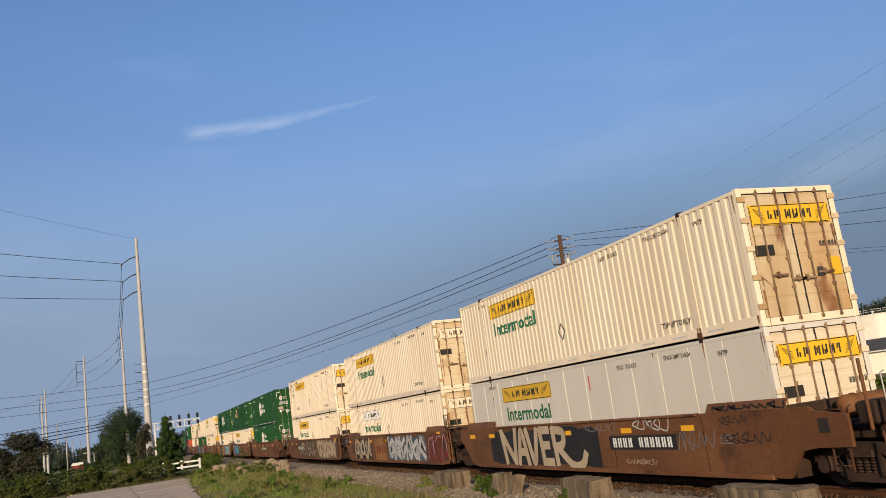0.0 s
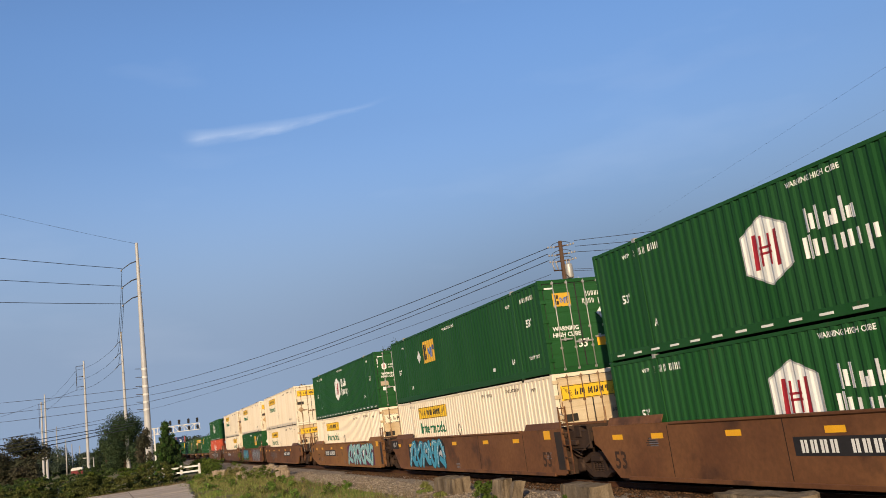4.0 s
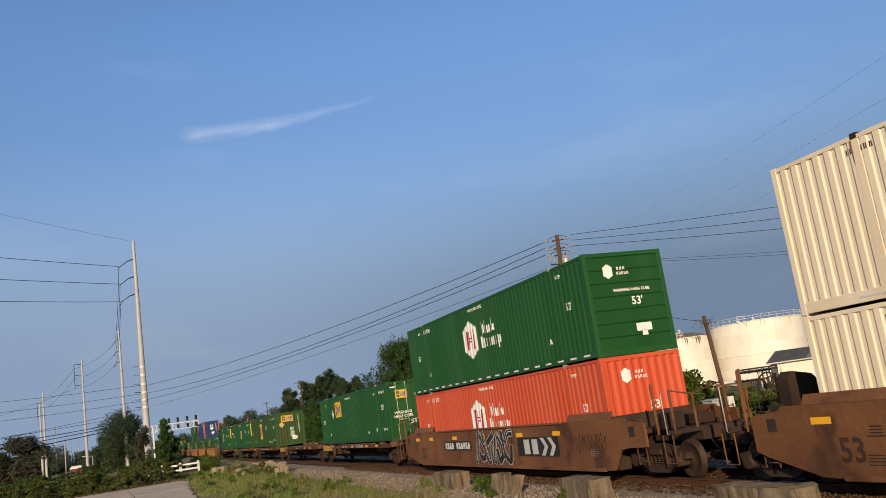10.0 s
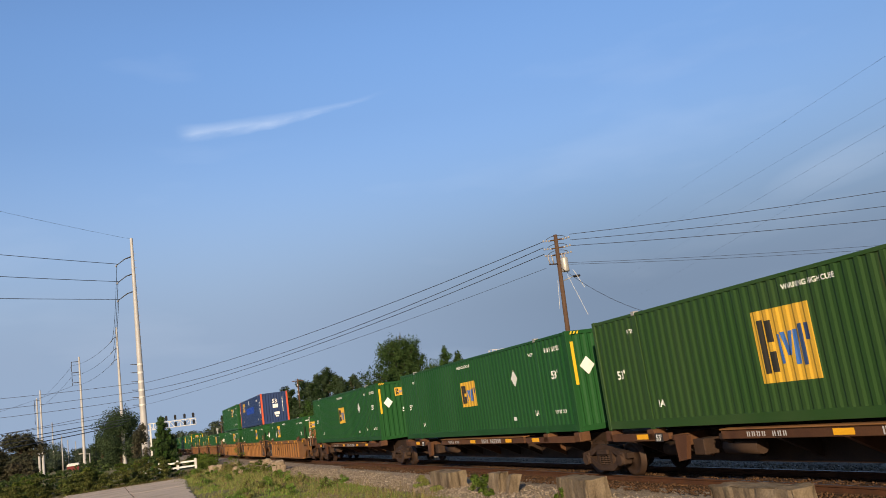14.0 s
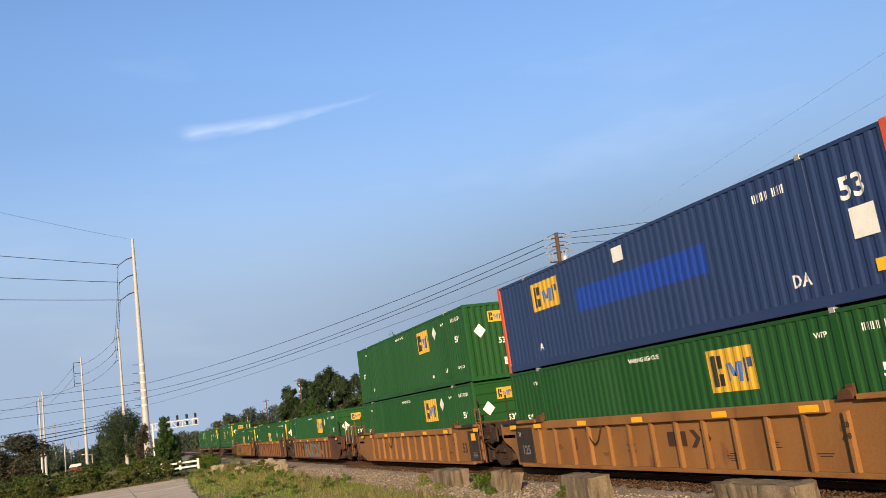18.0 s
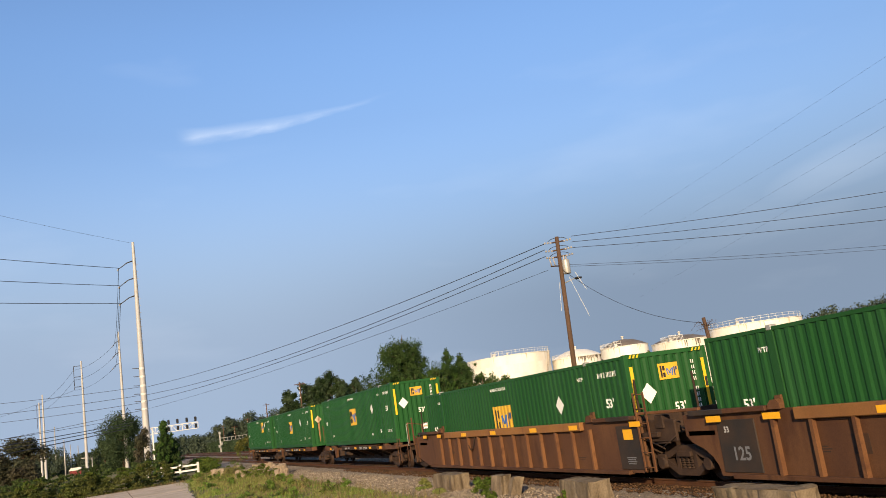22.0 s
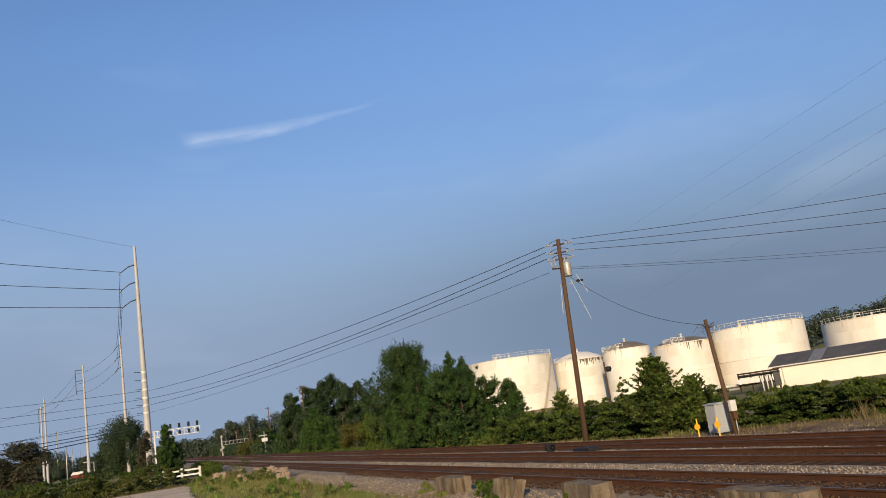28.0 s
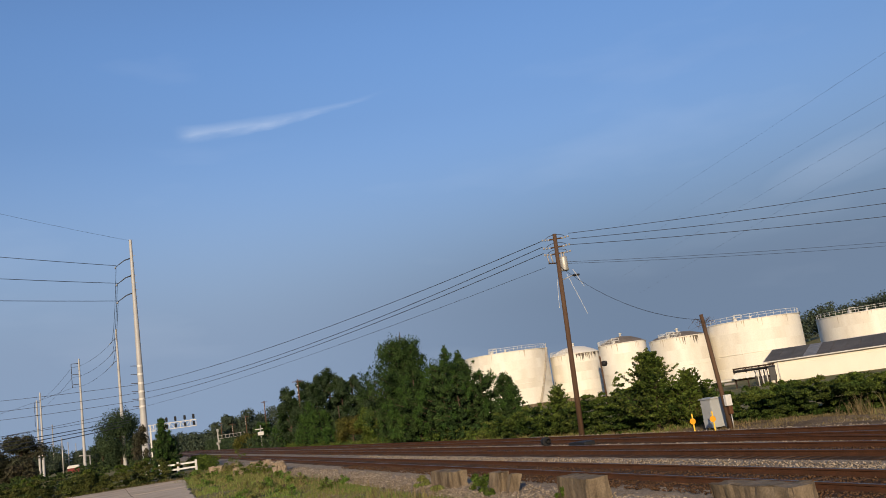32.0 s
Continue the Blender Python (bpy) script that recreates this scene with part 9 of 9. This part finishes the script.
def leafy_spire(x, y, h, spread, n, size, seed, material, light, label):
    """A tall loose shrub: rising stems that carry leaves along their outer half, shorter towards the foot."""
    rnd = random.Random(seed)
    t = empty("bush", (x, y, -0.4), label, "bush")
    part("trunk", tube(B(), [(0, 0, -0.2), (0.05, 0.03, h * 0.5), (0, 0, h * 0.9)], [0.08, 0.05, 0.02], 6), "bark", t)
    body, tips, wood = [], [], B()
    for k in range(260):
        z = h * rnd.random() ** 1.2 * 0.86
        reach = spread * (1 - (z / h) ** 1.25) * rnd.uniform(0.35, 1.30) + 0.10
        a = k * 2.4
        end = Vector((math.cos(a) * reach, math.sin(a) * reach, min(h, z + 0.25 + 0.75 * reach * rnd.random())))
        tube(wood, [(0, 0, z), (end.x * 0.5, end.y * 0.5, (z + end.z) / 2 + 0.05), end], [0.018, 0.012, 0.005], 4, False)
        for f in (0.35, 0.5, 0.65, 0.8, 0.92):
            body.append((end.x * f, end.y * f, z + (end.z - z) * f, 0.14, 0.14, 0.07))
        for f in (1.0, 1.1):
            tips.append((end.x * f, end.y * f, z + (end.z - z) * f, 0.10, 0.10, 0.06))
    tips += [(rnd.uniform(-0.05, 0.05), 0, h - 0.1 * k, 0.10 + 0.03 * k, 0.10 + 0.03 * k, 0.12) for k in range(4)]
    part("branchwork", wood, "bark", t)
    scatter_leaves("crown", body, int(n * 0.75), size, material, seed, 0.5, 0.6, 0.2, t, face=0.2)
    # stem tips take the lit tone by colour, the body stays dark
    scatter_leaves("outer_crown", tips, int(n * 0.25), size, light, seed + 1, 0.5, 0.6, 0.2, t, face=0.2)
    return t


leafy_spire(25.9, 38.2, 4.35, 1.75, 26000, 0.13, 56, "bramble", "bramble_light", "tall glossy dark green bush in front of the tanks")
leafy_spire(27.2, 37.0, 3.0, 1.25, 9000, 0.14, 58, "leaf", "bramble_light", "light green bush beside the tall one")
leafy_spire(27.0, 51.0, 3.3, 1.0, 7000, 0.15, 57, "bramble", "bramble_light", "loose green shrub among the brambles")


def hedge(name, path, width, height, n, size, material, seed, label, low=0.35, slim=0.5, light=None, sprays=1.0):
    """A rambling thicket along a line of (x, y, height factor): a leafy bank with arching sprays that break its outline."""
    rnd = random.Random(seed)
    cl, arcs = [], []
    for (x0, y0, h0), (x1, y1, h1) in zip(path, path[1:]):
        L = math.hypot(x1 - x0, y1 - y0)
        for i in range(max(2, int(L / 0.24))):
            q = rnd.random()
            wave = 0.80 + 0.28 * noise.noise((q * L * 0.55 + x0, seed * 3.1, y0 * 0.3))
            h = (h0 + (h1 - h0) * q) * height * wave * rnd.uniform(0.75, 1.0)
            cx, cy = x0 + (x1 - x0) * q + rnd.uniform(-0.5, 0.5) * width, y0 + (y1 - y0) * q + rnd.uniform(-0.5, 0.5) * width
            for z in np.arange(0.15, max(0.4, h), 0.36):
                s = rnd.uniform(0.15, 0.40)
                cl.append((cx + rnd.uniform(-0.6, 0.6), cy + rnd.uniform(-0.6, 0.6), -0.4 + min(z, h - s * 0.5), s * 1.3, s * 1.3, s * 0.55))
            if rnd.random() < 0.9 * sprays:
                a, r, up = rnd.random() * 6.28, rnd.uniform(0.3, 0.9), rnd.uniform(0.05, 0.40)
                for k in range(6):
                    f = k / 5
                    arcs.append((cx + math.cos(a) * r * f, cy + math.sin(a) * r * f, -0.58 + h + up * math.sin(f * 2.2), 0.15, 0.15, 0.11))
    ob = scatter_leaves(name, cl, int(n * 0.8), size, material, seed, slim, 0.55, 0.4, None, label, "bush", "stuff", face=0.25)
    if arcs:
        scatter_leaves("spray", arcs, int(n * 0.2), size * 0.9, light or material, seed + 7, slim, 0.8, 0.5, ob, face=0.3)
    return ob


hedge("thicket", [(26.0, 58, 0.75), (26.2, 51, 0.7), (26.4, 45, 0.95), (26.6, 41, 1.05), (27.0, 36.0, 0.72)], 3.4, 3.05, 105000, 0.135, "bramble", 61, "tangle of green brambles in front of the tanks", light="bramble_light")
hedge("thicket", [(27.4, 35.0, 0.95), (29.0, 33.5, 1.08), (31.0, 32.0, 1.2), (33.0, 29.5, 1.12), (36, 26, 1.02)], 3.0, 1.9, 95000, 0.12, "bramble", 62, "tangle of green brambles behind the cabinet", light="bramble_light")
hedge("thicket", [(31.5, 35, 0.75), (34.5, 31.5, 1.0), (38, 28, 1.0)], 2.8, 1.95, 30000, 0.13, "bramble", 63, "tangle of drying brambles behind the cabinet")
hedge("thicket", [(27.8, 37.8, 0.92), (30.5, 36.4, 0.88), (33.5, 34.5, 0.95)], 2.4, 2.2, 30000, 0.15, "bramble", 70, "green brambles in front of the pipes")
hedge("thicket", [(25.4, 58, 0.6), (24.9, 66, 0.7), (24.8, 74, 0.6), (24.9, 84, 0.6), (24.7, 93, 0.35), (24.6, 120, 0.35), (24.4, 140, 0.45)], 1.3, 1.6, 30000, 0.18, "bramble_light", 64, "low green brambles along the edge of the ballast")
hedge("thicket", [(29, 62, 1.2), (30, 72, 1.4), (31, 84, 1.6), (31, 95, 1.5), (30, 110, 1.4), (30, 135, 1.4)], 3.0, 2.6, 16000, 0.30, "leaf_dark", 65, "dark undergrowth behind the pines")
hedge("thicket", [(25.0, 142, 0.9), (25.5, 175, 0.8), (25.5, 210, 1.0), (26.5, 260, 1.1), (27.5, 330, 1.2)], 3.5, 3.4, 16000, 0.45, "leaf_mid", 69, "green bushes along the far line")
tree("bush", 24.9, 197, -0.4, round_clumps(3.4, 3.7, 59, 22, 0.15), 6000, 0.36, "leaf_olive", "yellow-olive bush far along the line", 60, 0.1, "bush")
hedge("hedge", [(2.9, 78.6, 0.9), (2.0, 78, 1.0), (0.0, 77, 0.95), (-2.5, 77, 0.9), (-5, 78, 0.85), (-9, 80, 0.8), (-14, 83, 0.75)], 2.6, 2.5, 52000, 0.15, "hedge_leaf", 66, "overgrown green hedge along the lane", light="leaf", sprays=0.6)
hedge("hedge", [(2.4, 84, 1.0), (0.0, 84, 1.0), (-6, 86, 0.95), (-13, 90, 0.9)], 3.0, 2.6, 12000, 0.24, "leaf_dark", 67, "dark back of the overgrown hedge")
hedge("hedge", [(7.4, 91, 0.55), (7.8, 98, 0.8), (7.8, 115, 0.8)], 1.6, 2.0, 7000, 0.24, "leaf", 68, "green brambles beside the track end of the lane")
branch_pine(3.5, 99.0, 6.1, [(q, r * 1.25) for q, r in CONE], 71, 70, "young pine behind the hedge and the steel pole", 0.08, 0.24, 0.28, 0.42)
branch_pine(4.5, 103.0, 4.0, [(q, r * 1.1) for q, r in CONE], 73, 70, "small pine behind the white fence", 0.07, 0.22, 0.26, 0.40)
tree("bush", 1.2, 104.5, -0.4, round_clumps(6.0, 1.5, 75, 14, 0.2, 1.2), 4500, 0.22, "leaf_red", "dry brown-green vine round the foot of the steel pole", 76, 0.06, "bush")
tree("bush", 3.4, 101.0, -0.4, round_clumps(4.6, 1.6, 77, 14, 0.2, 1.1), 4500, 0.26, "leaf_dark", "dark bush at the foot of the steel pole", 78, 0.06, "bush")
tree("broadleaf_tree", -11.6, 109.5, -0.6, round_clumps(6.9, 3.6, 81, 26, 0.15), 14000, 0.30, "leaf_red", "dark broad tree with reddish tips beyond the hedge", 82, 0.25)
tree("broadleaf_tree", -15.5, 111.0, -0.6, round_clumps(6.2, 3.4, 83, 22, 0.15), 11000, 0.30, "leaf_red", "dark broad tree beyond the hedge", 84, 0.25)
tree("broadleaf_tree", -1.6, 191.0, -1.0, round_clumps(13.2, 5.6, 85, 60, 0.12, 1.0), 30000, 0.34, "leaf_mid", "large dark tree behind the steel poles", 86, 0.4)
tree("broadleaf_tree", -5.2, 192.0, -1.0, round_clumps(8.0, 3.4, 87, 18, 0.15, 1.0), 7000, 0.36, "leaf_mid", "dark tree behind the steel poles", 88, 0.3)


def woods(name, spots, n, size, material, seed, label):
    """A far wood: rounded crowns of uneven height on the ground."""
    rnd = random.Random(seed)
    cl = []
    for x, y, h, s in spots:
        b = hill(x, y)
        for k in range(9):
            a, q = rnd.random() * 6.28, rnd.random()
            r = s * (1 - 0.6 * q) * rnd.uniform(0.2, 0.8)
            cl.append((x + r * math.cos(a), y + r * math.sin(a), b + h * (0.15 + 0.72 * q), s * 0.42, s * 0.42, s * 0.38))
    return scatter_leaves(name, cl, n, size, material, seed, 0.6, 0.4, 0.2, None, label, "woods", "stuff")


def spots(az0, az1, r0, r1, h0, h1, s0, s1, n, seed):
    rnd = random.Random(seed)
    out = []
    for k in range(n):
        r = rnd.uniform(r0, r1)
        x, y = polar(az0 + (az1 - az0) * (k + rnd.random()) / n, r)
        out.append((x, y, rnd.uniform(h0, h1), rnd.uniform(s0, s1)))
    return out


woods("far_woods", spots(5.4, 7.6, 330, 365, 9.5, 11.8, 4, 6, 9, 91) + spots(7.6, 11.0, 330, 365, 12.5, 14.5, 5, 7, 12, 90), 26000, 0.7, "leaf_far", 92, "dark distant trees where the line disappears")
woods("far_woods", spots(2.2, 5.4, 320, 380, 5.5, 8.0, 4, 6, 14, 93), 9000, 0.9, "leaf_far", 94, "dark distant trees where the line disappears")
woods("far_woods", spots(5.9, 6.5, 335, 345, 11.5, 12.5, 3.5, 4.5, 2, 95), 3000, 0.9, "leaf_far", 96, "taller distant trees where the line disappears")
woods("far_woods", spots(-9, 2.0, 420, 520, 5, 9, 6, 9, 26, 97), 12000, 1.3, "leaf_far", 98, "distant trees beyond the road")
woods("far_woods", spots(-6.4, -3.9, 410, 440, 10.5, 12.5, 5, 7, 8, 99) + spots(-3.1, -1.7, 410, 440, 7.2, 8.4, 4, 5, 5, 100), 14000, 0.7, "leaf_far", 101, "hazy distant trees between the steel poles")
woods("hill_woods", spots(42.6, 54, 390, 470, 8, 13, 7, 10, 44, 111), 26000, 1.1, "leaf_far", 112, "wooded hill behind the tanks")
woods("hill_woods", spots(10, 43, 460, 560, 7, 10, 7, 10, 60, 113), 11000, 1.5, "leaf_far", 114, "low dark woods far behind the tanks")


def blades(name, regions, n, h0, h1, width, material, seed, label, clumped=0.6):
    """Bent grass blades over rectangles (x0, x1, y0, y1, weight), growing in tufts."""
    rng = np.random.default_rng(seed)
    reg = np.array(regions, float)
    idx = rng.choice(len(reg), n, p=reg[:, 4] / reg[:, 4].sum())
    m = max(20, n // 26)
    tid = rng.integers(0, m, n)
    tu, tv = rng.random(m), rng.random(m)
    u = np.where(rng.random(n) < clumped, tu[tid] + rng.normal(0, 0.012, n), rng.random(n))
    v = np.where(rng.random(n) < clumped, tv[tid] + rng.normal(0, 0.006, n), rng.random(n))
    x = reg[idx, 0] + (reg[idx, 1] - reg[idx, 0]) * u
    y = reg[idx, 2] + (reg[idx, 3] - reg[idx, 2]) * v
    z = np.full(n, -0.42)
    h = rng.uniform(h0, h1, n) * (0.6 + 0.8 * tu[tid])
    a = rng.random(n) * 6.283
    d = np.stack([np.cos(a), np.sin(a), np.zeros(n)], 1)
    lean = rng.uniform(0.1, 0.55, n)[:, None] * h[:, None]
    la = rng.random(n) * 6.283
    ld = np.stack([np.cos(la), np.sin(la), np.zeros(n)], 1)
    p = np.stack([x, y, z], 1)
    up = np.array([0, 0, 1.0])
    w = width * rng.uniform(0.6, 1.4, n)[:, None]
    vv = np.empty((n, 5, 3))
    vv[:, 0], vv[:, 1] = p - d * w, p + d * w
    mid = p + up * h[:, None] * 0.6 + ld * lean * 0.35
    vv[:, 2], vv[:, 3] = mid + d * w * 0.8, mid - d * w * 0.8
    vv[:, 4] = p + up * h[:, None] + ld * lean
    base = np.arange(n)[:, None] * 5
    me = bpy.data.meshes.new(name)
    me.vertices.add(5 * n)
    me.vertices.foreach_set("co", vv.reshape(-1))
    loops = np.concatenate([base + np.array([[0, 1, 2, 3]]), base + np.array([[3, 2, 4]])], 1).reshape(-1).astype(np.int32)
    me.loops.add(len(loops))
    me.loops.foreach_set("vertex_index", loops)
    starts = (np.arange(n)[:, None] * 7 + np.array([[0, 4]])).reshape(-1).astype(np.int32)
    me.polygons.add(2 * n)
    me.polygons.foreach_set("loop_start", starts)
    me.update(calc_edges=True)
    me.materials.append(M[material])
    return tagged(new(name, me), label, "grass", kind="stuff")


blades("grass", [(3.6, 9.0, 36, 60, 3), (5.5, 9.2, 24, 38, 2), (3.8, 8.0, 58, 76, 1.5), (7, 9.6, 10, 26, 1)], 34000, 0.06, 0.20, 0.010, "grass", 121, "patchy green grass between the lane and the track", 0.85)
blades("lush_grass", [(8.0, 9.9, 42, 50, 3), (7.6, 9.3, 33, 44, 2), (6.5, 8.6, 46, 56, 2), (4.2, 7.0, 38, 56, 2.5), (3.4, 4.6, 50, 74, 1.2)], 30000, 0.05, 0.16, 0.012, "lush", 126, "short fresh green grass beside the gravel", 0.75)
blades("tall_weeds", [(4.6, 8.6, 44, 62, 3), (4.2, 8.2, 60, 84, 3), (3.0, 4.4, 44, 70, 0.7)], 11000, 0.14, 0.38, 0.012, "grass", 122, "tall green weeds round the rubble", 0.85)
blades("dry_weeds", [(4.6, 9.0, 42, 64, 3), (5.0, 9.4, 62, 90, 2.5), (7.0, 9.4, 26, 42, 1.2), (-5, 4, 72, 76, 1.0)], 9000, 0.12, 0.36, 0.010, "dry", 123, "dry straw-coloured weeds round the rubble", 0.85)
blades("dry_weeds", [(24.6, 27.5, 29, 36, 0.5), (24.4, 26, 36, 60, 1.5), (29.5, 36, 20, 29, 1.2), (24.2, 25.5, 60, 110, 2)], 13000, 0.10, 0.32, 0.012, "dry", 124, "dry straw-coloured grass along the far bank", 0.8)
blades("dry_stalks", [(28.9, 30.6, 27.6, 29.4, 2), (30.5, 33, 26.0, 28.0, 1)], 260, 0.35, 0.95, 0.010, "dry", 127, "tall dry stalks standing in the brambles", 0.9)
blades("dry_weeds", [(24.6, 29.5, 24, 33.5, 1.6), (26.5, 31, 16, 26, 1.4), (25.6, 28.5, 33, 36, 0.6)], 13000, 0.07, 0.20, 0.014, "dry", 129, "short brown grass on the earth before the brambles", 0.75)
blades("bank_grass", [(24.4, 27, 36, 60, 1.5), (28, 40, 17, 27, 2), (24.2, 25.8, 60, 120, 2)], 16000, 0.15, 0.40, 0.012, "grass", 125, "green grass along the far bank", 0.8)
blades("tall_weeds", [(25.5, 28.5, 40, 56, 2.2)], 700, 0.8, 1.4, 0.011, "grass", 128, "tall grassy weeds standing in the brambles", 0.7)
rw = random.Random(77)
for k in range(64):
    x, y = rw.uniform(3.8, 9.2), rw.uniform(36, 84)
    s, h = rw.uniform(0.25, 0.55), rw.uniform(0.25, 0.75)
    tree("weed_clump", x, y, -0.42, round_clumps(h, s, 540 + k, 8, 0.15, 0.8), 700, 0.09, ("leaf", "lush", "grass", "lush")[k % 4], "leafy weed clump in the grass beside the lane", 570 + k, 0.012, "weed", "weeds in the grass", 0.4)
for k, (x, y, s, h) in enumerate(((9.9, 30.3, 0.35, 0.55), (10.0, 24.9, 0.42, 0.75), (9.95, 19.5, 0.30, 0.5), (9.6, 27.6, 0.3, 0.35), (8.4, 73.0, 0.95, 2.0), (7.0, 86.5, 1.2, 1.2), (8.2, 64.5, 0.5, 0.9), (8.8, 62.0, 0.5, 0.8), (9.0, 58.5, 0.5, 0.7), (7.6, 70.0, 0.7, 1.0), (9.3, 67.8, 0.5, 0.9), (7.6, 89, 1.1, 1.3), (6.9, 72.0, 0.8, 0.9), (7.4, 63.0, 0.7, 0.9), (9.7, 23.6, 0.25, 0.4))):
    cl = round_clumps(h, s, 500 + k, 10, 0.15, 0.8)
    tree("weed_clump", x, y, -0.40, cl, 1500, 0.085, "leaf" if k % 3 else "grass", "leafy green weed clump beside a concrete block", 510 + k, 0.012, "weed", "weeds along the track", 0.4)


# ---------------------------------------------------------------- sleepers and stones
def build_sleepers():
    me = bpy.data.meshes.new("sleeper")
    bm = box(B(), -1.32, 1.32, -0.11, 0.11, -0.33, -0.152, 0.012)
    bm.to_mesh(me)
    bm.free()
    me.materials.append(M["tie"])
    rnd = random.Random(7)
    for ti, c in enumerate(TRACKS):
        y0, n = ((9.0, 130), (14.0, 80), (18.0, 80))[ti]
        bed = tagged(new("sleepers"), "row of dark creosoted timber sleepers under the rails", "sleepers", kind="structure")
        bed.location = (c, 0, 0)
        for i in range(n):
            share("sleeper", me, bed, pose(rnd.uniform(-0.05, 0.05), y0 + i * 0.52 + rnd.uniform(-0.03, 0.03), rnd.uniform(-0.008, 0.008), 0, 0, rnd.uniform(-1, 1)))
        rest = B()
        for i in range(220):
            y = y0 + (n + i) * 0.52
            box(rest, -1.32, 1.32, y - 0.11, y + 0.11, -0.33, -0.152)
        far = part("sleeper_row", rest, "tie", bed)
        tagged(far, kind="stuff")


build_sleepers()


BASE = np.array([(1, 0, 0), (-1, 0, 0), (0, 1, 0), (0, -1, 0), (0, 0, 1), (0, 0, -1)], float)
TRI = np.array([(0, 2, 4), (2, 1, 4), (1, 3, 4), (3, 0, 4), (2, 0, 5), (1, 2, 5), (3, 1, 5), (0, 3, 5)])


def stones(name, zones, material, seed, label):
    """Loose crushed stone over rectangles (x0, x1, y0, y1, number, height)."""
    rng = np.random.default_rng(seed)
    vs, fs, k = [], [], 0
    for x0, x1, y0, y1, n, z in zones:
        p = np.stack([rng.uniform(x0, x1, n), y0 + (y1 - y0) * rng.random(n) ** 1.4, np.full(n, z) + rng.uniform(-0.02, 0.02, n)], 1)
        s = rng.uniform(0.018, 0.048, n)
        sh = BASE[None] * s[:, None, None] * rng.uniform(0.6, 1.3, (n, 6, 1)) * np.array([1, 1, 0.75])
        a = rng.random(n) * 6.28
        c, d = np.cos(a)[:, None], np.sin(a)[:, None]
        x, y = sh[..., 0] * c - sh[..., 1] * d, sh[..., 0] * d + sh[..., 1] * c
        v = np.stack([x, y, sh[..., 2]], 2) + p[:, None]
        vs.append(v.reshape(-1, 3))
        fs.append((np.arange(n)[:, None, None] * 6 + TRI[None] + k).reshape(-1, 3))
        k += 6 * n
    v, f = np.concatenate(vs), np.concatenate(fs).astype(np.int32)
    me = bpy.data.meshes.new(name)
    me.vertices.add(len(v))
    me.vertices.foreach_set("co", v.reshape(-1))
    me.loops.add(f.size)
    me.loops.foreach_set("vertex_index", f.reshape(-1))
    me.polygons.add(len(f))
    me.polygons.foreach_set("loop_start", np.arange(0, f.size, 3, dtype=np.int32))
    me.update(calc_edges=True)
    me.materials.append(M[material])
    tagged(new(name, me), label, "gravel", kind="stuff")


stones("loose_stones", ((9.0, 11.7, 9, 40, 10500, -0.235), (14.75, 16.0, 12, 60, 5500, -0.175), (18.95, 19.7, 15, 60, 3000, -0.16), (9.2, 11.9, 40, 62, 4000, -0.235), (22.8, 24.3, 18, 50, 2500, -0.22), (6.5, 9.0, 22, 40, 1500, -0.36), (24.4, 27.4, 16, 30, 1200, -0.33)),
       "stone", 17, "loose grey and brown crushed stones on the track bed")
stones("rusty_stones", ((11.5, 12.45, 9, 50, 5000, -0.150), (12.6, 13.95, 9, 34, 3500, -0.158), (16.9, 18.2, 14, 40, 2500, -0.158)), "rusty_stone", 18, "rust-stained crushed stones between the rails")

# ---------------------------------------------------------------- what moves
RADIUS = 0.457


def motions():
    """The whole train rolls past at an even speed; its wheels turn as they come by."""
    for thing in CONTAINERS + CARS:
        a = thing.location.copy()
        walk(thing, [(0.0, pose(*a)), (32.0, pose(a.x, a.y - SPEED * 32.0, a.z))])
    for wheel, m, y in WHEELS:
        first, last = max(0, math.ceil((y - 42.0) / SPEED * FPS)), min(32 * FPS, math.floor((y - 4.0) / SPEED * FPS))
        if last - first < 2:
            continue
        turn = SPEED / RADIUS / FPS
        rows = [(0.0, 0)] if first > 0 else []
        rows += [(k / FPS, k - first) for k in range(first, last + 1)]
        if last < 32 * FPS:
            rows.append((32.0, last - first))
        walk(wheel, [(t, Matrix.Translation(m.translation) @ Matrix.Rotation((n * turn) % math.tau, 4, "X") @ m.to_3x3().to_4x4()) for t, n in rows])


motions()
